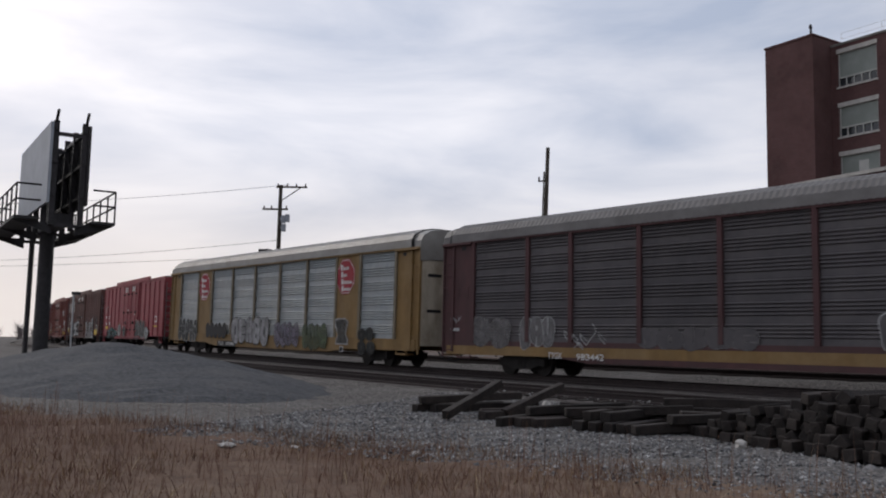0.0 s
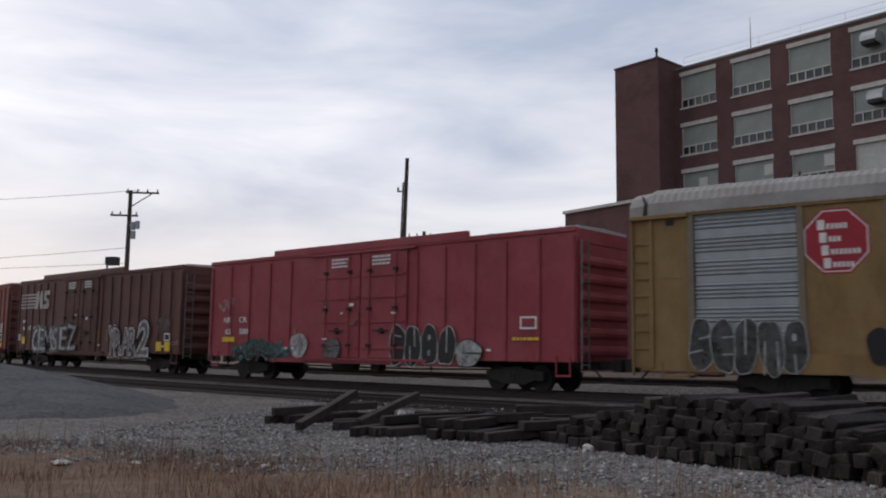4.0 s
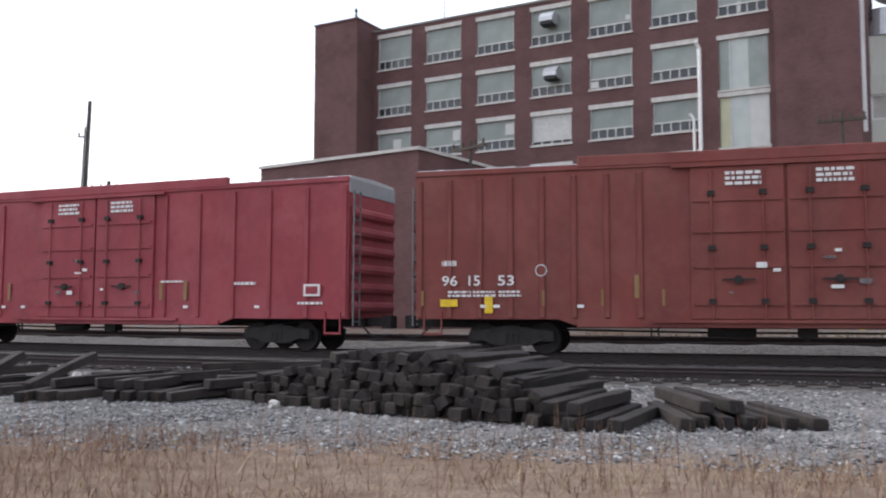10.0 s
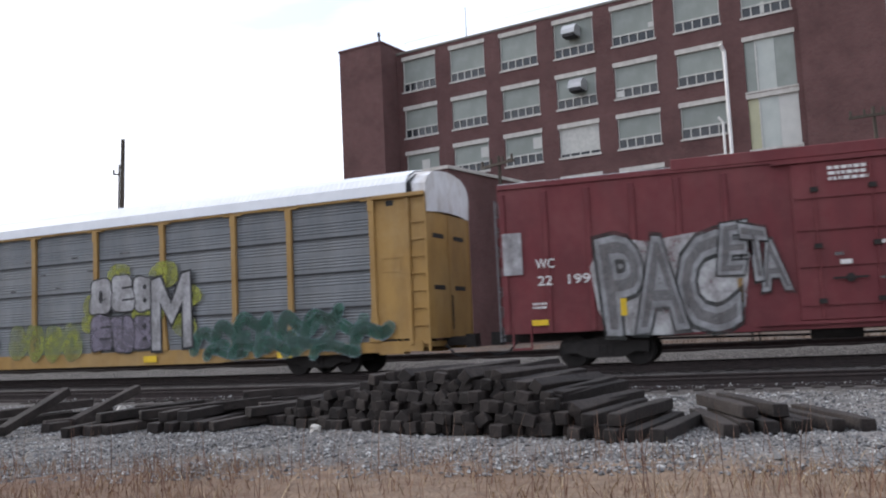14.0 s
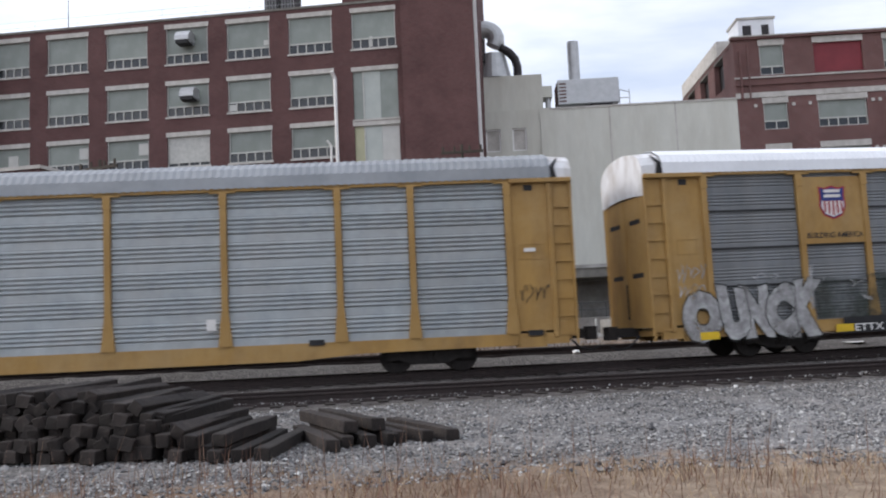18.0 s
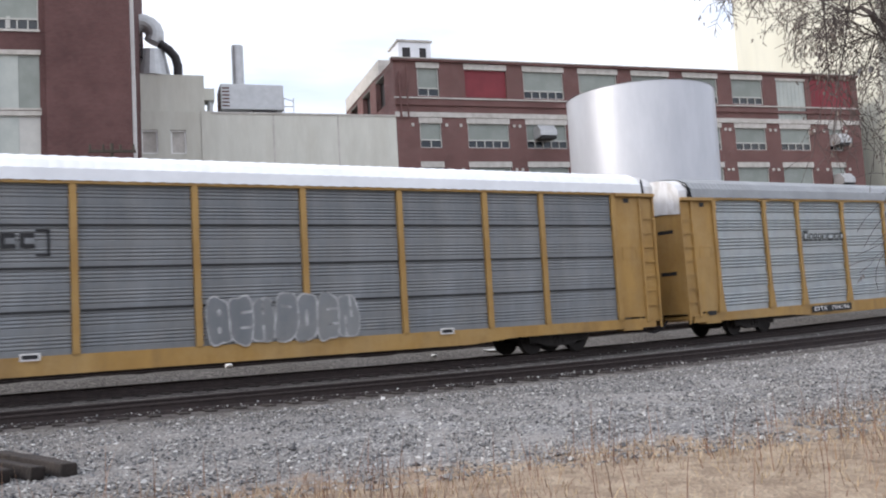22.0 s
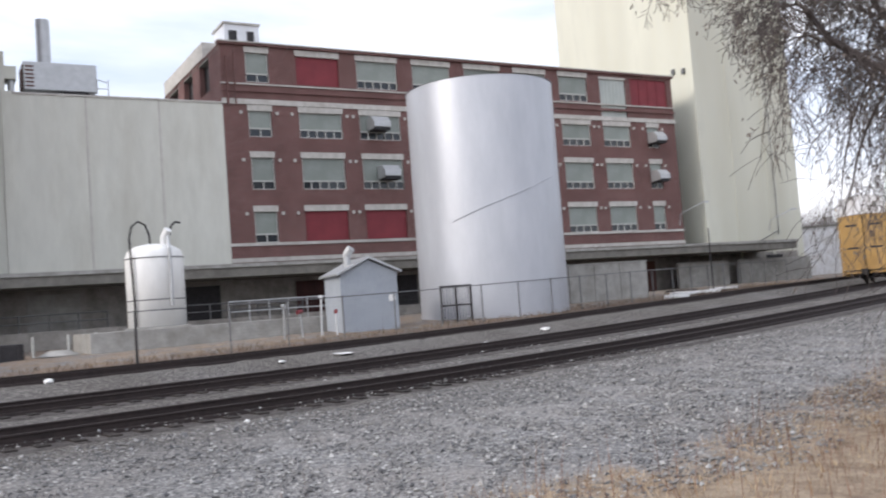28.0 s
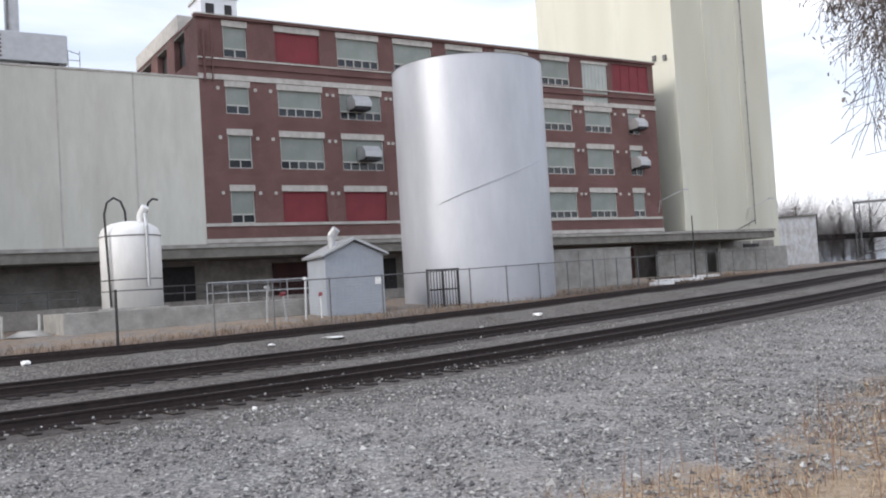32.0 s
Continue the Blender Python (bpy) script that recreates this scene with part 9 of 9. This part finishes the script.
    # maroon boxcar with silver pieces
    c = car_g
    std_labels(c, B, rng, (7.55, 12.4))
    letters(c, B, "WC", 0.98, 1.5, 2.68, 2.94)
    letters(c, B, "22", 1.02, 1.42, 2.22, 2.48)
    letters(c, B, "199", 1.85, 2.45, 2.22, 2.48)
    bar(c, B, 0.08, 0.62, 2.55, 3.7, M_PALESPRAY, name="paint_patch")
    bars(c, B, 0.85, 1.3, 1.6, 1.8, 2, rng)
    bar(c, B, 0.8, 1.25, 1.15, 1.3, M_YTAG, name="yellow_patch")
    poly(c, B, [(2.45, 2.6), (2.8, 3.4), (4.0, 3.2), (5.2, 3.35), (6.0, 3.3), (6.5, 2.7), (6.3, 1.4), (6.0, 0.85), (4.4, 0.75), (2.9, 0.8), (2.6, 1.5)], M_WSPRAY, -1.533, "graffiti_field")
    throwup(c, B, [("P", 2.7, 3.8, 0.8, 3.35, -0.2), ("A", 3.55, 4.9, 0.85, 3.3, 0.1), ("C", 4.7, 6.25, 0.75, 3.45, 0.3)], M_SILVER, M_SOOT, M_GREYS)
    throwup(c, B, [("E", 5.75, 6.4, 2.2, 3.5, 0.15), ("T", 6.3, 6.95, 2.0, 3.4, 0.0), ("A", 6.65, 7.4, 1.7, 3.1, 0.0)], M_SILVER, M_SOOT, M_GREYS, -1.565, 0.06)
    poly(c, B, [(12.4, 1.0), (12.3, 2.6), (12.7, 3.15), (14.0, 3.3), (15.4, 3.3), (16.6, 3.3), (18.1, 3.55), (18.5, 3.0), (18.4, 1.4), (16.5, 0.9), (14.0, 0.85)], M_SILVER, -1.533, "graffiti_field")
    throwup(c, B, [("N", 12.4, 13.25, 1.0, 3.0, 0.1), ("L", 13.2, 13.95, 1.0, 3.1, 0.0), ("O", 13.75, 14.7, 1.1, 3.15, 0.0), ("P", 14.5, 15.3, 1.0, 3.2, 0.0), ("T", 15.1, 15.95, 1.2, 3.3, 0.1), ("E", 15.8, 16.45, 1.3, 3.3, 0.1), ("I", 16.4, 16.7, 1.3, 3.3, 0.05), ("N", 16.65, 17.4, 1.3, 3.4, 0.0), ("L", 17.3, 17.9, 1.3, 3.5, 0.0), ("E", 17.8, 18.5, 1.3, 3.7, 0.15)], M_SILVER, M_SOOT, M_GREYS)
    scribble(c, B, 18.2, 18.9, 1.5, 3.2, 1, 57, M_SILVER, 0.06, -1.575)
    handwriting(c, B, 15.2, 0.72, 0.44, 0.6, M_WSPRAY, -1.575)
    scribble(c, B, 10.4, 11.9, 4.75, 5.0, 4, 54, M_WSPRAY, 0.04, -1.62)
    scribble(c, B, 12.5, 13.6, 4.3, 4.8, 3, 55, M_WSPRAY, 0.03)
    scribble(c, B, 18.6, 19.2, 3.6, 4.5, 2, 56, M_GREYS, 0.04)
    for x in (3.2, 13.4, 16.9):
        bar(c, B, x, x + 0.16, 1.3, 1.75, M_YTAG, -1.56, "yellow_patch")
    # yellow and grey autorack with the shield sign
    c = car_h
    bm = bmesh.new()
    bx(bm, 4.72 - A / 2, 6.75 - A / 2, -1.52, -1.48, 3.05, 4.95)
    sp = part("sign_panel", bm, M_YELLOW, c)
    shield(c, A, 5.3, 3.72, 0.85, 0.95, -1.525, M_BLUE, M_LOGORED, M_LOGORED)
    letters(c, A, "BUILDING AMERICA", 4.85, 6.62, 3.2, 3.36, M_BLACK, -1.525, 0.02)
    throwup(c, A, [("O", 0.8, 2.0, 0.5, 1.8, 0.0), ("U", 1.95, 2.8, 0.5, 1.95, 0.0), ("N", 2.65, 3.5, 0.5, 2.0, 0.0), ("C", 3.4, 4.3, 0.5, 1.95, 0.0), ("K", 4.15, 5.1, 0.5, 2.0, 0.1)], M_WSPRAY, M_SOOT, M_PALESPRAY, -1.565, 0.1, 0.03)
    scribble(c, A, 0.75, 1.65, 2.1, 2.65, 5, 62, M_WSPRAY, 0.04, -1.52)
    scribble(c, A, 0.75, 1.6, 1.7, 2.1, 4, 70, M_WSPRAY, 0.035, -1.52)
    scribble(c, A, 3.0, 3.8, 2.1, 2.3, 4, 63, M_WSPRAY, 0.025, -1.52)
    scribble(c, A, 4.68, 4.86, 1.2, 2.6, 3, 73, M_WSPRAY, 0.025, -1.57)
    poly(c, A, [(4.95, 0.95), (4.9, 1.7), (5.3, 2.1), (6.2, 2.02), (7.0, 2.2), (8.1, 2.0), (9.0, 2.12), (10.0, 1.95), (10.6, 2.05), (11.0, 1.4), (10.8, 0.95)], M_SMOKE, -1.552, "paint_patch")
    for x, z, w in ((5.8, 1.9, 0.6), (6.3, 1.5, 0.35), (7.3, 1.2, 0.25), (8.4, 1.6, 0.35), (9.0, 1.3, 0.2), (9.6, 1.55, 0.4), (7.8, 1.75, 0.3), (10.2, 1.5, 0.3)):
        scribble(c, A, x, x + w, z - 0.12, z + 0.15, 1, int(x * 10), M_WSPRAY, 0.035, -1.558)
    bar(c, A, 5.7, 10.6, 0.5, 0.95, M_BLACK, -1.56, "stencil_panel")
    letters(c, A, "ETTX", 6.05, 6.95, 0.55, 0.75, y=-1.566)
    letters(c, A, "854178", 7.9, 9.1, 0.62, 0.82, y=-1.566)
    for x in (1.35, 5.45, 9.2, 17.7, 23.0):
        bar(c, A, x, x + 0.55, 0.55, 0.76, M_YTAG, -1.572, "yellow_patch")
    bubble(c, A, 11.4, 14.9, 0.7, 2.0, "ROUO", 65, M_LIME, M_MOSS, 0.05, -1.56, 2.4, 1.0, M_LBLUE)
    for x, z, r in ((15.6, 2.5, 0.6), (16.6, 3.5, 0.5), (18.6, 3.4, 0.6), (19.6, 2.6, 0.55), (17.8, 2.1, 0.7), (15.4, 1.9, 0.5), (19.4, 1.7, 0.5)):
        bubble(c, A, x - r, x + r, z - r * 0.8, z + r * 0.8, "I", int(x * 7), M_LIME, M_LIME, 0.01, -1.553, 2.0, 1.0)
    bubble(c, A, 15.4, 18.2, 2.2, 3.45, "OEB", 66, M_PALESPRAY, M_BLACK, 0.055, -1.565, 5.0, 1.0)
    bubble(c, A, 15.4, 18.2, 0.95, 2.15, "EUB", 67, M_PURPLE, M_BLACK, 0.055, -1.565, 5.0, 1.0)
    poly(c, A, [(18.0, 0.85), (18.0, 3.3), (18.5, 3.4), (18.9, 2.6), (19.3, 3.45), (19.75, 3.5), (19.8, 0.95), (19.3, 0.9), (19.3, 2.3), (18.9, 1.6), (18.5, 2.3), (18.5, 0.85)], M_BLACK, -1.57, "graffiti_letter")
    poly(c, A, [(18.07, 0.93), (18.07, 3.22), (18.44, 3.3), (18.9, 2.4), (19.36, 3.36), (19.68, 3.42), (19.72, 1.03), (19.38, 0.98), (19.38, 2.5), (18.9, 1.75), (18.43, 2.5), (18.43, 0.93)], M_PALESPRAY, -1.576, "letter_fill")
    swirl(c, A, 19.7, 26.4, 0.55, 2.5, 8, 68, M_GREENS, M_LBLUE, 0.36, -1.565)
    swirl(c, A, 20.2, 25.2, 0.5, 1.4, 5, 74, M_GREENS, M_LBLUE, 0.3, -1.58)
    for k in range(10):
        x = 9.9 + k * 0.75
        bar(c, A, x, x + rng.uniform(0.2, 0.5), 4.2 - 0.5 * (k % 3), 4.25 - 0.5 * (k % 3), M_GREYS, -1.5, "scuff")
    # yellow and silver autorack with dark lettering
    c = car_i
    x = 7.0
    for w, hh in ((0.3, 0.42), (0.26, 0.3), (0.2, 0.3), (0.2, 0.3), (0.28, 0.3), (0.42, 0.3), (0.28, 0.3), (0.3, 0.34)):
        poly(c, A, [(x, 3.42), (x + w, 3.42), (x + w + 0.05, 3.42 + hh), (x + 0.05, 3.42 + hh)], M_SOOT, -1.51, "emblem_letter_block")
        poly(c, A, [(x + 0.09, 3.5), (x + w - 0.05, 3.5), (x + w - 0.03, 3.5 + hh * 0.5), (x + 0.11, 3.5 + hh * 0.5)], M_GALVPANEL, -1.515, "emblem_letter_gap")
        x += w + 0.07
    bar(c, A, 7.05, 9.72, 0.58, 0.84, M_BLACK, -1.56, "stencil_panel")
    letters(c, A, "ETTX", 7.2, 8.05, 0.63, 0.79, y=-1.566)
    letters(c, A, "704196", 8.35, 9.55, 0.63, 0.79, y=-1.566)
    bar(c, A, 18.35, 18.6, 1.35, 1.65, M_LETTER, -1.566, "reflector")
    for x in (21.0, 1.0, 26.8):
        bar(c, A, x, x + 0.4, 0.85, 1.0, M_BLACK, -1.56, "stencil_patch")
    scribble(c, A, 26.6, 27.4, 1.7, 2.2, 4, 71, M_BLACK, 0.03, -1.53)
    bar(c, A, 26.8, 27.1, 3.1, 3.2, M_LETTER, -1.53)
    # last autorack
    c = car_j
    for x0, x1, z0, z1 in ((7.3, 7.37, 3.3, 3.95), (9.05, 9.12, 3.3, 3.95), (7.3, 7.6, 3.89, 3.95), (7.3, 7.6, 3.3, 3.36), (8.8, 9.1, 3.89, 3.95), (8.8, 9.1, 3.3, 3.36)):
        bar(c, A, x0, x1, z0, z1, M_BLACK, -1.505, "emblem_frame")
    for k in range(3):
        poly(c, A, [(7.62 + k * 0.42, 3.5), (7.94 + k * 0.42, 3.5), (7.94 + k * 0.42, 3.86), (7.62 + k * 0.42, 3.86)], M_BLACK, -1.505, "emblem_letter_block")
        poly(c, A, [(7.72 + k * 0.42, 3.6), (7.94 + k * 0.42, 3.6), (7.94 + k * 0.42, 3.74), (7.72 + k * 0.42, 3.74)], M_GREYPANEL, -1.51, "emblem_letter_gap")
    bubble(c, A, 12.8, 17.0, 0.9, 2.15, "BEHIDEN", 81, M_GREYPANEL, M_WSPRAY, 0.06, -1.56, 3.5, 0.98)
    for x in (19.6, 8.4, 2.3):
        bar(c, A, x, x + 0.45, 0.82, 1.0, M_LETTER, -1.56, "stencil_patch")
        bar(c, A, x + 0.05, x + 0.4, 0.86, 0.96, M_BLACK, -1.565, "stencil_patch")


all_decals()


make_sleepers()
motions()
